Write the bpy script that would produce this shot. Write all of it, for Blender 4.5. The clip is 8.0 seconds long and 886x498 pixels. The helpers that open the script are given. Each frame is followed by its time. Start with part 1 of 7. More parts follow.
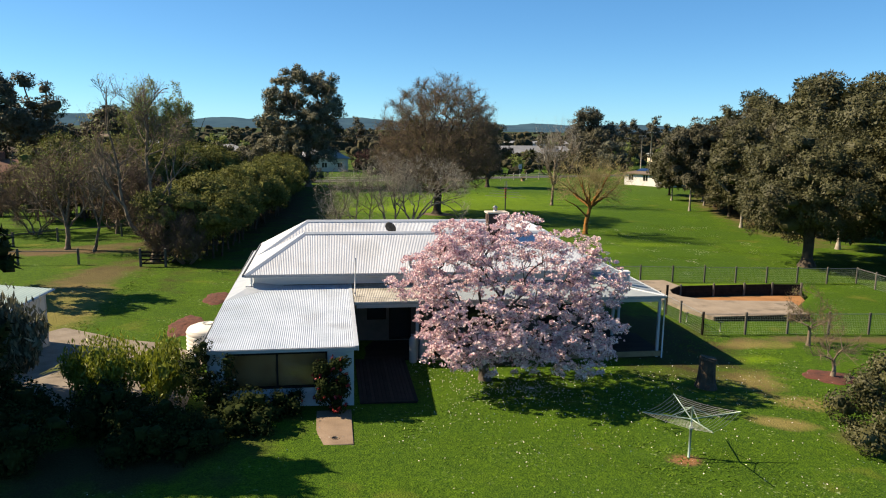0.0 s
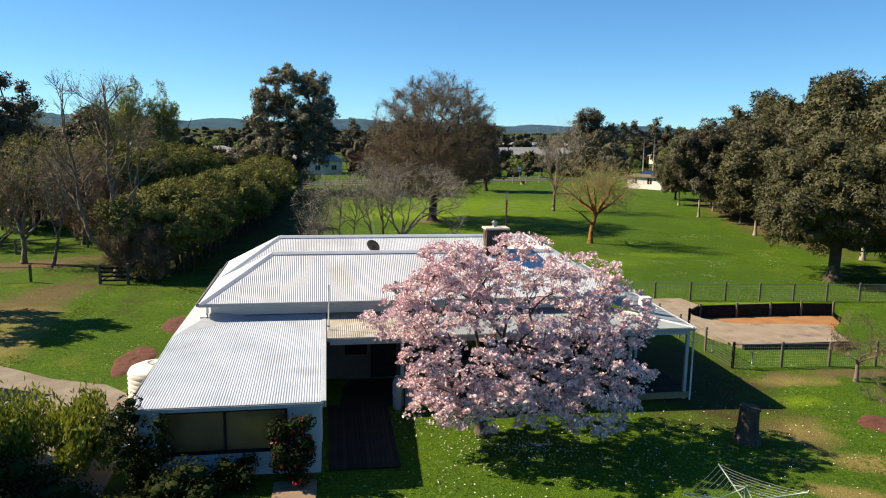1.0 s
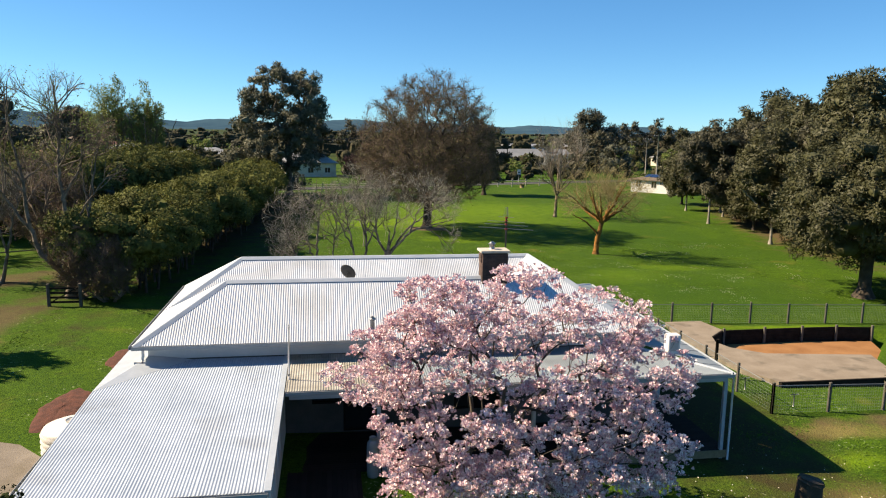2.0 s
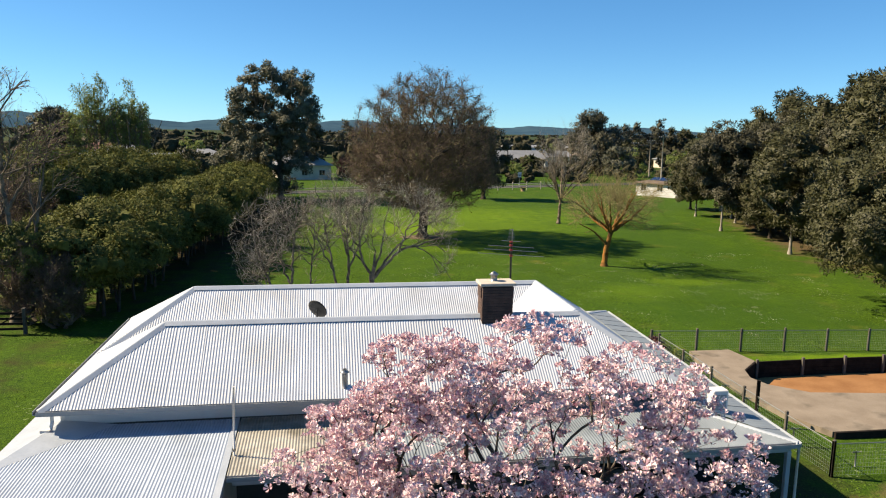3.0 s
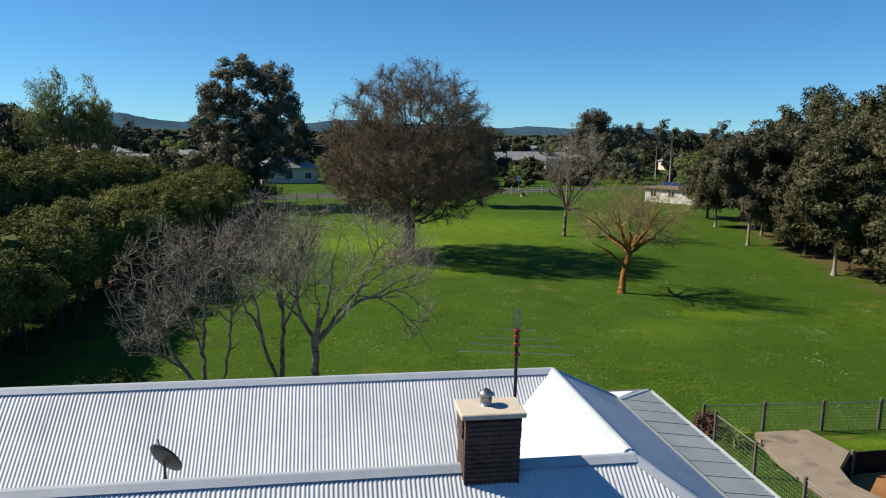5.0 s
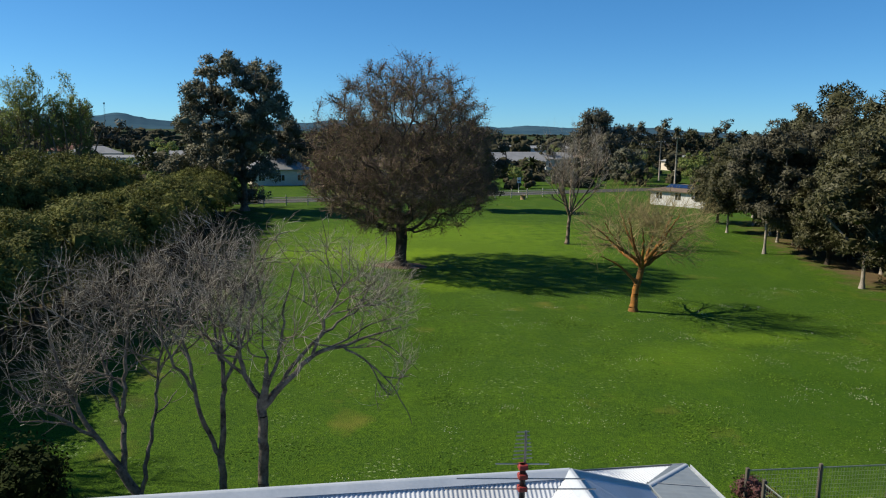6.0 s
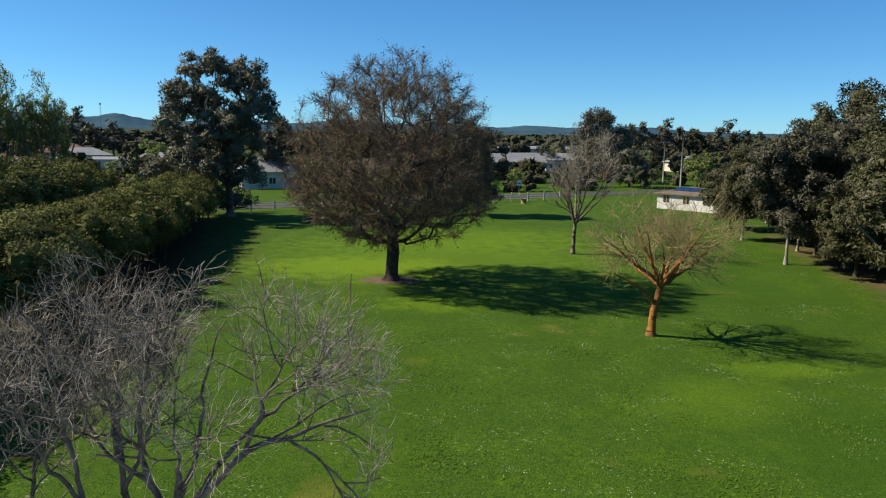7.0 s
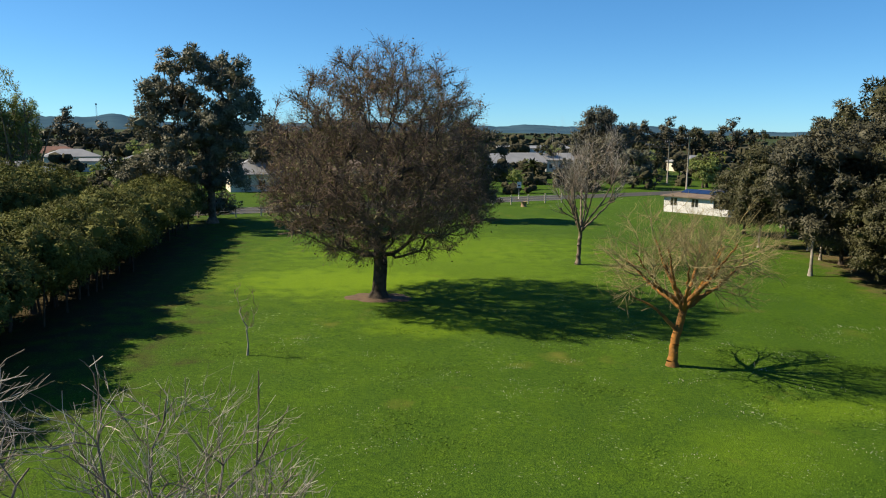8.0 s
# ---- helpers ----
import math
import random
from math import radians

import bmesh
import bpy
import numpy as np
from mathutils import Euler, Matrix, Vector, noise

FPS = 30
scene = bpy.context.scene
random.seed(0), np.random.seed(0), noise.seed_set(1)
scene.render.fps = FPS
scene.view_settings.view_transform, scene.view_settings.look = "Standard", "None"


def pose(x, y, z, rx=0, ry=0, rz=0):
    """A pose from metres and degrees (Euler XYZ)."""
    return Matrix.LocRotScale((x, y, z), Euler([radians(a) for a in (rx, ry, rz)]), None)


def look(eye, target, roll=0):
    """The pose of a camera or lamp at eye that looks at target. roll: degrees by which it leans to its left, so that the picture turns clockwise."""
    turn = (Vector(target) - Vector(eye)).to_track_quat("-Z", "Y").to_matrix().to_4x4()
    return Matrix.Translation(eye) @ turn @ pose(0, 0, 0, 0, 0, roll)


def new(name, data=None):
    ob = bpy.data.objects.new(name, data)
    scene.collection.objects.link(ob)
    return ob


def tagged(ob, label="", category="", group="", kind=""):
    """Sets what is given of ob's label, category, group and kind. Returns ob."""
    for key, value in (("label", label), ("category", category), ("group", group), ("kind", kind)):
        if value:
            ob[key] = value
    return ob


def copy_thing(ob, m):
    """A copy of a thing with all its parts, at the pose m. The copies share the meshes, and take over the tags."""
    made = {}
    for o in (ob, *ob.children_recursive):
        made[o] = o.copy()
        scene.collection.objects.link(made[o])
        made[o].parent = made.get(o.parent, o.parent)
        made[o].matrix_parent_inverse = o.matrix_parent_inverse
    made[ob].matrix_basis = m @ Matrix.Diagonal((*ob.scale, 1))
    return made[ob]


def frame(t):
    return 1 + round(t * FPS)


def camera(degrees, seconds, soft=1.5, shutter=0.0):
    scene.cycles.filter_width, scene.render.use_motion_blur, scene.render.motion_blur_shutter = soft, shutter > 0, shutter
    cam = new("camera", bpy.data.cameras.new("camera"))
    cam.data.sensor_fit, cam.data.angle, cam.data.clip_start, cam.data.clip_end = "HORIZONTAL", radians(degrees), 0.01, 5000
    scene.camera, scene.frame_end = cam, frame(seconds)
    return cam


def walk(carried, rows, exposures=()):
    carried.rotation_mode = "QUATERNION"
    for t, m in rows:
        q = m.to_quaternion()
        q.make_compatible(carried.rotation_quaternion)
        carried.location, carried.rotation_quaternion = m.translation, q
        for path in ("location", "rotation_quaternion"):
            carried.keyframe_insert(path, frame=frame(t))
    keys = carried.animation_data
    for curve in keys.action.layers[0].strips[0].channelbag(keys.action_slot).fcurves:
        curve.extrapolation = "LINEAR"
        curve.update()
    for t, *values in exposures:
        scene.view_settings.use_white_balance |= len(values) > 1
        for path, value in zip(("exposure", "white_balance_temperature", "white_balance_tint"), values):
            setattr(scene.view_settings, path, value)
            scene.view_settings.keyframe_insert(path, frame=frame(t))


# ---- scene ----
# ---------------------------------------------------------------- camera and walk
cam = camera(63.0, 8.0, soft=1.1)
PATH = [
    (0, (2.371, 4.708, 10.367), (2.681, 6.656, 10.037), 0.9),
    (0.5, (2.892, 7.171, 10.384), (3.204, 9.119, 10.056), 0.9),
    (1, (3.471, 9.64, 10.433), (3.785, 11.588, 10.106), 0.9),
    (1.5, (4.092, 12.111, 10.481), (4.408, 14.059, 10.155), 0.9),
    (3, (5.673, 19.358, 10.69), (5.992, 21.306, 10.367), 0.9),
    (3.5, (6.236, 21.774, 10.728), (6.556, 23.722, 10.405), 0.9),
    (4, (6.792, 24.113, 10.774), (7.113, 26.061, 10.452), 0.9),
    (4.5, (7.362, 26.493, 10.744), (7.686, 28.44, 10.422), 1.0),
    (6, (9.211, 33.66, 10.91), (9.536, 35.606, 10.586), 0.9),
    (6.5, (9.724, 36.14, 10.983), (10.051, 38.086, 10.66), 0.8),
    (7, (10.313, 38.707, 11.046), (10.641, 40.653, 10.722), 0.8),
    (7.5, (10.921, 41.271, 11.098), (11.25, 43.216, 10.773), 0.8),
    (8, (11.598, 43.872, 11.158), (11.928, 45.817, 10.832), 0.6),
]
walk(cam, [(t, look(eye, target, roll)) for t, eye, target, roll in PATH], exposures=[(0, 1.26, 7300, 13), (1.5, 1.27, 7200, 13), (3.5, 1.12, 6950, 12), (4.5, 0.89, 6550, 11), (6, 0.76, 6250, 10), (6.5, 0.82, 6200, 10), (7, 0.92, 6400, 10), (8, 1.07, 6700, 11)])

# ---------------------------------------------------------------- world and sun
SUN_EL, SUN_AZ = 40.0, -73.0  # degrees above the horizon; from +y, clockwise seen from above
world = bpy.data.worlds.new("sky")
scene.world = world
world.use_nodes = True
wn = world.node_tree
sky = wn.nodes.new("ShaderNodeTexSky")
sky.sky_type = "NISHITA"
sky.sun_disc = False
sky.sun_elevation, sky.sun_rotation = radians(SUN_EL), radians(SUN_AZ)
sky.altitude, sky.air_density, sky.dust_density, sky.ozone_density = 0, 0.65, 0.0, 1.2
tone = wn.nodes.new("ShaderNodeHueSaturation")
tone.inputs["Saturation"].default_value = 1.0
wn.links.new(sky.outputs[0], tone.inputs["Color"])
thin = wn.nodes.new("ShaderNodeMix")  # clear southern air: less spread from horizon to zenith, cyan-blue
thin.data_type, thin.blend_type = "RGBA", "MULTIPLY"
thin.inputs[0].default_value, thin.inputs[7].default_value = 1.0, (0.36, 0.61, 0.76, 1)
wn.links.new(tone.outputs[0], thin.inputs[6])
veil = wn.nodes.new("ShaderNodeMix")
veil.data_type, veil.blend_type = "RGBA", "ADD"
veil.inputs[0].default_value, veil.inputs[7].default_value = 1.0, (0.0, 0.5, 1.35, 1)
wn.links.new(thin.outputs[2], veil.inputs[6])
wn.links.new(veil.outputs[2], wn.nodes["Background"].inputs[0])
wn.nodes["Background"].inputs[1].default_value = 0.07
sun_data = bpy.data.lights.new("sun", "SUN")
sun_data.energy, sun_data.angle, sun_data.color = 5.0, radians(0.5), (1.0, 0.86, 0.64)
sun = new("sun", sun_data)
sun_way = Vector((math.sin(radians(SUN_AZ)) * math.cos(radians(SUN_EL)), math.cos(radians(SUN_AZ)) * math.cos(radians(SUN_EL)), math.sin(radians(SUN_EL))))
sun.matrix_world = look(sun_way * 60, (0, 0, 0))

# ---------------------------------------------------------------- materials


def material(name, low, high, scale=5.0, rough=0.8, metal=0.0, bump=0.2, fine=40.0, island=0.0, each=0.0, spec=0.4, through_light=0.0, stain=None, stain_scale=0.3, relief=0.02, thin=0.0):
    """Two-scale noise between two base colours, with a bump; island and each vary single pieces; stain mixes a third colour in patches."""
    m = bpy.data.materials.new(name)
    m.use_nodes = True
    t = m.node_tree
    n, l = t.nodes, t.links
    b = n["Principled BSDF"]
    pos = n.new("ShaderNodeNewGeometry")
    big = n.new("ShaderNodeTexNoise")
    big.inputs["Scale"].default_value, big.inputs["Detail"].default_value = scale, 5
    small = n.new("ShaderNodeTexNoise")
    small.inputs["Scale"].default_value, small.inputs["Detail"].default_value = fine, 3
    for tex in (big, small):
        l.new(pos.outputs["Position"], tex.inputs["Vector"])
    add = n.new("ShaderNodeMath")
    add.operation = "MULTIPLY_ADD"
    l.new(small.outputs[0], add.inputs[0])
    add.inputs[1].default_value = 0.5
    l.new(big.outputs[0], add.inputs[2])
    spread = n.new("ShaderNodeMapRange")
    spread.inputs["From Min"].default_value, spread.inputs["From Max"].default_value = 0.5, 1.0
    l.new(add.outputs[0], spread.inputs["Value"])
    fac = spread.outputs[0]
    for amount, source in ((island, pos.outputs["Random Per Island"]), (each, None)):
        if amount:
            if source is None:
                source = n.new("ShaderNodeObjectInfo").outputs["Random"]
            mix = n.new("ShaderNodeMix")
            mix.inputs["Factor"].default_value = amount
            l.new(fac, mix.inputs[2])
            l.new(source, mix.inputs[3])
            fac = mix.outputs[0]
    ramp = n.new("ShaderNodeMix")
    ramp.data_type = "RGBA"
    ramp.inputs[6].default_value, ramp.inputs[7].default_value = (*low, 1), (*high, 1)
    l.new(fac, ramp.inputs[0])
    colour = ramp.outputs[2]
    if stain:
        patch = n.new("ShaderNodeTexNoise")
        patch.inputs["Scale"].default_value, patch.inputs["Detail"].default_value = stain_scale, 6
        l.new(pos.outputs["Position"], patch.inputs["Vector"])
        edge = n.new("ShaderNodeMapRange")
        edge.inputs["From Min"].default_value, edge.inputs["From Max"].default_value = 0.55, 0.72
        l.new(patch.outputs[0], edge.inputs["Value"])
        over = n.new("ShaderNodeMix")
        over.data_type = "RGBA"
        l.new(edge.outputs[0], over.inputs[0])
        l.new(colour, over.inputs[6])
        over.inputs[7].default_value = (*stain, 1)
        colour = over.outputs[2]
    l.new(colour, b.inputs["Base Color"])
    b.inputs["Roughness"].default_value, b.inputs["Metallic"].default_value = rough, metal
    b.inputs["Specular IOR Level"].default_value = spec
    if bump:
        bm = n.new("ShaderNodeBump")
        bm.inputs["Strength"].default_value, bm.inputs["Distance"].default_value = bump, relief
        l.new(small.outputs[0], bm.inputs["Height"])
        l.new(bm.outputs[0], b.inputs["Normal"])
    if through_light:
        tr = n.new("ShaderNodeBsdfTranslucent")
        l.new(colour, tr.inputs[0])
        mixs = n.new("ShaderNodeMixShader")
        mixs.inputs[0].default_value = through_light
        l.new(b.outputs[0], mixs.inputs[1])
        l.new(tr.outputs[0], mixs.inputs[2])
        l.new(mixs.outputs[0], n["Material Output"].inputs[0])
        if thin:
            clear, veiled = n.new("ShaderNodeBsdfTransparent"), n.new("ShaderNodeMixShader")
            veiled.inputs[0].default_value = thin
            l.new(mixs.outputs[0], veiled.inputs[1])
            l.new(clear.outputs[0], veiled.inputs[2])
            l.new(veiled.outputs[0], n["Material Output"].inputs[0])
    return m


def glass(name, colour, rough=0.05):
    m = bpy.data.materials.new(name)
    m.use_nodes = True
    b = m.node_tree.nodes["Principled BSDF"]
    b.inputs["Base Color"].default_value = (*colour, 1)
    b.inputs["Roughness"].default_value = rough
    b.inputs["Specular IOR Level"].default_value = 0.6
    return m


def lawn(name):
    """Mown grass: broad tone, clumps, fine blades, dry patches and specks of clover."""
    m = bpy.data.materials.new(name)
    m.use_nodes = True
    n, l = m.node_tree.nodes, m.node_tree.links
    b = n["Principled BSDF"]
    pos = n.new("ShaderNodeNewGeometry")

    def noise_at(scale, detail, lo, hi):
        t = n.new("ShaderNodeTexNoise")
        t.inputs["Scale"].default_value, t.inputs["Detail"].default_value = scale, detail
        l.new(pos.outputs["Position"], t.inputs["Vector"])
        r = n.new("ShaderNodeMapRange")
        r.inputs["From Min"].default_value, r.inputs["From Max"].default_value = lo, hi
        l.new(t.outputs[0], r.inputs["Value"])
        return r.outputs[0], t.outputs[0]

    def mix(fac, a, c, mode="MIX"):
        x = n.new("ShaderNodeMix")
        x.data_type, x.blend_type = "RGBA", mode
        for sock, val in ((x.inputs[0], fac), (x.inputs[6], a), (x.inputs[7], c)):
            if isinstance(val, (tuple, float)):
                sock.default_value = (*val, 1) if isinstance(val, tuple) else val
            else:
                l.new(val, sock)
        return x.outputs[2]
    broad, _ = noise_at(0.07, 5, 0.38, 0.62)
    clump, clump_h = noise_at(0.9, 5, 0.3, 0.7)
    fine, fine_h = noise_at(19.0, 6, 0.36, 0.64)
    blade, _ = noise_at(6.0, 8, 0.34, 0.66)
    tuft, _ = noise_at(2.6, 4, 0.35, 0.65)
    dry, _ = noise_at(0.24, 7, 0.63, 0.76)
    mottle, _ = noise_at(0.38, 7, 0.42, 0.6)
    speck, _ = noise_at(7.0, 3, 0.62, 0.7)
    where, _ = noise_at(0.42, 4, 0.52, 0.62)
    both = n.new("ShaderNodeMath")
    both.operation = "MULTIPLY"
    l.new(speck, both.inputs[0]), l.new(where, both.inputs[1])
    fleck = both.outputs[0]
    c = mix(broad, (0.019, 0.066, 0.004), (0.058, 0.135, 0.005))
    c = mix(clump, c, mix(0.5, c, (0.085, 0.155, 0.006)))
    c = mix(tuft, mix(0.72, c, (0.012, 0.038, 0.005)), c)
    c = mix(mottle, mix(0.62, c, (0.008, 0.044, 0.007)), c)
    c = mix(blade, mix(0.5, c, (0.008, 0.03, 0.003)), mix(0.3, c, (0.1, 0.17, 0.01)))
    c = mix(fine, mix(0.5, c, (0.008, 0.026, 0.003)), mix(0.32, c, (0.11, 0.19, 0.012)))
    c = mix(dry, c, (0.11, 0.118, 0.02))
    c = mix(fleck, c, (0.2, 0.26, 0.12))
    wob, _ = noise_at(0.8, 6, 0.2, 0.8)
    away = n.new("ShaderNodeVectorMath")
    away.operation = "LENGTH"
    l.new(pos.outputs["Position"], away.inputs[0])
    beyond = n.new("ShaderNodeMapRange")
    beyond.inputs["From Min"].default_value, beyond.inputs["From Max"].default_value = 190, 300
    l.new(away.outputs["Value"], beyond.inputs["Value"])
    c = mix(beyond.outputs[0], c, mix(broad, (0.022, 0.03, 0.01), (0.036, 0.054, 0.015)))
    # patches over the grass: wear, dry spots and painted-in shade
    for cx, cy, rx, ry, turn, shade, most in WORN_SHADED:
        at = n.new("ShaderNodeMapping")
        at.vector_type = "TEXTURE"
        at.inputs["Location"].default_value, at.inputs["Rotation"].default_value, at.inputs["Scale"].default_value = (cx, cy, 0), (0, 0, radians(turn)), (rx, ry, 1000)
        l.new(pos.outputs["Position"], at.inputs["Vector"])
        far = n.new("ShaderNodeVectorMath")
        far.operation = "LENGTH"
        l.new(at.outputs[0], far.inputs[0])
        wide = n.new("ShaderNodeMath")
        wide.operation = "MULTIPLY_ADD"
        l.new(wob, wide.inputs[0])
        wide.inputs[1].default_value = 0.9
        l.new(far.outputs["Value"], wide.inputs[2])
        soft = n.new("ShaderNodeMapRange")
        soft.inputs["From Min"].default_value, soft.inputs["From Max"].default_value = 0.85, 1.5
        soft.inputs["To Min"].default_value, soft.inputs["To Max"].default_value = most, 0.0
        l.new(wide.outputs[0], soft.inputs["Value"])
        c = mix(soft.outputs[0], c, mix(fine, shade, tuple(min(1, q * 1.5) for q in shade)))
    l.new(c, b.inputs["Base Color"])
    b.inputs["Roughness"].default_value, b.inputs["Specular IOR Level"].default_value = 0.95, 0.08
    bm = n.new("ShaderNodeBump")
    bm.inputs["Strength"].default_value, bm.inputs["Distance"].default_value = 0.9, 0.06
    l.new(fine_h, bm.inputs["Height"])
    l.new(bm.outputs[0], b.inputs["Normal"])
    return m


# first: dark soil with cast shade painted in; second: deep green grass
SOIL_SHADE, DEEP = (0.032, 0.024, 0.012), (0.022, 0.055, 0.004)
STRAW, EARTH, YELLOW = (0.14, 0.112, 0.043), (0.08, 0.055, 0.033), (0.088, 0.15, 0.006)
WORN_SHADED = [  # worn, dry and shade-painted places in the lawn: centre, half sizes, turn, colour, strength
    # shade over the front garden, painted on the ground
    (-4.2, 26.0, 6.5, 3.2, 30, SOIL_SHADE, 0.95),
    (20.2, 32.0, 1.9, 1.5, 20, STRAW, 0.85), (20.9, 29.4, 2.0, 0.9, -20, STRAW, 0.8), (18.6, 27.6, 1.6, 0.7, -25, STRAW, 0.8),
    (23.2, 37.2, 2.6, 0.9, 0, STRAW, 0.8), (22.0, 34.8, 1.6, 0.8, 10, YELLOW, 0.8), (13.6, 24.9, 0.7, 0.5, 0, EARTH, 0.9), (21.7, 25.3, 2.6, 1.2, -20, EARTH, 0.7),
    (-12.6, 52.0, 2.4, 6.5, -12, EARTH, 0.75), (-11.8, 47.0, 2.6, 4.5, 10, STRAW, 0.6), (-11.3, 42.0, 2.6, 3.4, 0, STRAW, 0.65), (-22, 61.5, 15, 1.9, 5, EARTH, 0.9),
    # hedge strip is soil plus painted shadow; patch east of veranda is painted house shade
    (-14.5, 64.5, 6.5, 1.6, 35, EARTH, 0.65), (-6.6, 99, 12, 46, 0.0, SOIL_SHADE, 0.97), (18.6, 38.5, 4.2, 9.0, 0, SOIL_SHADE, 0.9), (31, 61, 9, 8, 0, DEEP, 0.55), (40, 86, 8, 14, 10, DEEP, 0.4), (30.5, 50.5, 6.0, 0.8, 0, YELLOW, 0.7), (30.5, 37.9, 9.5, 0.8, 0, EARTH, 0.75),
    (27, 66, 5, 3, 20, YELLOW, 0.25), (12, 97, 9, 6, 0, YELLOW, 0.7), (18, 84, 5, 3, 0, YELLOW, 0.6), (16.5, 97, 6, 3, 0, YELLOW, 0.6), (33, 70, 4, 1.6, 0, YELLOW, 0.45), (56.5, 92, 5.0, 27, -13, EARTH, 0.9), (20, 101, 20, 15, 0, YELLOW, 0.4), (24, 112, 18, 10, 0, YELLOW, 0.4), (13.6, 24.9, 0.55, 0.4, 0, (0.17, 0.085, 0.04), 0.9)]
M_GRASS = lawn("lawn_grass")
M_BLADE = material("grass_blade", (0.035, 0.085, 0.008), (0.12, 0.2, 0.022), 0.5, 0.8, 0, 0.0, 3.0, island=0.5, spec=0.1, through_light=0.35)
M_ROOF = material("zinc_sheet", (0.4, 0.44, 0.5), (0.5, 0.54, 0.6), 0.8, 0.6, 0.0, 0.02, 6.0, spec=0.3, stain=(0.36, 0.385, 0.42), stain_scale=0.5)
M_ROOF_OLD = material("weathered_sheet", (0.213, 0.205, 0.182), (0.38, 0.372, 0.342), 1.5, 0.6, 0.2, 0.05, 9.0, spec=0.4, stain=(0.152, 0.144, 0.122), stain_scale=1.2)
M_FLASH = material("pale_flashing", (0.3, 0.345, 0.405), (0.38, 0.425, 0.485), 2.0, 0.5, 0.1, 0.03, 15.0)
M_WHITE = material("white_paint", (0.542, 0.55, 0.557), (0.619, 0.619, 0.619), 2.0, 0.55, 0, 0.05, 20.0, stain=(0.464, 0.464, 0.449), stain_scale=0.8)
# white paint with the blue of sky-lit shade put into its colour
M_SHADEBLUE = material("shade_blue_white_paint", (0.323, 0.375, 0.427), (0.388, 0.433, 0.478), 2.0, 0.6, 0, 0.08, 25.0)
M_TRIM = material("grey_gutter_paint", (0.23, 0.246, 0.263), (0.284, 0.301, 0.312), 3.0, 0.5, 0, 0.03, 20.0)
# grey-beige taken almost to black: veranda and room shade put into the colour
M_SHADEWALL = material("shade_dark_grey_paint", (0.054, 0.0504, 0.049), (0.0864, 0.0792, 0.0756), 2.0, 0.7, 0, 0.08, 25.0)
M_GLASS = glass("dark_window_glass", (0.02, 0.022, 0.025))
def clear_glass(name):
    """A thin clear pane: what lies behind it shows, with a Fresnel gloss."""
    m = bpy.data.materials.new(name)
    m.use_nodes = True
    n, l = m.node_tree.nodes, m.node_tree.links
    a, g, f, x = n.new("ShaderNodeBsdfTransparent"), n.new("ShaderNodeBsdfGlossy"), n.new("ShaderNodeFresnel"), n.new("ShaderNodeMixShader")
    a.inputs[0].default_value, g.inputs["Roughness"].default_value = (0.93, 0.93, 0.93, 1), 0.03
    l.new(f.outputs[0], x.inputs[0]), l.new(a.outputs[0], x.inputs[1]), l.new(g.outputs[0], x.inputs[2])
    l.new(x.outputs[0], n["Material Output"].inputs[0])
    return m


M_CLEAR = clear_glass("clear_pane")
M_BLIND = material("tan_blind", (0.302, 0.144, 0.0576), (0.461, 0.259, 0.122), 1.2, 0.8, 0, 0.1, 30.0)
M_DECK = material("dark_deck_timber", (0.0158, 0.0115, 0.0101), (0.036, 0.0274, 0.023), 2.0, 0.9, 0, 0.3, 30.0, each=0.5, spec=0.12)
M_BRICK = material("chimney_brick", (0.04, 0.027, 0.024), (0.105, 0.064, 0.052), 3.0, 0.9, 0, 0.4, 60.0, each=0.3, stain=(0.022, 0.018, 0.018), stain_scale=2.2)
M_MORTAR = material("sooty_mortar", (0.036, 0.029, 0.025), (0.062, 0.05, 0.042), 8.0, 0.95, 0, 0.4, 60.0)
M_RENDER = material("pale_render", (0.365, 0.329, 0.278), (0.483, 0.439, 0.38), 4.0, 0.9, 0, 0.3, 40.0)
M_CONCRETE = material("worn_concrete", (0.16, 0.13, 0.1), (0.235, 0.198, 0.158), 1.2, 0.9, 0, 0.3, 30.0, stain=(0.09, 0.077, 0.06), stain_scale=0.8)
M_GRAVEL = material("gravel_drive", (0.12, 0.102, 0.086), (0.2, 0.176, 0.152), 1.5, 0.95, 0, 0.8, 25.0, stain=(0.1, 0.085, 0.06), stain_scale=0.5)
M_SAND = material("orange_sand", (0.186, 0.0821, 0.0274), (0.274, 0.137, 0.0547), 1.0, 0.95, 0, 0.5, 18.0)
M_MULCH = material("red_bark_mulch", (0.04, 0.014, 0.009), (0.105, 0.034, 0.022), 4.0, 0.95, 0, 1.0, 22.0)
M_SOIL = material("bare_soil", (0.0547, 0.0356, 0.0219), (0.12, 0.0821, 0.052), 1.5, 0.95, 0, 0.7, 18.0)
M_POST = material("grey_fence_timber", (0.0492, 0.0465, 0.041), (0.12, 0.109, 0.0929), 3.0, 0.9, 0, 0.4, 30.0, each=0.5)
M_DARKTIMBER = material("dark_sleeper_timber", (0.00864, 0.0072, 0.00648), (0.0252, 0.0202, 0.0173), 3.0, 0.95, 0, 0.4, 30.0, spec=0.1)
M_WIRE = material("green_wire", (0.144, 0.194, 0.144), (0.216, 0.274, 0.216), 3.0, 0.5, 0.1, 0.0)
M_PALEWIRE = material("galvanised_wire", (0.219, 0.23, 0.23), (0.301, 0.307, 0.307), 3.0, 0.4, 0.6, 0.0)
M_HOIST = material("pale_green_metal", (0.164, 0.246, 0.219), (0.23, 0.312, 0.274), 3.0, 0.45, 0.3, 0.02)
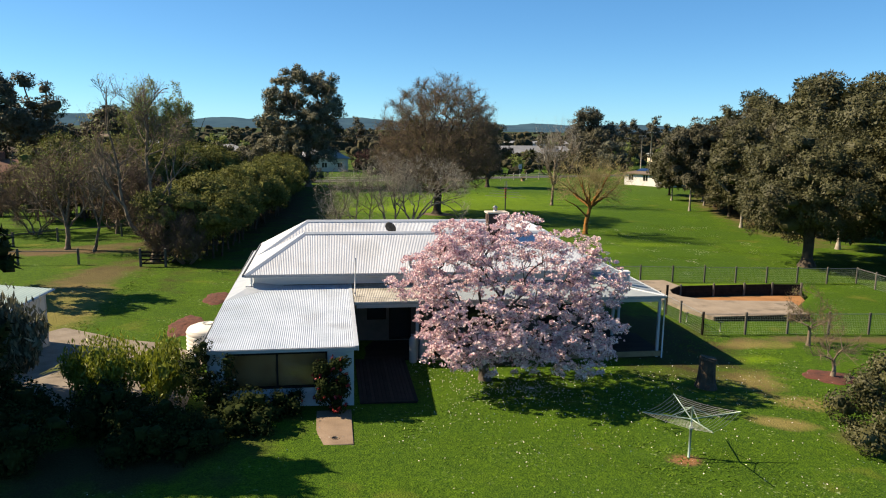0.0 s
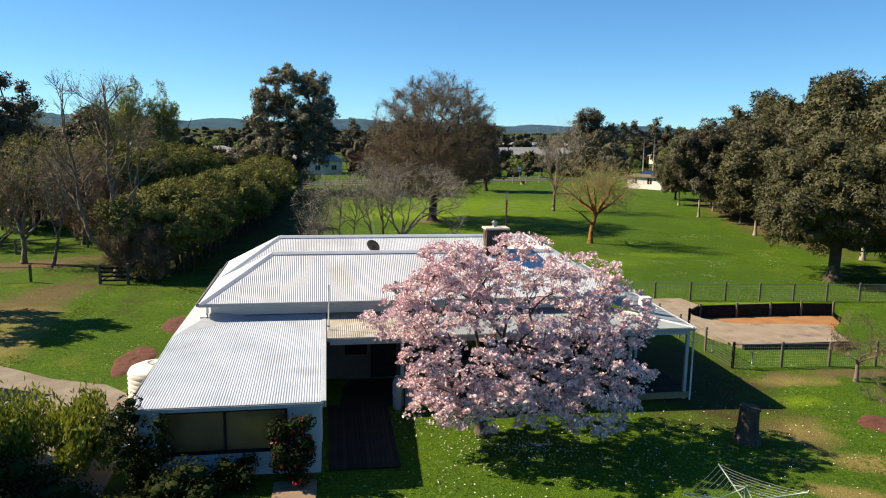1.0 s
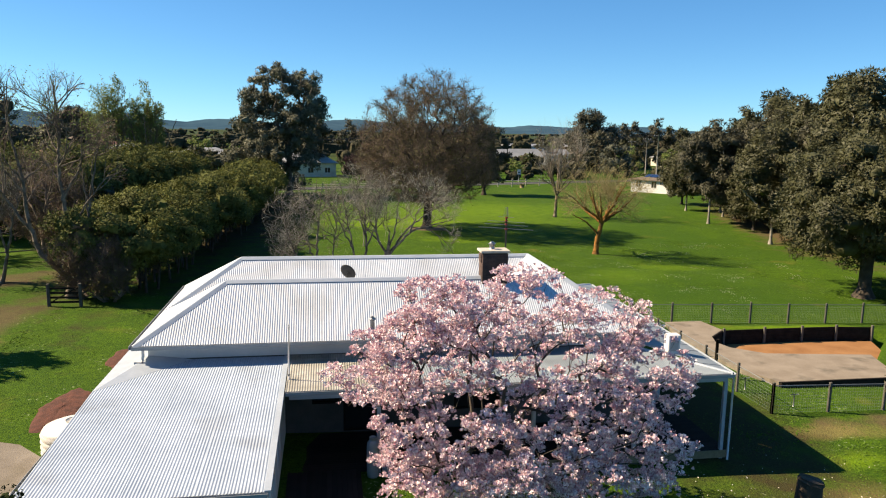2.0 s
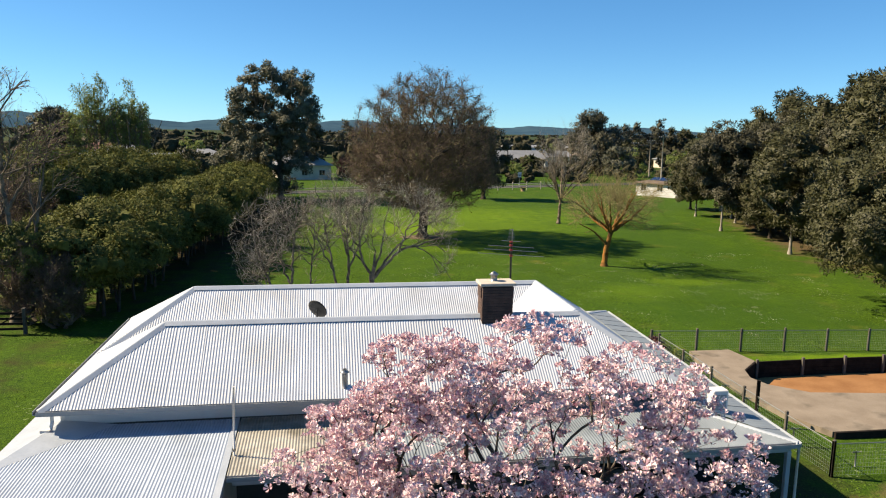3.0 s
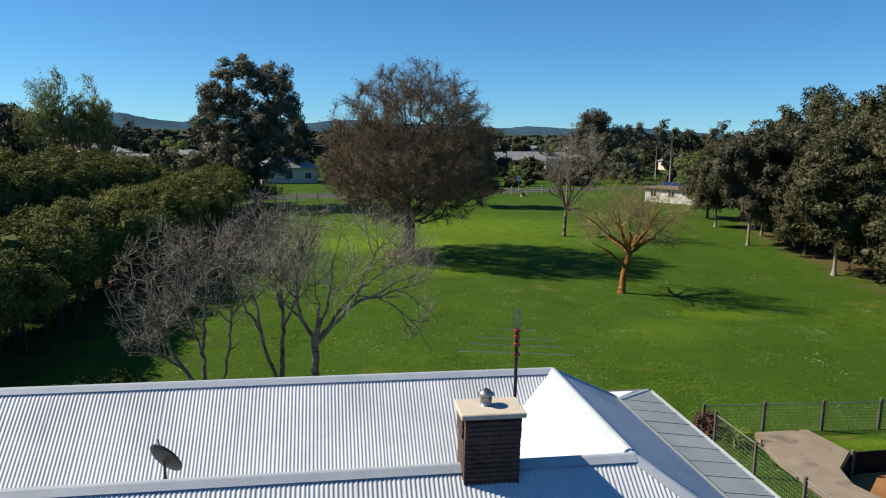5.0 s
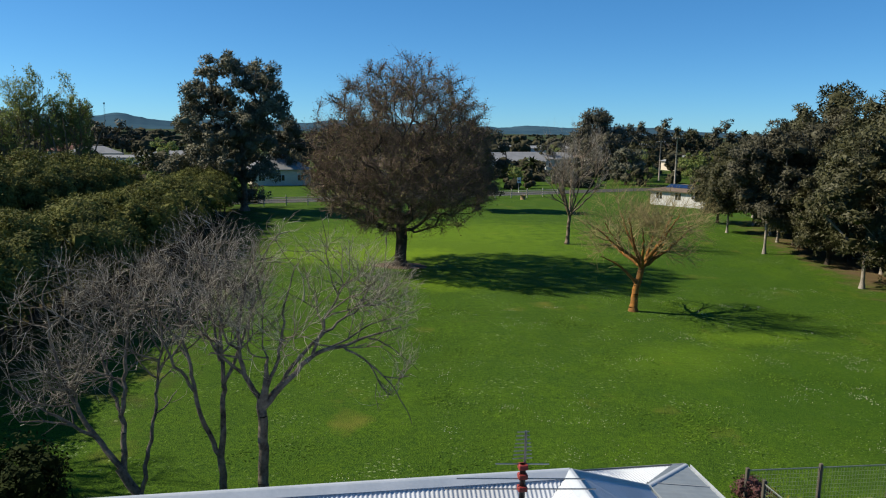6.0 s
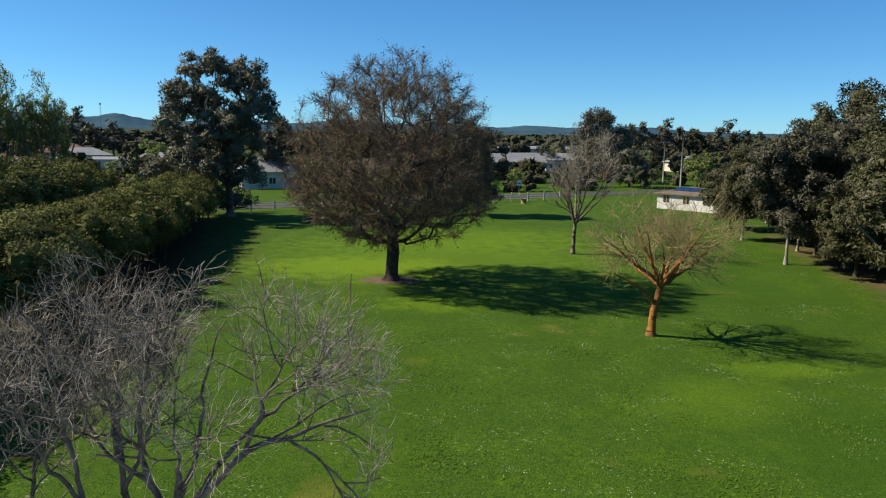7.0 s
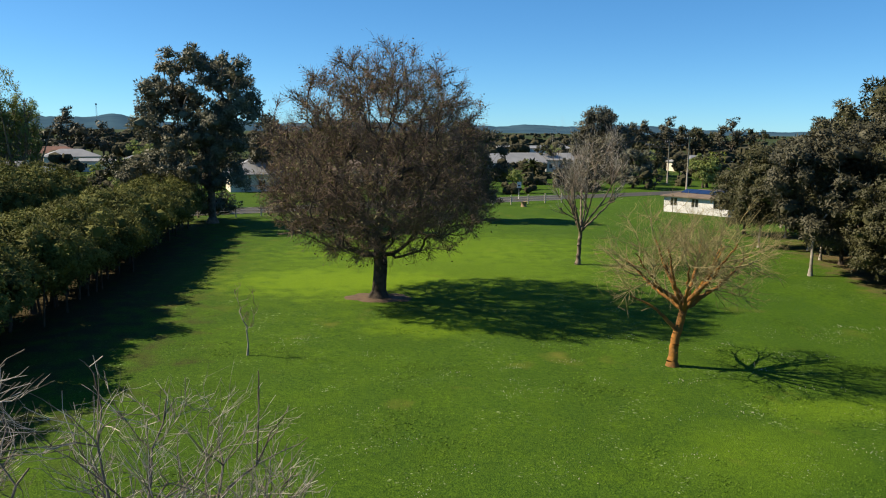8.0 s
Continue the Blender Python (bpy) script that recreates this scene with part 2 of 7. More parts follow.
M_DARKMETAL = material("dark_metal", (0.0219, 0.023, 0.0246), (0.0492, 0.0492, 0.052), 4.0, 0.5, 0.6, 0.02)
M_GALV = material("galvanised_metal", (0.219, 0.225, 0.23), (0.301, 0.307, 0.312), 4.0, 0.4, 0.8, 0.03)
M_RED = material("red_paint", (0.219, 0.0274, 0.0219), (0.274, 0.0438, 0.0328), 4.0, 0.5, 0, 0.0)
M_BARK = material("dark_bark", (0.0274, 0.0208, 0.0153), (0.0763, 0.0602, 0.0438), 3.0, 0.95, 0, 0.8, 25.0)
M_LIMB = material("lichened_grey_bark", (0.018, 0.013, 0.01), (0.17, 0.15, 0.12), 3.2, 0.9, 0, 0.5, 14.0)
M_PALEBARK = material("pale_grey_bark", (0.131, 0.117, 0.0958), (0.339, 0.312, 0.274), 2.5, 0.9, 0, 0.5, 25.0)
M_BROWNBARK = material("grey_brown_bark", (0.05, 0.038, 0.028), (0.215, 0.172, 0.128), 2.5, 0.9, 0, 0.5, 25.0)
M_ASHBARK = material("ash_bark", (0.03, 0.024, 0.018), (0.42, 0.39, 0.33), 3.5, 0.9, 0, 0.4, 25.0, island=0.95)
M_LICHEN = material("orange_lichen_bark", (0.0648, 0.0432, 0.0216), (0.302, 0.13, 0.0216), 1.6, 0.95, 0, 0.7, 20.0)
M_TWIG = material("brown_twigs", (0.066, 0.044, 0.033), (0.195, 0.14, 0.103), 1.2, 0.9, 0, 0.0, island=0.5)
M_OLIVETWIG = material("olive_twigs", (0.085, 0.072, 0.03), (0.36, 0.3, 0.14), 1.5, 0.9, 0, 0.0, island=0.7)
M_PALETWIG = material("pale_grey_twigs", (0.13, 0.12, 0.105), (0.46, 0.43, 0.38), 2.0, 0.9, 0, 0.0, island=0.7)
M_MAGBARK = material("magnolia_bark", (0.0324, 0.0252, 0.0202), (0.115, 0.0972, 0.0756), 3.0, 0.9, 0, 0.5, 25.0)
M_PETAL = material("magnolia_petal", (0.33, 0.1, 0.17), (1.0, 0.92, 0.92), 5.0, 0.5, 0, 0.0, 14.0, island=0.6, spec=0.2, through_light=0.1)
M_FALLEN = material("fallen_petal", (0.516, 0.482, 0.447), (0.731, 0.688, 0.662), 1.0, 0.7, 0, 0.0, island=0.6)
M_GUM = material("gum_leaf", (0.021, 0.0235, 0.009), (0.082, 0.083, 0.033), 0.4, 0.6, 0, 0.0, 4.0, island=0.3, spec=0.3, through_light=0.15)
M_GUMDARK = material("dark_gum_leaf", (0.0175, 0.0205, 0.011), (0.1, 0.095, 0.0575), 0.4, 0.6, 0, 0.0, 3.5, island=0.25, spec=0.3, through_light=0.15)
M_BLUEGUM = material("blue_gum_leaf", (0.028, 0.034, 0.021), (0.17, 0.168, 0.105), 0.4, 0.6, 0, 0.0, 3.5, island=0.25, spec=0.3, through_light=0.15)
M_FARLEAF = material("far_leaf", (0.0112, 0.0126, 0.0084), (0.0665, 0.063, 0.035), 0.05, 0.85, 0, 0.8, 0.9, island=0.4, spec=0.1, relief=0.6)
M_HEDGE = material("hedge_leaf", (0.018, 0.024, 0.009), (0.18, 0.192, 0.046), 0.5, 0.8, 0, 0.0, 5.0, island=0.3, spec=0.15, through_light=0.12)
M_OLIVE = material("olive_bud_leaf", (0.054, 0.054, 0.0144), (0.144, 0.13, 0.0396), 0.3, 0.7, 0, 0.0, 2.0, island=0.6, through_light=0.2)
M_WILLOW = material("spring_leaf", (0.1, 0.14, 0.03), (0.24, 0.29, 0.08), 0.3, 0.6, 0, 0.0, 2.0, island=0.3, through_light=0.35)
M_DARKLEAF = material("glossy_dark_leaf", (0.00576, 0.0115, 0.0036), (0.0288, 0.0403, 0.0115), 1.0, 0.8, 0, 0.0, 4.0, island=0.5, spec=0.05, through_light=0.08)
M_LIME = material("lime_leaf", (0.06, 0.088, 0.007), (0.23, 0.26, 0.03), 1.0, 0.5, 0, 0.0, 4.0, island=0.5, through_light=0.3)
M_SILVER = material("silver_green_leaf", (0.0547, 0.0629, 0.041), (0.148, 0.148, 0.0986), 1.0, 0.6, 0, 0.0, 4.0, island=0.6, through_light=0.15)
M_REDFLOWER = material("red_camellia_petal", (0.164, 0.00547, 0.0109), (0.301, 0.0164, 0.0274), 3.0, 0.5, 0, 0.0, island=0.6)
M_PLUM = material("plum_leaf", (0.0328, 0.0109, 0.0109), (0.0878, 0.0328, 0.0328), 0.5, 0.7, 0, 0.0, 2.0, island=0.5)
M_TILE = material("red_roof_tile", (0.0763, 0.0328, 0.0246), (0.148, 0.0657, 0.0492), 1.0, 0.85, 0, 0.3, 8.0)
M_GREYROOF = material("grey_town_roof", (0.197, 0.202, 0.208), (0.284, 0.29, 0.29), 0.5, 0.5, 0.2, 0.1, 4.0)
M_BROWNROOF = material("brown_town_roof", (0.0878, 0.0657, 0.0492), (0.143, 0.109, 0.0821), 0.5, 0.8, 0, 0.1, 4.0)
M_CREAM = material("cream_wall", (0.51, 0.459, 0.374), (0.637, 0.578, 0.484), 0.8, 0.8, 0, 0.1, 8.0, stain=(0.357, 0.315, 0.255), stain_scale=0.4)
M_SHEDWALL = material("pale_shed_steel", (0.274, 0.284, 0.284), (0.339, 0.345, 0.339), 1.0, 0.5, 0.1, 0.05, 10.0)
M_SHEDROOF = material("pale_green_roof", (0.2, 0.29, 0.3), (0.27, 0.36, 0.365), 1.0, 0.5, 0.1, 0.05, 10.0)
M_GREYSHEET = material("blue_grey_corrugated", (0.275, 0.33, 0.41), (0.37, 0.43, 0.52), 0.8, 0.55, 0.0, 0.02, 6.0, spec=0.3, stain=(0.24, 0.275, 0.33), stain_scale=0.5)
M_SIDEROOF = material("blue_grey_sheet", (0.15, 0.182, 0.215), (0.205, 0.24, 0.272), 0.9, 0.55, 0.0, 0.02, 6.0, spec=0.3, stain=(0.13, 0.153, 0.178), stain_scale=0.6)
M_BUFF = material("buff_timber", (0.173, 0.122, 0.0648), (0.274, 0.202, 0.115), 2.0, 0.85, 0, 0.2, 20.0)
M_PATH = material("brown_concrete", (0.122, 0.0864, 0.0612), (0.216, 0.162, 0.119), 1.5, 0.9, 0, 0.3, 30.0, stain=(0.072, 0.0504, 0.036), stain_scale=0.9)
M_SOLAR = glass("solar_cell", (0.012, 0.02, 0.06), 0.12)
M_ASPHALT = material("asphalt", (0.0246, 0.0246, 0.0257), (0.0438, 0.0427, 0.041), 0.6, 0.9, 0, 0.3, 20.0)
# distance haze is mixed into the hills' colour as blue
M_HILL = material("hazed_hill_pasture", (0.022, 0.05, 0.085), (0.042, 0.085, 0.12), 0.004, 0.95, 0, 0.0, 0.02, spec=0.0)
M_PLASTIC = material("white_plastic", (0.557, 0.55, 0.526), (0.619, 0.611, 0.589), 2.0, 0.4, 0, 0.02)

# ---------------------------------------------------------------- mesh helpers


def gz(x, y):
    """Height of the ground: a slight fall to the east round the house, level further off."""
    f = np.clip((np.asarray(y, float) - 72) / 32, 0, 1)
    f = 1 - f * f * (3 - 2 * f)
    return (0.25 - 0.025 * (np.clip(x, -16, 40) - 5)) * f


def mesh(name, verts, faces, mat, parent=None, label="", smooth=False):
    me = bpy.data.meshes.new(name)
    verts = np.asarray(verts, dtype=np.float32)
    if isinstance(faces, np.ndarray):
        k = faces.shape[1]
        me.vertices.add(len(verts))
        me.vertices.foreach_set("co", verts.ravel())
        me.loops.add(faces.size)
        me.loops.foreach_set("vertex_index", faces.ravel().astype(np.int32))
        me.polygons.add(len(faces))
        me.polygons.foreach_set("loop_start", np.arange(0, faces.size, k, dtype=np.int32))
        me.update(calc_edges=True)
    else:
        me.from_pydata([tuple(map(float, v)) for v in verts], [], faces)
    if smooth:
        me.polygons.foreach_set("use_smooth", np.ones(len(me.polygons), dtype=bool))
    me.materials.append(mat)
    ob = new(name, me)
    if parent:
        ob.parent = parent
    if label:
        tagged(ob, label)
    return ob


def part(name, bm, mat, parent=None, label="", smooth=False):
    me = bpy.data.meshes.new(name)
    bm.to_mesh(me)
    bm.free()
    if smooth:
        me.polygons.foreach_set("use_smooth", np.ones(len(me.polygons), dtype=bool))
    me.materials.append(mat)
    ob = new(name, me)
    if parent:
        ob.parent = parent
    if label:
        tagged(ob, label)
    return ob


def thing(name, x, y, z, label, category, group="", kind="", rz=0):
    ob = new(name)
    ob.matrix_world = pose(x, y, z, 0, 0, rz)
    ob.empty_display_size = 0.2
    return tagged(ob, label, category, group, kind)


def add_box(bm, x0, x1, y0, y1, z0, z1, bevel=0.0):
    made = bmesh.ops.create_cube(bm, size=1)["verts"]
    for v in made:
        v.co = Vector((x0 + (v.co.x + 0.5) * (x1 - x0), y0 + (v.co.y + 0.5) * (y1 - y0), z0 + (v.co.z + 0.5) * (z1 - z0)))
    if bevel:
        bmesh.ops.bevel(bm, geom=list({e for v in made for e in v.link_edges}), offset=bevel, segments=1, affect="EDGES")


def box(name, x0, x1, y0, y1, z0, z1, mat, parent=None, label="", bevel=0.0):
    bm = bmesh.new()
    add_box(bm, x0, x1, y0, y1, z0, z1, bevel)
    return part(name, bm, mat, parent, label)


def bar(name, a, b, r, mat, parent=None, label="", sides=8, r2=None):
    """A round bar from a to b."""
    v, f = tubes(np.array([a], float), np.array([b], float), np.array([r]), np.array([r if r2 is None else r2]), sides)
    n = len(v)
    faces = [tuple(q) for q in f] + [tuple(range(sides - 1, -1, -1)), tuple(range(sides, 2 * sides))]
    return mesh(name, v, faces, mat, parent, label, True if sides > 6 else False)


def tubes(a, b, ra, rb, sides=5):
    """Tapered prisms between the points a and b, as vertices and quads."""
    d = b - a
    d = d / np.maximum(np.linalg.norm(d, axis=1, keepdims=True), 1e-9)
    ref = np.where(np.abs(d[:, 2:3]) > 0.9, np.array([[1.0, 0, 0]]), np.array([[0, 0, 1.0]]))
    u = np.cross(d, ref)
    u /= np.maximum(np.linalg.norm(u, axis=1, keepdims=True), 1e-9)
    w = np.cross(d, u)
    ang = np.arange(sides) * 2 * np.pi / sides
    ring = u[:, None, :] * np.cos(ang)[None, :, None] + w[:, None, :] * np.sin(ang)[None, :, None]
    v = np.concatenate([a[:, None, :] + ring * ra[:, None, None], b[:, None, :] + ring * rb[:, None, None]], axis=1)
    i = np.arange(sides)
    q = np.stack([i, i + sides, (i + 1) % sides + sides, (i + 1) % sides], axis=1)
    f = (np.arange(len(a)) * 2 * sides)[:, None, None] + q[None]
    return v.reshape(-1, 3), f.reshape(-1, 4)


def extrude_z(name, outline, z0, z1, mat, parent=None, label=""):
    """A slab over an outline in plan."""
    n = len(outline)
    v = [(x, y, z0) for x, y in outline] + [(x, y, z1) for x, y in outline]
    f = [tuple(range(n - 1, -1, -1)), tuple(range(n, 2 * n))] + [(i, (i + 1) % n, n + (i + 1) % n, n + i) for i in range(n)]
    return mesh(name, v, f, mat, parent, label)


def patch(name, cx, cy, rx, ry, mat, label, category, lift=0.03, seed=1, dome=0.05, rz=0.0, kind="structure"):
    """A low bed of soil or gravel with an uneven rim, lying on the ground."""
    rng = np.random.default_rng(seed)
    n, rings = 48, 6
    a = np.arange(n) * 2 * np.pi / n
    wob = 1 + 0.10 * np.sin(2 * a + rng.uniform(0, 6)) + 0.07 * np.sin(5 * a + rng.uniform(0, 6)) + 0.05 * np.sin(9 * a + rng.uniform(0, 6)) + rng.normal(0, 0.025, n)
    v, f = [], []
    for k in range(rings + 1):
        s = k / rings
        x, y = rx * s * wob * np.cos(a), ry * s * wob * np.sin(a)
        c, sn = math.cos(radians(rz)), math.sin(radians(rz))
        px, py = cx + x * c - y * sn, cy + x * sn + y * c
        z = gz(px, py) + (lift + dome * (1 - s * s) if k < rings else -0.03) + rng.normal(0, dome * 0.12, n)
        v += list(zip(px, py, z))
        if k:
            f += [((k - 1) * n + i, k * n + i, k * n + (i + 1) % n, (k - 1) * n + (i + 1) % n) for i in range(n)]
    return tagged(mesh(name, v, f, mat, smooth=True), label, category, kind=kind)


# ---------------------------------------------------------------- trees


def grow(rng, targets, trunk, step=0.5, r_tip=0.006, power=2.35, rise=0.25, wander=0.12, back=0.35):
    """Branches from a trunk (a list of points) to every target; returns points, parents and radii."""
    pts, par, run = [np.array(trunk[0], float)], [-1], [0.0]
    for p in trunk[1:]:
        p = np.array(p, float)
        n = max(1, int(np.linalg.norm(p - pts[-1]) / step))
        a = pts[-1]
        for k in range(1, n + 1):
            par.append(len(pts) - 1)
            pts.append(a + (p - a) * k / n)
            run.append(run[-1] + np.linalg.norm(p - a) / n)
    first = max(1, int(len(pts) * 0.7))
    top = pts[-1]
    order = np.argsort(np.linalg.norm(targets - top, axis=1) * rng.uniform(0.75, 1.25, len(targets)))
    cap = len(pts) + int(sum(np.linalg.norm(targets - top, axis=1)) / step) + 3 * len(targets) + 10
    P = np.zeros((cap, 3))
    P[: len(pts)] = pts
    R = np.zeros(cap)
    R[: len(pts)] = run
    parent = np.full(cap, -1)
    parent[: len(par)] = par
    n = len(pts)
    for ti in order:
        g = targets[ti]
        d = np.linalg.norm(P[first:n] - g, axis=1)
        j = first + int(np.argmin(d + back * R[first:n]))
        a, dist = P[j], d[j - first]
        if dist < 0.02:
            continue
        k = max(1, int(round(dist / step)))
        out = a - P[parent[j]] if parent[j] >= 0 else np.array([0, 0, 1.0])
        out = out / (np.linalg.norm(out) + 1e-9)
        mid = a + out * dist * 0.2 + (g - a) * 0.38 + np.array([0, 0, rise * dist * 0.35]) + rng.normal(0, wander * dist * 0.5, 3)
        prev = j
        for s in range(1, k + 1):
            u = s / k
            p = (1 - u) ** 2 * a + 2 * u * (1 - u) * mid + u * u * g
            P[n], parent[n], R[n] = p, prev, R[prev] + dist / k
            prev = n
            n += 1
            if n >= cap - 2:
                break
        if n >= cap - 2:
            break
    P, parent = P[:n], parent[:n]
    area = np.zeros(n)
    kids = np.zeros(n, int)
    np.add.at(kids, parent[1:], 1)
    for i in range(n - 1, 0, -1):
        if kids[i] == 0:
            area[i] = r_tip ** power
        area[parent[i]] += area[i]
    return P, parent, area ** (1 / power)


def taper(r, trunk_r, tip):
    """Radii stretched to run from the tip's to the trunk's."""
    return tip + (trunk_r - tip) * ((r - r.min()) / (r.max() - r.min() + 1e-9)) ** 1.1


def branch_mesh(P, parent, r, scale=1.0, least=0.004, flare=0.0):
    i = np.arange(1, len(P))
    j = parent[i]
    ra, rb = np.maximum(np.minimum(r[j], r[i] * 1.35) * scale, least), np.maximum(r[i] * scale, least)
    if flare:
        ra = ra * (1 + flare * np.exp(-P[j, 2] / 0.25))
        rb = rb * (1 + flare * np.exp(-P[i, 2] / 0.25))
    thick = rb > 0.04
    out_v, out_f, base = [], [], 0
    for sel, sides in ((thick, 9), (~thick & (rb > 0.015), 5), (rb <= 0.015, 3)):
        if sel.any():
            a, b = P[j[sel]], P[i[sel]]
            b = b + (b - a) * 0.06
            v, f = tubes(a, b, ra[sel], rb[sel], sides)
            out_v.append(v)
            out_f.append(f + base)
            base += len(v)
    return np.concatenate(out_v), np.concatenate(out_f)


def twigs(rng, P, parent, r, count, length, thick, limit=0.02, droop=0.0, up=0.5, loose=0.42):
    """Fine shoots along the thin branches."""
    ids = np.nonzero((r < max(limit, r.min() * 1.6)) & (parent >= 0))[0]
    ids = rng.choice(ids, count)
    a = P[ids] + (P[parent[ids]] - P[ids]) * rng.uniform(0, 1, (count, 1))
    d = P[ids] - P[parent[ids]]
    d /= np.linalg.norm(d, axis=1, keepdims=True) + 1e-9
    d = d * 0.7 + rng.normal(0, loose, (count, 3)) + np.array([0, 0, up - droop])
    d /= np.linalg.norm(d, axis=1, keepdims=True)
    L = length * rng.uniform(0.5, 1.3, (count, 1))
    b = a + d * L
    t = np.full(count, thick)
    v1, f1 = tubes(a, b, t, t * 0.5, 3)
    s = a + d * L * 0.45
    e = s + (d * 0.7 + rng.normal(0, 0.45, (count, 3))) * L * 0.6
    v2, f2 = tubes(s, e, t * 0.7, t * 0.35, 3)
    return np.concatenate([v1, v2]), np.concatenate([f1, f2 + len(v1)])


def leaves(rng, centres, length, width, up=None, fold=0.25, spread=0.5, face=None, jitter=0.45, stretch=None):
    """Small folded leaves, two triangles' worth each side of a midrib kept to one bent quad."""
    n = len(centres)
    d = rng.normal(0, 1, (n, 3))
    if up is not None:
        d = d * spread + up
    d /= np.linalg.norm(d, axis=1, keepdims=True) + 1e-9
    if face is not None:
        q = face + rng.normal(0, jitter, (n, 3))
        q /= np.linalg.norm(q, axis=1, keepdims=True) + 1e-9
        d = np.cross(q, d)
        d /= np.linalg.norm(d, axis=1, keepdims=True) + 1e-9
        side = np.cross(q, d)
    else:
        side = np.cross(d, rng.normal(0, 1, (n, 3)))
    side /= np.linalg.norm(side, axis=1, keepdims=True) + 1e-9
    nor = np.cross(d, side)
    L = length * rng.uniform(0.6, 1.3, (n, 1))
    W = width * rng.uniform(0.6, 1.3, (n, 1)) * 0.5
    if stretch is not None:
        L, W = stretch * length, stretch * width * rng.uniform(0.6, 1.2, (n, 1)) * 0.5
    v = np.stack([centres - d * L * 0.5, centres + side * W + nor * W * fold, centres + d * L * 0.5, centres - side * W + nor * W * fold], axis=1).reshape(-1, 3)
    f = np.arange(4 * n).reshape(-1, 4)
    return v, f


def clump_points(rng, clumps, radii, count, shell=0.45, flat=0.8):
    """Leaf places on the shells of many clumps."""
    w = radii ** 2
    k = rng.choice(len(clumps), count, p=w / w.sum())
    d = rng.normal(0, 1, (count, 3))
    d /= np.linalg.norm(d, axis=1, keepdims=True)
    s = rng.uniform(0.25, 1, (count, 1)) ** shell * radii[k][:, None]
    p = clumps[k] + d * s * np.array([1, 1, flat])
    return p, d


def crown_points(rng, n, rx, ry, z0, z1, lobes=7, shape=0.45, hollow=0.5, low=1.0, rough=0.12):
    """Places inside an uneven rounded crown between the heights z0 and z1."""
    ph = rng.uniform(0, 6.28, (lobes,))
    out = []
    while len(out) < n:
        d = rng.normal(0, 1, 3)
        d /= np.linalg.norm(d)
        a = math.atan2(d[1], d[0])
        wob = 1 + rough * sum(math.sin((k % 4 + 1) * a + ph[k] + 2.2 * d[2]) for k in range(lobes)) / 2
        s = rng.uniform(hollow ** 3, 1) ** (1 / 3) * wob
        if d[2] < 0 and rng.uniform() > low:
            continue
        zc = z0 + (z1 - z0) * shape
        h = (z1 - zc) if d[2] > 0 else (zc - z0)
        out.append((d[0] * s * rx, d[1] * s * ry, zc + d[2] * s * h))
    return np.array(out)


def ball(n):
    """A cube's faces cut n by n and blown up to a sphere: corners and quads."""
    g = np.linspace(-1, 1, n + 1)
    V, F = [], []
    for axis in range(3):
        for s in (-1, 1):
            a, b = np.meshgrid(g, g * s)
            q = np.zeros(((n + 1) ** 2, 3))
            q[:, axis], q[:, (axis + 1) % 3], q[:, (axis + 2) % 3] = s, a.ravel(), b.ravel()
            i = (np.arange(n)[:, None] * (n + 1) + np.arange(n)[None]).ravel()
            F.append(np.stack([i, i + 1, i + n + 2, i + n + 1], axis=1) + len(V) * (n + 1) ** 2)
            V.append(q / np.linalg.norm(q, axis=1, keepdims=True))
    return np.concatenate(V), np.concatenate(F)


def masses(rng, C, rr, flat=0.8, size=0.8, n=3, rough=0.2):
    """The dense inner foliage of each clump, as one rough closed lump."""
    bv, bf = ball(n)
    key = np.round(bv, 4)
    _, same = np.unique(key, axis=0, return_inverse=True)
    same = same.ravel()
    V, F = [], []
    for k in range(len(C)):
        w = 1 + rng.normal(0, rough, same.max() + 1)[same]
        V.append(C[k] + bv * w[:, None] * rr[k] * size * np.array([1, 1, flat]))
        F.append(bf + k * len(bv))
    return np.concatenate(V), np.concatenate(F)


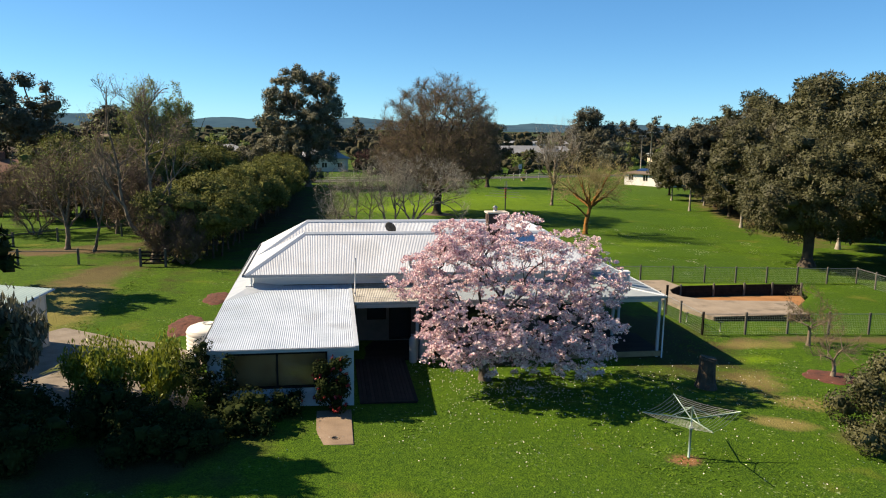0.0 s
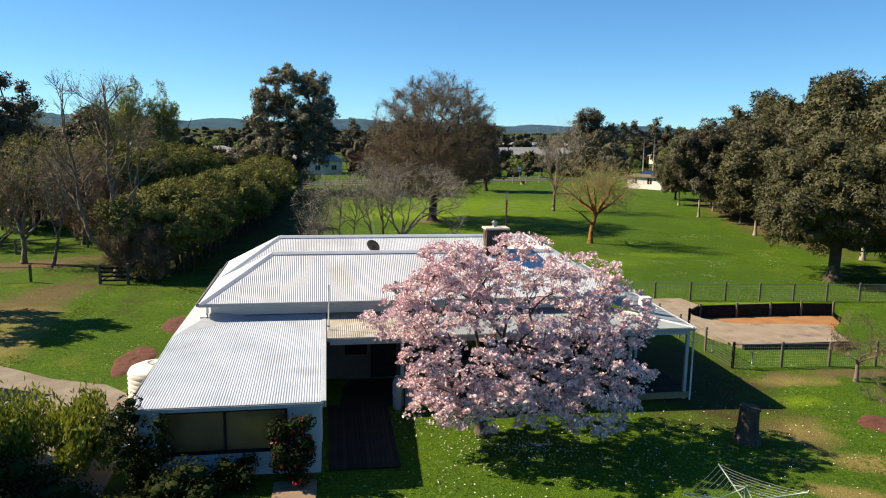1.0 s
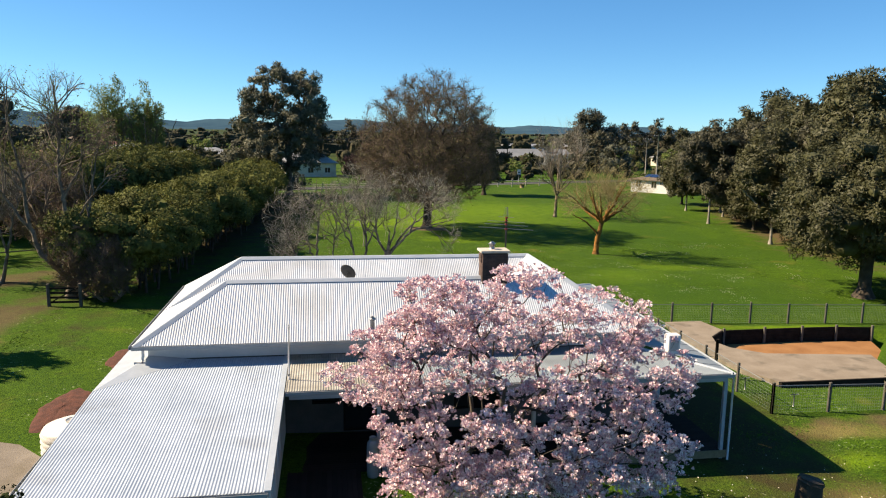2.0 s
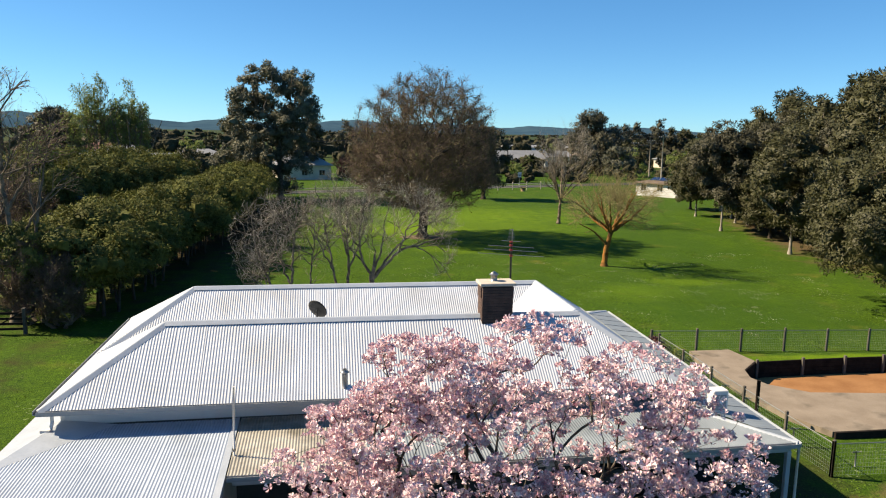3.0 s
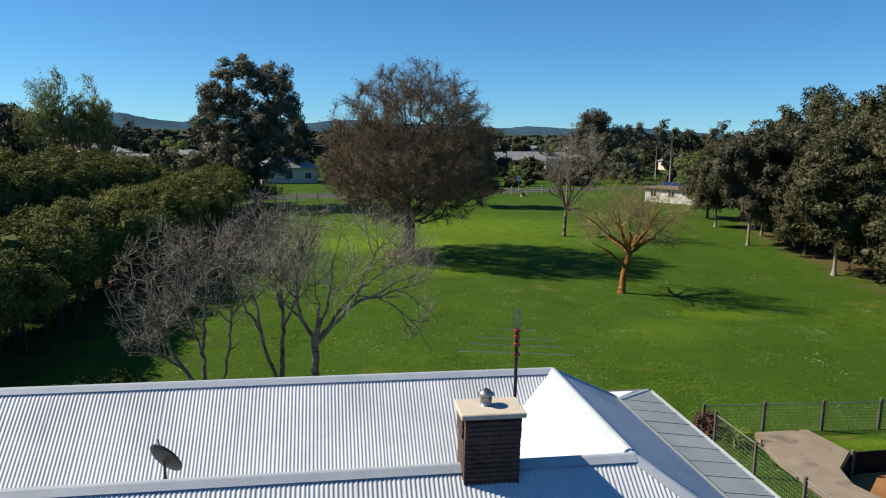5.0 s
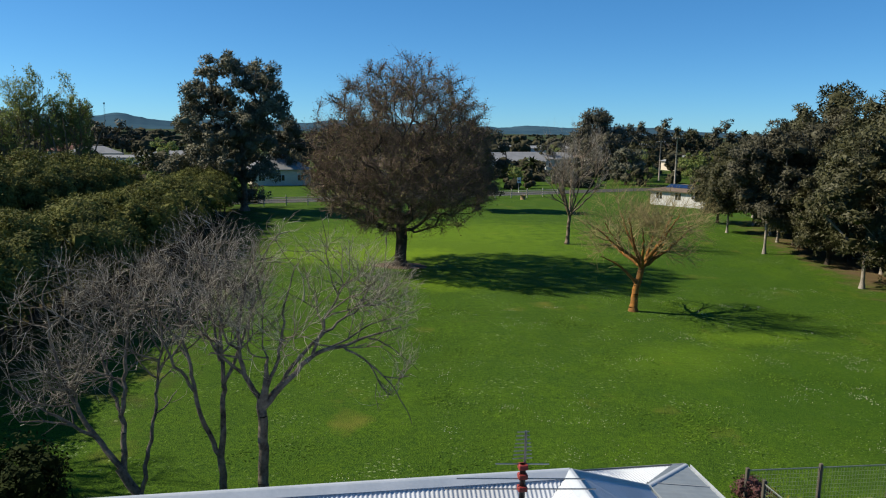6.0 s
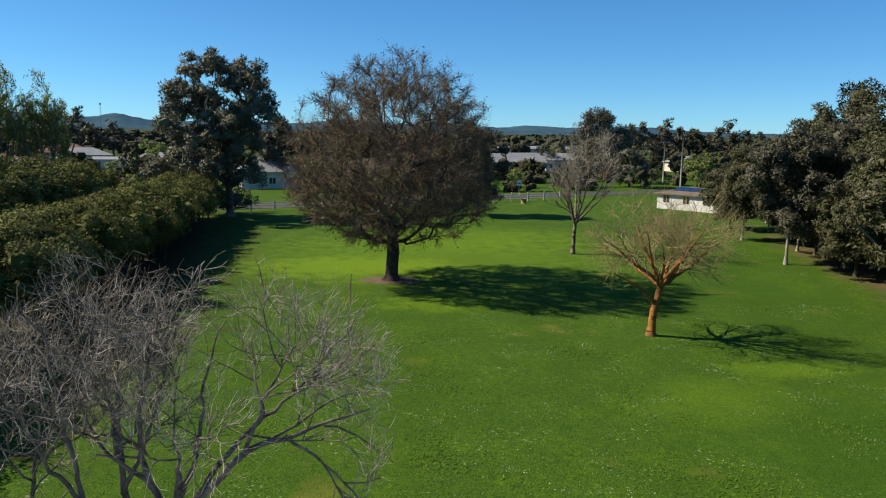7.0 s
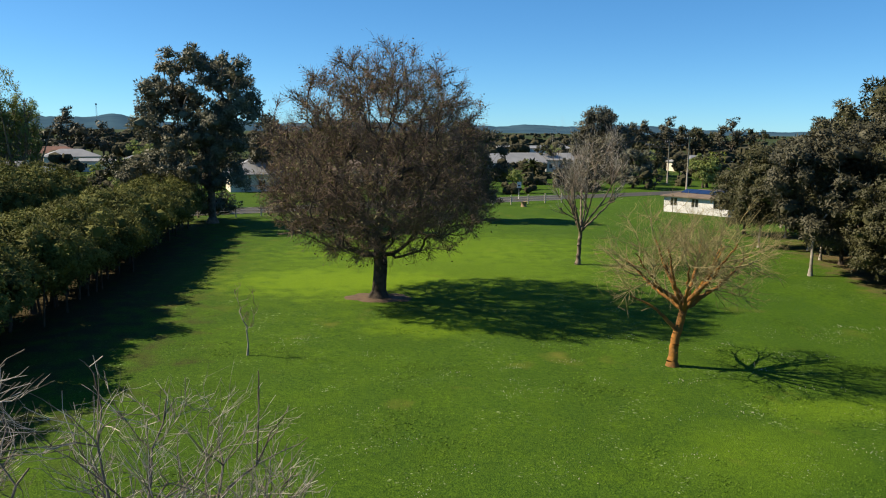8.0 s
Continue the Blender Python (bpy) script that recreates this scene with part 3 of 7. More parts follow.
def leafy_tree(name, x, y, height, radius, seed, leaf_mat, bark_mat, label, group="", clumps=46, count=9000, leaf=0.34, trunk_r=0.3, low=0.2, flat=0.75, clump_r=0.2, shape=0.5, lean=(0, 0), ry=None, hollow=0.45, lobes=None, dense=0.42, feather=0.3, sprays=8, stems=0, droop=0.0, round_off=0.35):
    """A tree in leaf: trunk and limbs that reach the middle of each clump; leaves lie over the clumps like shingles, some standing out."""
    rng = np.random.default_rng(seed)
    ry = ry or radius
    C = crown_points(rng, clumps, radius * (1 - clump_r * 0.6), ry * (1 - clump_r * 0.6), height * low + radius * clump_r * 0.5, height - radius * clump_r * 0.6, shape=shape, hollow=hollow)
    C[:, 0] += lean[0] * C[:, 2] / height
    C[:, 1] += lean[1] * C[:, 2] / height
    rr = radius * clump_r * rng.uniform(0.65, 1.45, clumps)
    if lobes:
        C = np.array([(a, rng.uniform(-1, 1) * min(radius * 0.6, 1 + r * 1.2), c) for a, c, r in lobes for _ in range(6)])
        rr = np.array([r for _, _, r in lobes for _ in range(6)]) * rng.uniform(0.4, 0.75, len(C))
        C += rng.normal(0, 0.75, C.shape) * rr[:, None] * (1.1, 1.6, 0.6)
    tree = thing(name, x, y, float(gz(x, y)), label, "tree", group)
    z1 = height * max(low, 0.15) + 0.6
    P, par, r = grow(rng, C, [(0, 0, -0.2), (lean[0] * 0.1, lean[1] * 0.1, z1 * 0.5), (lean[0] * 0.25, lean[1] * 0.25, z1)], step=0.7, r_tip=0.03)
    s = trunk_r / r[0]
    v, f = branch_mesh(P, par, r, s, 0.012, flare=0.5)
    if stems:
        a = np.column_stack([rng.uniform(-0.55, 0.55, stems) * radius, rng.uniform(-0.35, 0.35, stems) * radius, np.full(stems, -0.2)])
        b = a * (1.1, 1.1, 0) + np.column_stack([rng.normal(0, 0.25, (stems, 2)), np.full(stems, height * (low + 0.3))])
        t = trunk_r * rng.uniform(0.45, 0.8, stems)
        v2, f2 = tubes(a, b, t, t * 0.6, 6)
        if f2.shape[1] == f.shape[1]:
            v, f = np.concatenate([v, v2]), np.concatenate([f, f2 + len(v)])
    mesh("trunk", v, f, bark_mat, tree, smooth=True)
    # every clump carries smaller ones on its outside, and those carry the leaves
    d = rng.normal(0, 1, (len(C) * sprays, 3)) + np.array([0, 0, 0.35])
    d /= np.linalg.norm(d, axis=1, keepdims=True)
    R = np.repeat(rr, sprays)
    Q = np.repeat(C, sprays, axis=0) + d * R[:, None] * 0.66 * np.array([1, 1, flat])
    q_r = R * rng.uniform(0.3, 0.55, len(R))
    w = q_r ** 2
    k = rng.choice(len(Q), count, p=w / w.sum())
    e = rng.normal(0, 1, (count, 3)) + d[k] * 0.6
    e /= np.linalg.norm(e, axis=1, keepdims=True)
    p = Q[k] + e * (rng.uniform(0.6, 1.05, count) * q_r[k])[:, None] * np.array([1, 1, 0.85])
    mid = np.array([0, 0, height * (0.4 + 0.6 * low)])
    out = (p - mid) / np.array([radius, ry, height * 0.4])
    out /= np.linalg.norm(out, axis=1, keepdims=True) + 1e-9
    face = e * 0.5 + d[k] * 0.5 + out * round_off + np.array([0, 0, 0.25]) + rng.normal(0, 0.3, (count, 3))
    face /= np.linalg.norm(face, axis=1, keepdims=True)
    q = np.cross(face, rng.normal(0, 1, (count, 3)))
    stand = rng.uniform(0, 1, count) < feather
    q[stand] = e[stand] + out[stand] * 0.4 + rng.normal(0, 0.4, (stand.sum(), 3))
    q[:, 2] -= droop
    q /= np.linalg.norm(q, axis=1, keepdims=True) + 1e-9
    L = leaf * rng.uniform(0.55, 1.45, (count, 1))
    side = np.cross(face, q)
    side *= L * 0.26 / (np.linalg.norm(side, axis=1, keepdims=True) + 1e-9)
    v = np.stack([p - side, p + side, p + q * L], axis=1).reshape(-1, 3)
    f = np.arange(3 * count).reshape(-1, 3)
    v2, f2 = masses(rng, C, rr, flat, dense, 2, 0.2)
    f2 = np.concatenate([f2[:, [0, 1, 2]], f2[:, [0, 2, 3]]])
    mesh("crown", np.concatenate([v, v2]), np.concatenate([f, f2 + len(v)]), leaf_mat, tree)
    return tree


def limb_tree(name, x, y, limbs, seed, bark_mat, twig_mat, label, group="", levels=(), env=None, leaf_mat=None, leaf_count=0, leaf=0.1, sag=0.0, fine_from=2):
    """A leafless tree from its trunk and main limbs (points and radii at both ends), with branches, twigs and shoots over several orders.
    levels: (number of each, length, radius, angle, lift, bend); env: (centre, half sizes) of the crown that holds them."""
    rng = np.random.default_rng(seed)
    tree = thing(name, x, y, float(gz(x, y)), label, "tree", group)
    A, B, RA, RB = [], [], [], []
    src = []
    for pts, r0, r1, bears in limbs:
        pts = np.array(pts, float)
        seg = np.linalg.norm(np.diff(pts, axis=0), axis=1)
        t = np.concatenate([[0], np.cumsum(seg)]) / seg.sum()
        n = max(3, int(seg.sum() / 0.22))
        u = np.linspace(0, 1, n + 1)
        q = np.column_stack([np.interp(u, t, pts[:, c]) for c in range(3)])
        for _ in range(3):
            q[1:-1] = (q[:-2] + 2 * q[1:-1] + q[2:]) / 4
        q[1:] += rng.normal(0, 0.022, q[1:].shape)
        rad = r0 + (r1 - r0) * u
        if pts[0, 2] < 0.1:
            rad = rad * (1 + 0.5 * np.exp(-np.maximum(q[:, 2], 0) / 0.25))
        A.append(q[:-1]), B.append(q[1:]), RA.append(rad[:-1]), RB.append(rad[1:])
        if bears:
            d = np.diff(q, axis=0)
            d /= np.linalg.norm(d, axis=1, keepdims=True)
            first = int(len(d) * (1 - bears))
            src.append((q[1:][first:], d[first:], rad[1:][first:]))
    P, D, R = (np.concatenate([s[i] for s in src]) for i in range(3))
    tips = []
    fine_a, fine_b, fine_ra, fine_rb = [], [], [], []
    for order, (number, length, thick, angle, lift, bend) in enumerate(levels):
        k = rng.integers(0, len(P), number)
        p, d = P[k].copy(), D[k]
        side = np.cross(d, rng.normal(0, 1, (number, 3)))
        side /= np.linalg.norm(side, axis=1, keepdims=True) + 1e-9
        an = np.radians(angle) * rng.uniform(0.6, 1.3, (number, 1))
        d = d * np.cos(an) + side * np.sin(an)
        L = length * rng.uniform(0.55, 1.35, number)
        r = np.minimum(thick * rng.uniform(0.75, 1.3, number), R[k] * 0.85)
        steps = 6 if order == 0 else (5 if order == 1 else (4 if order == 2 else 3))
        alive = np.ones(number, bool)
        NP, ND, NR = [], [], []
        for s in range(steps):
            d = d + rng.normal(0, bend, (number, 3)) + np.array([0, 0, lift]) / steps
            d[:, 2] -= sag * (s / steps) ** 2
            d /= np.linalg.norm(d, axis=1, keepdims=True)
            q = p + d * (L / steps)[:, None]
            if env:
                g = (q - np.array(env[0])) / np.array(env[1])
                a = np.arctan2(g[:, 1], g[:, 0])
                alive &= np.linalg.norm(g, axis=1) < 1 + 0.07 * np.sin(3 * a + seed) + 0.05 * np.sin(7 * a + 5 * g[:, 2])
            alive &= q[:, 2] > 0.3
            ra, rb = r * (1 - 0.6 * s / steps), r * (1 - 0.6 * (s + 1) / steps)
            put = (A, B, RA, RB) if order < fine_from else (fine_a, fine_b, fine_ra, fine_rb)
            for box_, val in zip(put, (p[alive], q[alive], ra[alive], rb[alive])):
                box_.append(val)
            NP.append(q[alive]), ND.append(d[alive]), NR.append(rb[alive])
            p = q
        w = slice(1, None) if order == 0 else slice(0, None)
        P, D, R = np.concatenate(NP[w]), np.concatenate(ND[w]), np.concatenate(NR[w])
        if order == len(levels) - 1:
            tips = P
    a, b, ra, rb = (np.concatenate(q) for q in (A, B, RA, RB))
    b = b + (b - a) * 0.05
    V, F, base = [], [], 0
    for sel, sides in ((rb > 0.03, 9), ((rb <= 0.03) & (rb > 0.012), 5), (rb <= 0.012, 3)):
        if sel.any():
            v, f = tubes(a[sel], b[sel], ra[sel], rb[sel], sides)
            V.append(v), F.append(f + base)
            base += len(v)
    mesh("trunk", np.concatenate(V), np.concatenate(F), bark_mat, tree, smooth=True)
    if fine_a:
        v, f = tubes(*(np.concatenate(q) for q in (fine_a, fine_b, fine_ra, fine_rb)), 3)
        tagged(mesh("twig_mass", v, f, twig_mat, tree), kind="stuff")
    if leaf_count:
        p = tips[rng.integers(0, len(tips), leaf_count)] + rng.normal(0, 0.1, (leaf_count, 3))
        v, f = leaves(rng, p, leaf, leaf * 0.5)
        tagged(mesh("young_foliage", v, f, leaf_mat, tree), kind="stuff")
    return tree


def spread_limbs(seed, trunk, radius, number, length, low=30, high=75, bend=0.3):
    """A trunk up to a fork, and limbs that fan out from its upper half and curve upwards."""
    rng = np.random.default_rng(seed)
    out = [([(0, 0, -0.2), (trunk[0] * 0.35, trunk[1] * 0.4, trunk[2] * 0.5), trunk], radius, radius * 0.75, 0)]
    for k in range(number):
        a = 2 * math.pi * (k + rng.uniform(-0.3, 0.3)) / number
        el = radians(low + (high - low) * rng.uniform(0, 1))
        u = rng.uniform(0.82, 1.0)
        s = np.array(trunk) * u
        L = length * rng.uniform(0.8, 1.1)
        h = np.array([math.cos(a), math.sin(a), 0])
        m = s + (h * math.cos(el) + np.array([0, 0, math.sin(el)])) * L * 0.5
        el2 = el + bend
        e = m + (h * math.cos(el2) + np.array([0, 0, math.sin(el2)])) * L * 0.5
        out.append(([tuple(s), tuple(m), tuple(e)], radius * rng.uniform(0.42, 0.62), radius * 0.12, 0.75))
    return out


def bare_tree(name, x, y, height, radius, seed, bark_mat, twig_mat, label, group="", fork=0.28, targets=500, shoots=6000, trunk_r=0.16, low=0.3, shoot=0.5, shoot_r=0.006, lean=(0, 0), leaf_mat=None, leaf_count=0, leaf=0.1, shape=0.35, rise=0.25, stems=1, ry=None, step=0.45, droop=0.0, least=0.006, wander=0.12, crook=0.0, rough=0.12, up=0.5, loose=0.42):
    """A leafless tree: trunk or several stems, limbs, and fine shoots; a few buds or young leaves where given."""
    rng = np.random.default_rng(seed)
    T = crown_points(rng, targets, radius, ry or radius, height * low, height, shape=shape, hollow=0.25, rough=rough)
    T[:, 0] += lean[0] * T[:, 2] / height
    T[:, 1] += lean[1] * T[:, 2] / height
    tree = thing(name, x, y, float(gz(x, y)), label, "tree", group)
    vs, fs, tv, tf, base, tbase = [], [], [], [], 0, 0
    groups = np.argsort(np.arctan2(T[:, 1], T[:, 0]))
    for k in range(stems):
        mine = T[groups[k * len(T) // stems:(k + 1) * len(T) // stems]]
        a = 2 * math.pi * (k + 0.5) / stems - math.pi
        out = 0.0 if stems == 1 else 1.0
        b0 = np.array([math.cos(a), math.sin(a), 0]) * 0.18 * out
        t1 = b0 * (1 + 3.5 * out) + np.array([lean[0] * fork * 0.5, lean[1] * fork * 0.5, height * fork])
        midp = b0 * 1.6 + (t1 - b0) * 0.45 + np.append(rng.normal(0, 0.07, 2), 0)
        P, par, r = grow(rng, mine, [b0 + (0, 0, -0.2), midp, t1], step=step, rise=rise, wander=wander)
        r = taper(r, trunk_r / (1 if stems == 1 else 1.5), least)
        P[3:] += rng.normal(0, crook, P[3:].shape)
        v, f = branch_mesh(P, par, r, 1.0, least, flare=0.45)
        vs.append(v), fs.append(f + base)
        base += len(v)
        v, f = twigs(rng, P, par, r, shoots // stems, shoot, shoot_r, least * 2.2, droop, up, loose)
        tv.append(v), tf.append(f + tbase)
        tbase += len(v)
    mesh("trunk", np.concatenate(vs), np.concatenate(fs), bark_mat, tree, smooth=True)
    tagged(mesh("twig_mass", np.concatenate(tv), np.concatenate(tf), twig_mat, tree), kind="stuff")
    if leaf_count:
        tips = np.concatenate(tv)
        p = tips[rng.integers(0, len(tips), leaf_count)] + rng.normal(0, 0.12, (leaf_count, 3))
        v, f = leaves(rng, p, leaf, leaf * 0.5)
        tagged(mesh("young_foliage", v, f, leaf_mat, tree), kind="stuff")
    return tree


def shrub(name, x, y, height, radius, seed, leaf_mat, label, group="", clumps=26, count=3000, leaf=0.1, flower_mat=None, flowers=0, ry=None, low=0.05, clump_r=0.34, flower=0.1, upright=0.0):
    rng = np.random.default_rng(seed)
    ry = ry or radius
    C = crown_points(rng, clumps, radius * 0.78, ry * 0.78, height * low, height * 0.88, shape=0.4, hollow=0.3)
    rr = min(radius, ry) * clump_r * rng.uniform(0.7, 1.4, clumps)
    bush = thing(name, x, y, float(gz(x, y)), label, "shrub", group)
    P, par, r = grow(rng, C, [(0, 0, -0.1), (0.02, 0.02, height * 0.18)], step=0.3, r_tip=0.01)
    v, f = branch_mesh(P, par, r, 1.0, 0.006)
    mesh("stem", v, f, M_BARK, bush, smooth=True)
    p, d = clump_points(rng, C, rr, count, 0.25, 0.9)
    if upright:
        p = p + np.array([0, 0, 1.0]) * (rng.uniform(0, 1, len(C)) ** 2 * upright)[rng.integers(0, len(C), count)][:, None] * rng.uniform(0, 1, (count, 1))
        v, f = leaves(rng, p, leaf * 1.5, leaf * 0.45, up=np.array([0, 0, 1.0]), spread=0.38)
    else:
        v, f = leaves(rng, p, leaf, leaf * 0.5, face=d + np.array([0, 0, 0.25]), jitter=0.5)
    v2, f2 = masses(rng, C, rr, 0.9, 0.45, 2)
    mesh("foliage", np.concatenate([v, v2]), np.concatenate([f, f2 + len(v)]), leaf_mat, bush)
    if flowers:
        p, d = clump_points(rng, C, rr * 1.05, flowers, 0.1, 0.95)
        blooms = np.repeat(p, 5, axis=0) + rng.normal(0, flower * 0.25, (flowers * 5, 3))
        v, f = leaves(rng, blooms, flower, flower * 0.9, up=np.repeat(d, 5, axis=0), spread=0.8)
        tagged(mesh("bloom", v, f, flower_mat, bush), kind="stuff")
    return bush

# ---------------------------------------------------------------- ground and distance
def ground():
    xs = np.concatenate([np.linspace(-4500, -320, 12), np.linspace(-300, -70, 24), np.arange(-64, 24, 1.6), np.arange(24, 36, 0.4), np.arange(36.4, 90, 1.6), np.linspace(96, 300, 24), np.linspace(330, 4500, 12)])
    ys = np.concatenate([np.linspace(-1500, -40, 8), np.arange(-30, 44, 1.6), np.arange(44.4, 50, 0.4), np.arange(50.4, 172, 1.6), np.linspace(180, 400, 20), np.linspace(450, 4900, 16)])
    X, Y = np.meshgrid(xs, ys)
    Z = gz(X, Y)
    near = (np.abs(X - 13) < 80) & (Y > -30) & (Y < 172)
    Z = Z + np.where(near, 0.035 * np.sin(X * 0.55 + 0.4 * Y) * np.sin(Y * 0.43 - 0.2 * X), 0)
    pit = (Y < 50.1) & (X > 24.2) & (Y > 45.55 - (X - 25.6) * 0.11) & (Y > 45.0 + (X - 31.0) * 1.0)
    Z = np.where(pit, -1.2, Z)
    v = np.stack([X, Y, Z], axis=2).reshape(-1, 3)
    w = len(xs)
    i = (np.arange(len(ys) - 1)[:, None] * w + np.arange(w - 1)[None]).ravel()
    f = np.stack([i, i + 1, i + w + 1, i + w], axis=1)
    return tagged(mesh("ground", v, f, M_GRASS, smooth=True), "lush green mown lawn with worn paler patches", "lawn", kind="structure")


def hills():
    rng = np.random.default_rng(4)
    for k, (dist, high, a0, a1) in enumerate(((4300, 66, -60, 70), (3300, 40, -62, 75))):
        a = np.linspace(a0, a1, 520)
        h = (1 + 0.4 * np.clip(-a / 20, 0, 1) + 0.8 * np.exp(-((a + 16) / 7) ** 2)) * high * (0.5 + 0.22 * np.sin(a * 0.11 + k * 2 + 0.6) + 0.14 * np.sin(a * 0.29 + 1 + k) + 0.06 * np.sin(a * 0.83 + k) + 0.05 * np.sin(a * 0.9 + 2 * k) + 0.035 * np.convolve(rng.normal(0, 1, 524), np.ones(5) / 2.2, "valid"))
        dirs = np.stack([np.sin(np.radians(a)), np.cos(np.radians(a))], axis=1)
        rows = [(dist - 500, 0 * h - 2), (dist - 250, h * 0.55), (dist, h), (dist + 500, h * 0.5 - 2)]
        v = np.concatenate([np.column_stack([dirs * d, z]) for d, z in rows])
        n = 520
        f = np.array([(r * n + i, r * n + i + 1, (r + 1) * n + i + 1, (r + 1) * n + i) for r in range(3) for i in range(n - 1)])
        tagged(mesh("backdrop", v, f, M_HILL, smooth=True), "low hills on the horizon, blue haze put into their colour", "hill", kind="structure")


ground()
hills()


# ---------------------------------------------------------------- the house
def settle(top):
    for o in top.children:
        o.matrix_parent_inverse = top.matrix_world.inverted()


def corrugated(name, u0, u1, low, high, height, mat, parent, along="x", pitch=0.0762, amp=0.0094, label="", rows=1):
    """A corrugated sheet: waves across u, running from low(u) to high(u); height(u, v) is its plane."""
    n = int(round((u1 - u0) / pitch * 6))
    u = np.linspace(u0, u1, n + 1)
    a, b = np.array([low(t) for t in u]), np.array([high(t) for t in u])
    b = np.maximum(a, b)
    lap = np.random.default_rng(n).uniform(-0.2, 0.2, n // 60 + 2)[(np.arange(n + 1) // 60)]  # each sheet is laid a little off the last
    wave = amp * np.sin(2 * np.pi * ((u - u0) / pitch + lap))
    cols = []
    for k in range(rows + 1):
        w = a + (b - a) * k / rows
        z = height(u, w) + wave
        cols.append(np.column_stack([u, w, z]) if along == "x" else np.column_stack([w, u, z]))
    v = np.concatenate(cols)
    i = np.arange(n)
    f = np.concatenate([np.stack([i + k * (n + 1), i + 1 + k * (n + 1), i + 1 + (k + 1) * (n + 1), i + (k + 1) * (n + 1)], axis=1) for k in range(rows)])
    if along != "x":
        f = f[:, ::-1]
    return mesh(name, v, f, mat, parent, label, smooth=True)


def cap(a, b, mat, parent, half=0.15, drop=0.07, lift=0.035, name="ridge_cap", label=""):
    """A folded ridge or hip cap from a to b with a rolled top."""
    a, b = Vector(a), Vector(b)
    d = (b - a).normalized()
    s = d.cross(Vector((0, 0, 1))).normalized()
    prof = [(-half, -drop), (-0.05, lift * 0.6), (-0.025, lift), (0.025, lift), (0.05, lift * 0.6), (half, -drop)]
    v = [p + s * u + Vector((0, 0, w)) for p in (a, b) for u, w in prof]
    n = len(prof)
    v += [q - Vector((0, 0, 0.008)) for q in v]
    f = [(i, i + 1, n + i + 1, n + i) for i in range(n - 1)] + [(2 * n + i, 3 * n + i, 3 * n + i + 1, 2 * n + i + 1) for i in range(n - 1)]
    return mesh(name, v, f, mat, parent, label, smooth=False)


def gutter(a, b, mat, parent, size=0.11):
    """A square gutter: a small channel hung along an eave from a to b, open above."""
    a, b = Vector(a), Vector(b)
    s = (b - a).normalized().cross(Vector((0, 0, 1)))
    t = 0.012
    prof = [(0, 0), (size, 0), (size, size), (size - t, size), (size - t, t), (t, t), (t, size), (0, size)]
    v = [p + s * u + Vector((0, 0, w - size)) for p in (a, b) for u, w in prof]
    n = len(prof)
    f = [(i, (i + 1) % n, n + (i + 1) % n, n + i) for i in range(n)] + [tuple(range(n - 1, -1, -1)), tuple(range(n, 2 * n))]
    return mesh("gutter", v, f, mat, parent)


def wall(name, u0, u1, v0, v1, z0, z1, holes, mat, parent, along="x", label=""):
    """A wall of some thickness with openings (u0, u1, z0, z1) right through it."""
    us = sorted({u0, u1, *(h[0] for h in holes), *(h[1] for h in holes)})
    zs = sorted({z0, z1, *(h[2] for h in holes), *(h[3] for h in holes)})
    bm = bmesh.new()
    grid = {}

    def vert(i, k, v):
        if (i, k, v) not in grid:
            grid[i, k, v] = bm.verts.new((us[i], v, zs[k]) if along == "x" else (v, us[i], zs[k]))
        return grid[i, k, v]

    def solid(i, k):
        if not (0 <= i < len(us) - 1 and 0 <= k < len(zs) - 1):
            return False
        cu, cz = (us[i] + us[i + 1]) / 2, (zs[k] + zs[k + 1]) / 2
        return not any(h[0] < cu < h[1] and h[2] < cz < h[3] for h in holes)
    for i in range(len(us) - 1):
        for k in range(len(zs) - 1):
            if solid(i, k):
                for v in (v0, v1):
                    bm.faces.new((vert(i, k, v), vert(i + 1, k, v), vert(i + 1, k + 1, v), vert(i, k + 1, v)))
                for di, dk, a, b in ((-1, 0, (i, k), (i, k + 1)), (1, 0, (i + 1, k), (i + 1, k + 1)), (0, -1, (i, k), (i + 1, k)), (0, 1, (i, k + 1), (i + 1, k + 1))):
                    if not solid(i + di, k + dk):
                        bm.faces.new((vert(*a, v0), vert(*b, v0), vert(*b, v1), vert(*a, v1)))
    bmesh.ops.recalc_face_normals(bm, faces=bm.faces[:])
    return part(name, bm, mat, parent, label)


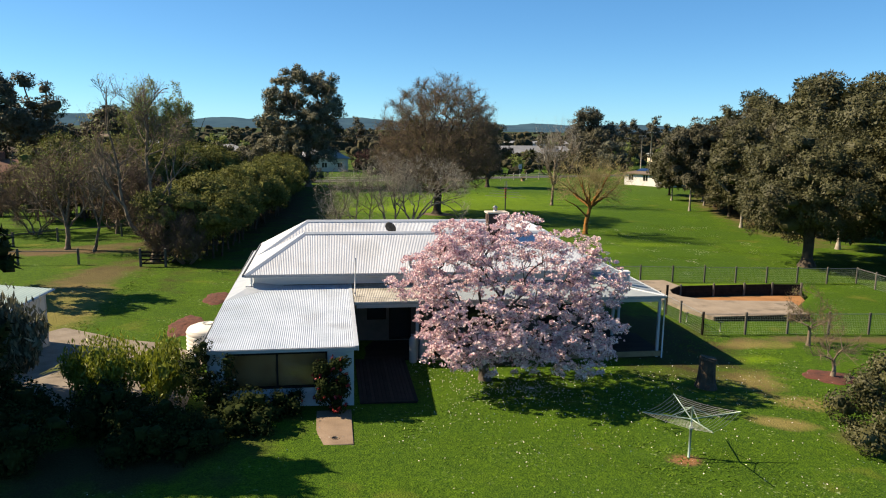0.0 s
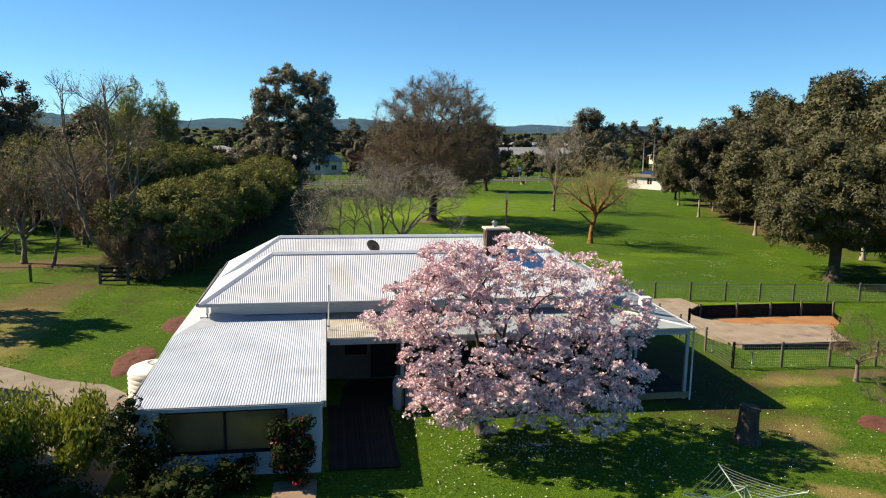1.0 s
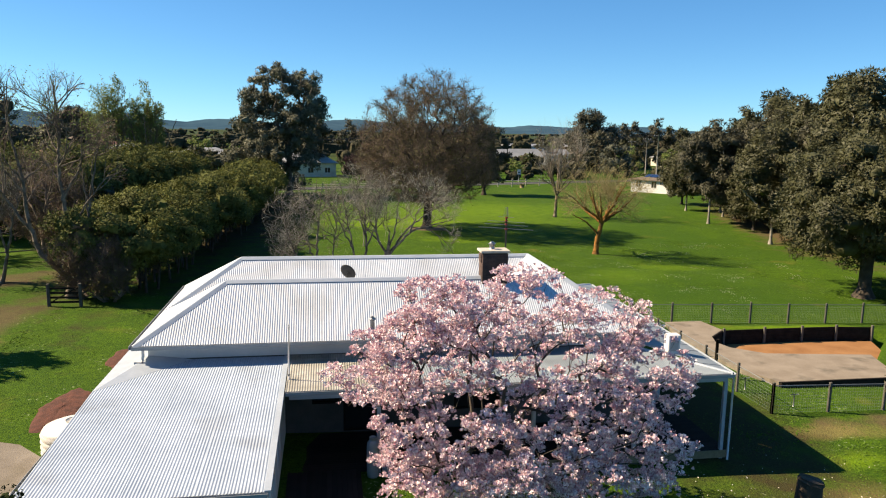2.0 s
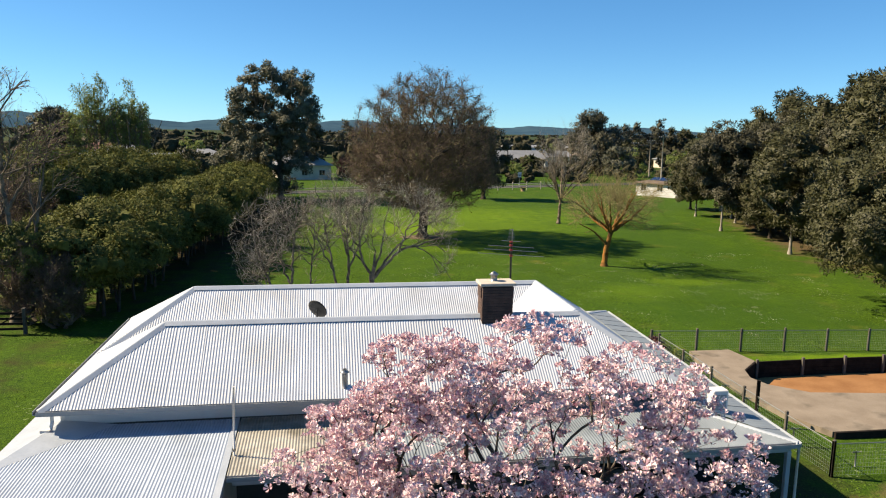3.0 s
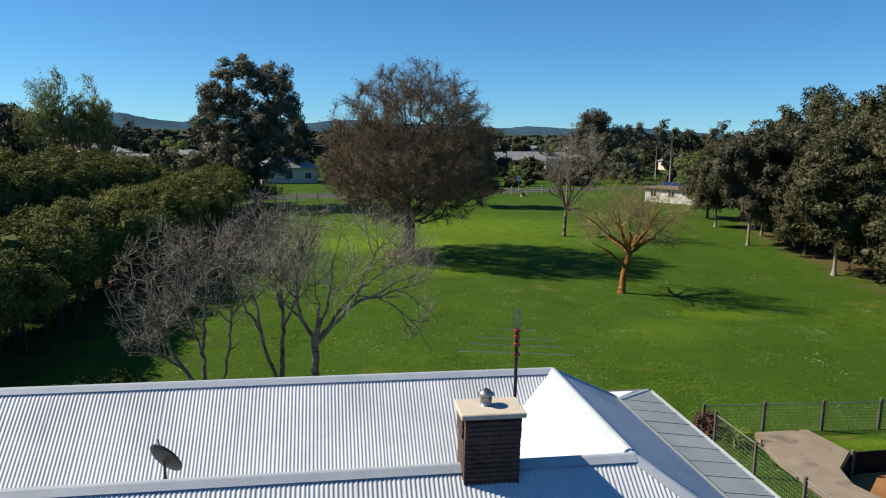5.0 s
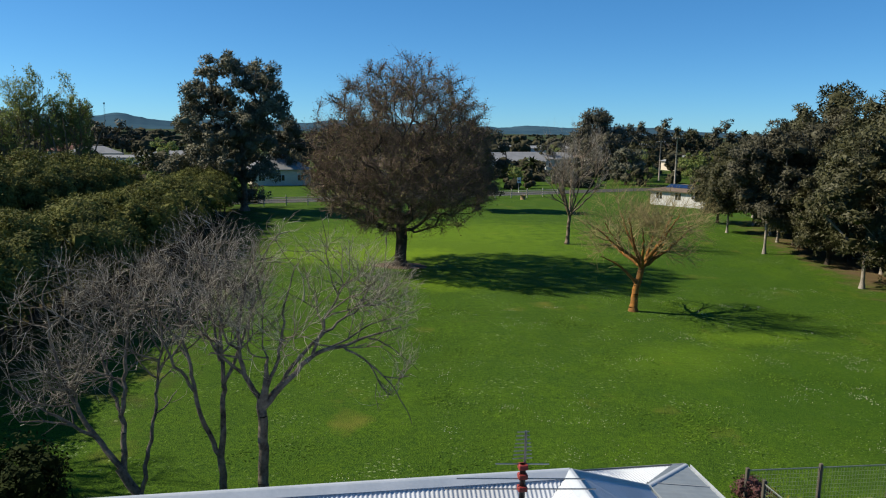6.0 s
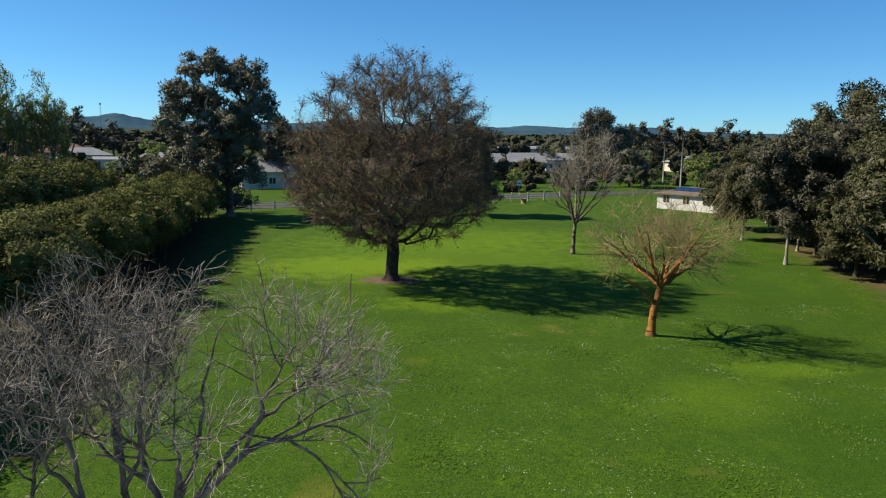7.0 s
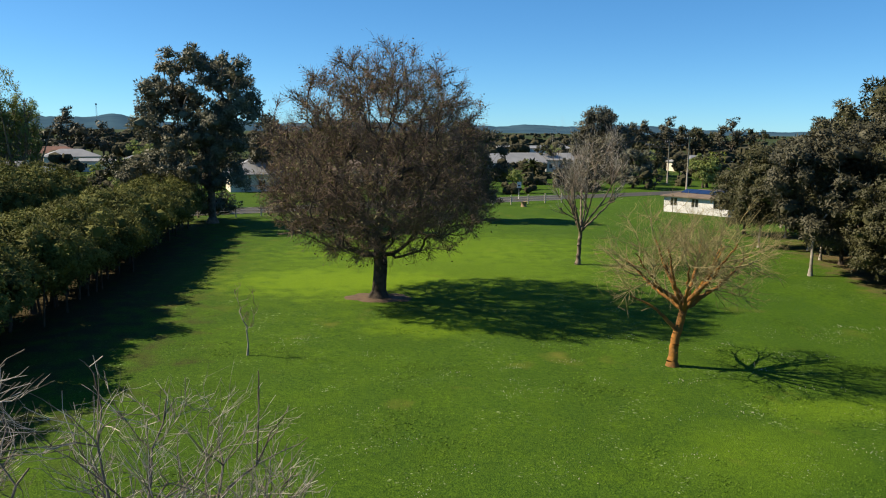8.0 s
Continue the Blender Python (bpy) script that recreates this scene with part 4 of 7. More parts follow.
def window(u0, u1, z0, z1, v0, parent, along="x", panes=2, depth=0.1, mat=None, out=-1, mat_glass=None):
    """A framed window with glass set back from the outer face v0; out: the way it faces along its other axis."""
    mat = mat or M_WHITE
    bm = bmesh.new()
    t = 0.06

    def q(a, b, c, d, e0, e1):
        lo, hi = sorted((v0 + e0 * out, v0 + e1 * out))
        add_box(bm, *((a, b, lo, hi) if along == "x" else (lo, hi, a, b)), c, d)
    q(u0, u1, z0, z0 + t, -depth, 0.03)
    q(u0, u1, z1 - t, z1, -depth, 0.03)
    step = (u1 - u0) / panes
    for k in range(panes + 1):
        c = u0 + k * step
        a, b = max(u0, c - t / 2), min(u1, c + t / 2)
        if k == 0:
            a, b = u0, u0 + t
        if k == panes:
            a, b = u1 - t, u1
        q(a, b, z0 + t, z1 - t, -depth, 0.025)
    w = part("window_frame", bm, mat, parent)
    for k in range(panes):
        a, b = u0 + k * step + t / 2, u0 + (k + 1) * step - t / 2
        lo, hi = sorted((v0 - depth * 0.6 * out, v0 - (depth * 0.6 - 0.01) * out))
        g = (a, b, lo, hi) if along == "x" else (lo, hi, a, b)
        box("pane", *g, z0 + t / 2, z1 - t / 2, mat_glass or M_GLASS, w)
    return w


EZ, RZ = 3.66, 5.27                 # eave and ridge
XL, XR, RL, RR = -1.45, 15.8, 1.2, 13.28
YF, Y1, YV, Y2, YB = 37.75, 40.0, 42.3, 44.6, 46.85
MF, MS, ME = (RZ - EZ) / (Y1 - YF), (RZ - EZ) / (RL - XL), (RZ - EZ) / (XR - RR)
VZ = RZ - MF * (YV - Y1)


def house():
    h = thing("house", 7, 42, 0.0, "white farmhouse with pale corrugated hipped roofs, verandas and brick chimney", "house")
    # upper roof: two hipped ranges joined by a cross range at the east
    fx = lambda x: min(1.0, (x - XL) / (RL - XL), (XR - x) / (XR - RR))
    corrugated("roof_sheet", XL, XR, lambda x: YF, lambda x: YF + (Y1 - YF) * fx(x), lambda u, v: EZ + MF * (v - YF), M_ROOF, h, label="pale zinc corrugated front roof slope")
    fx2 = lambda x: min(1.0, (x - XL) / (RL - XL))
    corrugated("roof_sheet", XL, RR, lambda x: Y1 + (YV - Y1) * (1 - fx2(x)), lambda x: Y1 + (YV - Y1) * (1 if x < RR - (RZ - VZ) / MS else (RR - x) * MS / (RZ - VZ)), lambda u, v: RZ - MF * (v - Y1), M_ROOF, h)
    corrugated("roof_sheet", XL, RR, lambda x: Y2 - (Y2 - YV) * (1 if x < RR - (RZ - VZ) / MS else (RR - x) * MS / (RZ - VZ)), lambda x: Y2 - (Y2 - YV) * (1 - fx2(x)), lambda u, v: RZ - MF * (Y2 - v), M_ROOF, h)
    corrugated("roof_sheet", XL, XR, lambda x: Y2 + (YB - Y2) * (1 - fx(x)), lambda x: YB, lambda u, v: RZ - MF * (v - Y2), M_ROOF, h)
    # west hips of both ranges, east slope, inner east slope
    for ya, ym, yb in ((YF, Y1, YV), (YV, Y2, YB)):
        corrugated("roof_sheet", ya, yb, lambda y: XL, lambda y, ya=ya, ym=ym, yb=yb: XL + (RL - XL) * max(0, min((y - ya) / (ym - ya), (yb - y) / (yb - ym))), lambda u, v: EZ + MS * (v - XL), M_ROOF, h, along="y")
    corrugated("roof_sheet", YF, YB, lambda y: XR - (XR - RR) * max(0, min(1, (y - YF) / (Y1 - YF), (YB - y) / (YB - Y2))), lambda y: XR, lambda u, v: RZ - ME * (v - RR), M_ROOF, h, along="y")
    corrugated("roof_sheet", Y1, Y2, lambda y: RR - (RZ - VZ) / MS * max(0, min((y - Y1) / (YV - Y1), (Y2 - y) / (Y2 - YV))), lambda y: RR, lambda u, v: RZ - MS * (RR - v), M_ROOF, h, along="y")
    for a, b in (((RL, Y1, RZ), (RR, Y1, RZ)), ((RL, Y2, RZ), (RR, Y2, RZ)), ((RR, Y1, RZ), (RR, Y2, RZ)), ((XL, YF, EZ), (RL, Y1, RZ)), ((XL, YB, EZ), (RL, Y2, RZ)), ((XL, YV, EZ - 0.05), (RL, Y2, RZ)), ((XL, YV, EZ - 0.05), (RL, Y1, RZ)), ((XR, YF, EZ), (RR, Y1, RZ)), ((XR, YB, EZ), (RR, Y2, RZ))):
        cap(a, b, M_FLASH, h)
    gutter((XL, YF, EZ + 0.01), (XR, YF, EZ + 0.01), M_TRIM, h)
    gutter((XR, YF, EZ + 0.01), (XR, YB, EZ + 0.01), M_SIDEROOF, h, 0.08)
    gutter((XL, YB, EZ + 0.01), (XL, YF, EZ + 0.01), M_TRIM, h)
    box("soffit", XL + 0.05, XR - 0.05, YF + 0.05, YB - 0.05, EZ - 0.1, EZ - 0.06, M_WHITE, h)
    # body
    wx0, wx1, wy0, wy1 = -1.1, 14.98, 38.3, 46.1
    front = [(4.1, 5.0, 1.3, 2.15), (5.15, 6.2, 0.3, 2.35), (9.0, 10.6, 0.9, 2.3), (12.6, 14.2, 0.9, 2.3)]
    # the wall's colour carries the shade of the veranda
    wall("wall", wx0, wx1, wy0, wy0 + 0.15, -0.6, EZ - 0.1, front, M_SHADEWALL, h, label="grey-beige front wall, veranda shade put into its colour")
    wall("wall", wx0, wx1, wy1 - 0.15, wy1, -0.6, EZ - 0.1, [], M_WHITE, h)
    wall("wall", wy0 + 0.15, wy1 - 0.15, wx0, wx0 + 0.15, -0.6, EZ - 0.1, [(40, 41.4, 0.9, 2.3), (43, 44.4, 0.9, 2.3)], M_WHITE, h, along="y")
    wall("wall", wy0 + 0.15, wy1 - 0.15, wx1 - 0.15, wx1, -0.6, EZ - 0.1, [(40, 41.4, 0.9, 2.3), (43, 44.2, 0.3, 2.4)], M_WHITE, h, along="y")
    for a, b, c, d in front:
        window(a, b, c, d, wy0, h, panes=1 if b - a < 1.2 else 2, mat=M_DARKTIMBER)
    for a, b, c, d in ((40, 41.4, 0.9, 2.3), (43, 44.2, 0.3, 2.4)):
        window(a, b, c, d, wx1, h, along="y", out=1)
    for a, b, c, d in ((40, 41.4, 0.9, 2.3), (43, 44.4, 0.9, 2.3)):
        window(a, b, c, d, wx0, h, along="y", out=-1)
    # annexe at the front
    ax0, ax1, ay0, ay1 = -2.1, 3.3, 29.85, 38.2
    az = lambda v: 2.6 + (v - ay0) * 0.055
    corrugated("roof_sheet", ax0, ax1, lambda x: ay0, lambda x: min(ay1, 35.8 + (x - ax0) * 1.0), lambda u, v: az(v), M_GREYSHEET, h, label="pale corrugated lean-to roof over the annexe")
    mesh("roof_sheet", [(ax0, 35.8, az(35.8)), (0.3, 38.2, az(38.2)), (-1.0, 38.3, 3.2), (-1.0, 46.4, 3.2), (ax0, 46.4, 2.9), (ax0, 49.0, 2.88), (-1.0, 49.0, 3.2)], [(0, 1, 2, 3, 4), (4, 3, 6, 5)], M_FLASH, h, "smooth pale steel side roof")
    gutter((ax0, ay0, 2.6), (ax1, ay0, 2.6), M_TRIM, h)
    gutter((ax0, 49.0, 2.9), (ax0, ay0, 2.6), M_TRIM, h)
    mesh("barge_board", [(ax1 + a, y, az(y) + c) for y in (ay0, 38.2) for a, c in ((-0.08, 0.03), (0.07, 0.03), (0.07, -0.16), (0.03, -0.16), (0.03, 0.0), (-0.08, 0.0))], [(0, 1, 7, 6), (1, 2, 8, 7), (2, 3, 9, 8), (3, 4, 10, 9), (4, 5, 11, 10), (5, 0, 6, 11), (0, 5, 4, 3, 2, 1), (6, 7, 8, 9, 10, 11)], M_FLASH, h)
    wx, wxe, wy = -1.95, 3.2, 30.1
    win = (-1.3, 2.25, 1.05, 2.38)
    # the front gets the shade-blue white, the side walls plain white
    wall("wall", wx, wxe, wy, wy + 0.14, -0.4, 2.56, [win], M_SHADEBLUE, h, label="white annexe front wall, blue shade put into its colour")
    wall("wall", wy + 0.14, 38.3, wxe - 0.14, wxe, -0.4, 2.62, [(32.2, 33.1, 0.3, 2.25), (34.2, 35.4, 1.0, 2.2)], M_WHITE, h, along="y")
    wall("wall", wy + 0.14, 38.3, wx, wx + 0.14, -0.4, 2.55, [(33, 34.4, 1.0, 2.2)], M_WHITE, h, along="y")
    window(*win, wy, h, panes=2, mat=M_DARKTIMBER, mat_glass=M_CLEAR)
    box("blind", -1.24, 2.19, wy + 0.075, wy + 0.09, 1.12, 2.32, M_BLIND, h, "tan slatted blind lowered behind the glass")
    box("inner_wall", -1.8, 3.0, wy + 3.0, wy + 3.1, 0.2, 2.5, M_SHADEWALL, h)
    window(32.2, 33.1, 0.3, 2.25, wxe, h, along="y", panes=1, out=1)
    window(34.2, 35.4, 1.0, 2.2, wxe, h, along="y", panes=1, out=1)
    window(33, 34.4, 1.0, 2.2, wx, h, along="y", panes=2, out=-1)
    # front veranda: weathered bay by the annexe, then pale sheets; side veranda to the east
    VY, VX, VE, VB = 35.2, 17.6, 2.92, 49.15     # veranda eave: front, east, height, back
    vz = lambda v: VE + (v - VY) * 0.045
    corrugated("roof_sheet", 3.4, 6.6, lambda x: VY, lambda x: 38.25, lambda u, v: vz(v), M_ROOF_OLD, h, label="weathered grey translucent veranda sheet")
    corrugated("roof_sheet", 6.6, VX, lambda x: VY, lambda x: VY + 3.05 * min(1.0, (VX - x) / 2.45), lambda u, v: vz(v), M_SIDEROOF, h)
    inner_x = lambda y: VX - 2.45 * max(0.0, min(1.0, (y - VY) / 3.05, (VB - y) / 2.3))
    corrugated("roof_sheet", VY, VB, inner_x, lambda y: VX + (y - VY) * 0.025, lambda u, v: VE + (VX - v) * 0.14, M_SIDEROOF, h, along="y", pitch=0.19, amp=0.003, label="flat blue-grey side veranda sheets")
    cap((VX, VY, VE), (VX - 2.45, 38.25, 3.08), M_FLASH, h, half=0.1)
    corrugated("roof_sheet", 6.0, VX + 0.35, lambda x: 46.87 + max(0.0, (x - VX + 2.45) * 2.28 / 2.8), lambda x: VB, lambda u, v: VE - 0.05 + (VB - v) * 0.165, M_ROOF, h, label="pale corrugated rear veranda slope")
    cap((VX + 0.35, VB, VE - 0.05), (VX - 2.45, 46.87, VE + 0.34), M_FLASH, h, half=0.12)
    gutter((VX + 0.35, VB, VE - 0.05), (6.0, VB, VE - 0.05), M_TRIM, h)
    for k in range(16):
        y = VY + 0.8 + k * 0.8
        x0, x1 = inner_x(y), VX + (y - VY) * 0.025
        z0, z1 = VE + (VX - x0) * 0.14, VE + (VX - x1) * 0.14
        mesh("lap_seam", [(x0, y, z0 + 0.018), (x1, y, z1 + 0.018), (x1, y + 0.025, z1 + 0.018), (x0, y + 0.025, z0 + 0.018), (x0, y, z0), (x1, y, z1)], [(0, 1, 2, 3), (0, 4, 5, 1)], M_TRIM, h)
    gutter((3.4, VY, VE), (VX, VY, VE), M_TRIM, h)
    gutter((VX, VY, VE), (VX + 0.36, VB, VE - 0.04), M_FLASH, h)
    box("veranda_beam", 3.5, VX - 0.1, VY + 0.1, VY + 0.2, VE - 0.3, VE - 0.12, M_SHADEBLUE, h, bevel=0.005)
    box("veranda_beam", VX - 0.2, VX - 0.1, VY + 0.2, 48.95, VE - 0.3, VE - 0.12, M_SHADEBLUE, h, bevel=0.005)
    for x, y in ((VX - 0.15, VY + 0.15), (14.4, VY + 0.15), (11.0, VY + 0.15), (7.85, VY + 0.15), (6.15, VY + 0.15), (VX - 0.15, 40.0), (VX - 0.15, 44.6), (VX - 0.15, 48.85), (16.3, 38.0)):
        box("veranda_post", x - 0.06, x + 0.06, y - 0.06, y + 0.06, float(gz(x, y)) - 0.1, VE - 0.28, M_SHADEBLUE, h, bevel=0.008)
    bar("downpipe", (VX + 0.02, VY - 0.02, -0.15), (VX + 0.02, VY - 0.02, VE - 0.05), 0.035, M_WHITE, h)
    # lit upper part of the front wall, laid over its shade-dark colour
    box("frieze_board", wx0, wx1, wy0 - 0.03, wy0 - 0.004, 3.08, EZ - 0.11, M_WHITE, h, "pale lit strip of the front wall above the lower roofs")
    box("fascia_board", 6.3, 17.6, VY + 0.02, VY + 0.07, 0.02, 0.27, M_BUFF, h, "buff timber board along the veranda floor")
    return h


the_house = house()
settle(the_house)


def chimney(parent):
    x0, x1, y0, y1, z0, z1 = 10.2, 11.14, 39.7, 40.3, 4.7, 6.19
    c = box("chimney", x0 + 0.012, x1 - 0.012, y0 + 0.012, y1 - 0.012, z0, z1, M_MORTAR, parent, "weathered brown brick chimney with a pale capping")
    c.matrix_parent_inverse = parent.matrix_world.inverted()
    box("capping", x0 - 0.07, x1 + 0.07, y0 - 0.07, y1 + 0.07, z1, z1 + 0.09, M_RENDER, c, "pale rendered chimney capping", bevel=0.015)
    bar("flue_cowl", (x0 + 0.42, 40.05, z1 + 0.09), (x0 + 0.42, 40.05, z1 + 0.28), 0.1, M_GALV, c, "dull metal flue cowl", 12)
    bar("cowl_cap", (x0 + 0.42, 40.05, z1 + 0.28), (x0 + 0.42, 40.05, z1 + 0.38), 0.15, M_GALV, c, "", 12, 0.03)
    bm = bmesh.new()
    add_box(bm, -0.108, 0.108, -0.05, 0.05, -0.034, 0.034, 0.004)
    long_brick = part("brick", bm, M_BRICK, c)
    rows = int((z1 - z0) / 0.08)
    rng = random.Random(5)
    made = [long_brick]
    for r in range(rows):
        z = z0 + 0.04 + r * 0.08
        for side in range(4):
            span = (x1 - x0) if side in (0, 2) else (y1 - y0)
            n = 4 if side in (0, 2) else 3
            w = span / n
            cuts = [(w * (k + 0.5), 1.0) for k in range(n)] if r % 2 else [(w * 0.25, 0.5)] + [(w * k, 1.0) for k in range(1, n)] + [(span - w * 0.25, 0.5)]
            for s, part_of in cuts:
                if side in (1, 3):
                    s = 0.1 + s * (span - 0.2) / span
                if side == 0:
                    p = pose(x0 + s, y0 + 0.045 - rng.uniform(0, 0.006), z)
                elif side == 2:
                    p = pose(x0 + s, y1 - 0.045, z)
                elif side == 1:
                    p = pose(x1 - 0.045, y0 + s, z, 0, 0, 90)
                else:
                    p = pose(x0 + 0.045, y0 + s, z, 0, 0, 90)
                if r >= rows - 4:
                    p = Matrix.Translation(((0, 0.028, 0, -0.028)[side], (-0.028, 0, 0.028, 0)[side], 0)) @ p
                p = p @ Matrix.Diagonal((part_of * (1.06 if side in (0, 2) else 0.9), 1, 1, 1))
                if len(made) == 1 and r == 0 and side == 0 and not long_brick.get("set"):
                    long_brick.matrix_basis = p
                    made.append(None)
                    continue
                o = new("brick", long_brick.data)
                o.parent = c
                o.matrix_basis = p


chimney(the_house)


def roof_fittings():
    # dish, vent pipe, downpipe, stay pole, aerial
    d = thing("satellite_dish", 5.39, 40.45, 4.95, "dark grey satellite dish on the roof ridge", "satellite dish")
    bm = bmesh.new()
    n = 20
    rings = []
    for k in range(5):
        s = k / 4 * 0.3
        rings.append([bm.verts.new((s * math.cos(a), s * math.sin(a) * 1.08, 0.35 * s * s)) for a in np.arange(n) * 2 * math.pi / n])
    for k in range(4):
        for i in range(n):
            bm.faces.new((rings[k][i], rings[k + 1][i], rings[k + 1][(i + 1) % n], rings[k][(i + 1) % n]))
    bmesh.ops.remove_doubles(bm, verts=bm.verts, dist=0.001)
    bmesh.ops.solidify(bm, geom=bm.faces[:], thickness=0.012)
    r = part("reflector", bm, M_DARKMETAL, d, smooth=True)
    r.matrix_basis = pose(0, 0.1, 0.45, -62, 0, -32)
    bar("mast", (0, 0.05, -0.05), (0, 0.05, 0.45), 0.025, M_DARKMETAL, d)
    bar("feed_arm", (0, 0.1, 0.2), (-0.2, 0.55, 0.6), 0.012, M_DARKMETAL, d)
    v = thing("roof_vent", 6.13, 38.06, 3.86, "galvanised flue pipe with a conical cowl", "roof vent")
    bar("pipe", (0, 0, -0.1), (0, 0, 0.45), 0.075, M_GALV, v, sides=12)
    bar("cowl", (0, 0, 0.42), (0, 0, 0.52), 0.13, M_GALV, v, sides=12, r2=0.04)
    p = thing("stay_pole", 3.45, 36.15, 2.98, "slim white painted pole standing at the annexe roof edge", "pole")
    bar("pole", (0, 0, -0.3), (0.04, 0, 1.7), 0.028, M_WHITE, p, r2=0.022)
    bar("collar", (0, 0, 0.1), (0, 0, 0.16), 0.05, M_GALV, p)
    a = thing("tv_aerial", 11.3, 40.72, 5.4, "television aerial with long dipoles and orange brackets on a dark mast", "aerial")
    bar("mast", (0, 0, -0.45), (0, 0, 1.98), 0.032, M_DARKMETAL, a)
    for z in (1.52, 1.7, 1.84, 1.95):
        bm = bmesh.new()
        add_box(bm, -0.05, 0.05, -0.045, 0.045, z - 0.03, z + 0.03, 0.008)
        part("bracket", bm, M_RED, a, "orange-red plastic bracket")
    bar("boom", (0.02, 0, 1.5), (0.03, 0.03, 2.34), 0.014, M_GALV, a)
    for z, half in ((1.54, 1.05), (1.68, 0.85), (1.8, 0.72), (1.97, 0.3)):
        bar("dipole", (-half, 0.02, z + half * 0.07), (half, 0.02, z - half * 0.07), 0.008, M_GALV, a, sides=5)
    for k in range(8):
        half = 0.11 - 0.006 * k
        bar("director", (-half, 0.03, 2.03 + 0.043 * k), (half, 0.03, 2.03 + 0.043 * k), 0.006, M_GALV, a, sides=5)
    u = thing("rain_pipe", -1.15, 37.85, 3.1, "white bent downpipe below the upper gutter", "downpipe")
    bar("upper_pipe", (0, 0, 0.45), (0, 0, 0.2), 0.045, M_WHITE, u)
    bar("offset_pipe", (0, 0, 0.22), (-0.02, -0.1, 0.05), 0.045, M_WHITE, u)
    bar("shoe", (-0.02, -0.1, 0.06), (-0.25, -0.12, 0.02), 0.045, M_WHITE, u)
    w = thing("air_unit", 16.4, 37.1, 3.05, "white framed ventilation box on the veranda roof", "air conditioner")
    box("casing", -0.22, 0.22, -0.18, 0.18, -0.02, 0.68, M_WHITE, w, bevel=0.02)
    box("grille", -0.15, 0.15, -0.195, -0.18, 0.12, 0.56, M_TRIM, w)
    bar("cable", (0.0, -0.2, 0.0), (0.05, -0.6, -0.08), 0.02, M_TRIM, w)


roof_fittings()


def decks():
    d = thing("veranda_deck", 10.5, 37.2, 0, "dark timber veranda floor of narrow boards", "deck")
    box("bearer", 3.5, 17.6, 35.35, 38.25, -0.1, 0.22, M_DARKTIMBER, d)
    for k in range(20):
        y = 35.32 + k * 0.145
        box("plank", 3.5, 17.65, y, y + 0.135, 0.225, 0.262, M_DECK, d, bevel=0.004)
    box("bearer", 15.4, 17.6, 38.26, 49.4, -0.2, 0.12, M_DARKTIMBER, d)
    for k in range(15):
        x = 15.42 + k * 0.147
        box("plank", x, x + 0.137, 38.28, 49.4, 0.125, 0.16, M_DECK, d, bevel=0.004)
    settle(d)
    t = thing("terrace_deck", 4.7, 33, 0, "dark stained timber deck beside the annexe", "deck")
    box("bearer", 3.45, 5.55, 30.2, 35.25, 0.0, 0.3, M_DARKTIMBER, t)
    for k in range(15):
        x = 3.42 + k * 0.145
        box("plank", x, x + 0.135, 30.15, 35.28, 0.305, 0.34, M_DECK, t, bevel=0.004)
    settle(t)


decks()


# ---------------------------------------------------------------- yard to the east: fence, slab, sand pit
def fence_run(name, pts, label, height=1.15, wire=M_WIRE, mesh_step=0.1, rows=9, group=""):
    """Posts at the given places with wire mesh between them."""
    x0, y0 = pts[0]
    f = thing(name, x0, y0, float(gz(x0, y0)), label, "fence", group)
    rng = random.Random(len(pts))
    for x, y in pts:
        z = float(gz(x, y))
        box("post", x - 0.05, x + 0.05, y - 0.05, y + 0.05, z - 0.2, z + height + 0.08 + rng.uniform(-0.03, 0.05), M_POST, f, bevel=0.012)
    for (xa, ya), (xb, yb) in zip(pts, pts[1:]):
        za, zb = float(gz(xa, ya)), float(gz(xb, yb))
        L = math.hypot(xb - xa, yb - ya)
        n = int(L / mesh_step)
        s = np.linspace(0, 1, n + 1)[1:-1]
        base = np.column_stack([xa + (xb - xa) * s, ya + (yb - ya) * s, za + (zb - za) * s])
        a = [base + (0, 0, 0.03)]
        b = [base + (0, 0, height - 0.06)]
        h = np.linspace(0.05, height - 0.06, rows)
        a.append(np.column_stack([np.full(rows, xa), np.full(rows, ya), za + h]))
        b.append(np.column_stack([np.full(rows, xb), np.full(rows, yb), zb + h]))
        a, b = np.concatenate(a), np.concatenate(b)
        r = np.full(len(a), 0.0045)
        v, q = tubes(a, b, r, r, 3)
        mesh("wire_mesh", v, q, wire, f)
        bar("rail", (xa, ya, za + height - 0.02), (xb, yb, zb + height - 0.02), 0.016, M_PALEWIRE if wire is M_WIRE else wire, f, sides=6)
    settle(f)
    return f


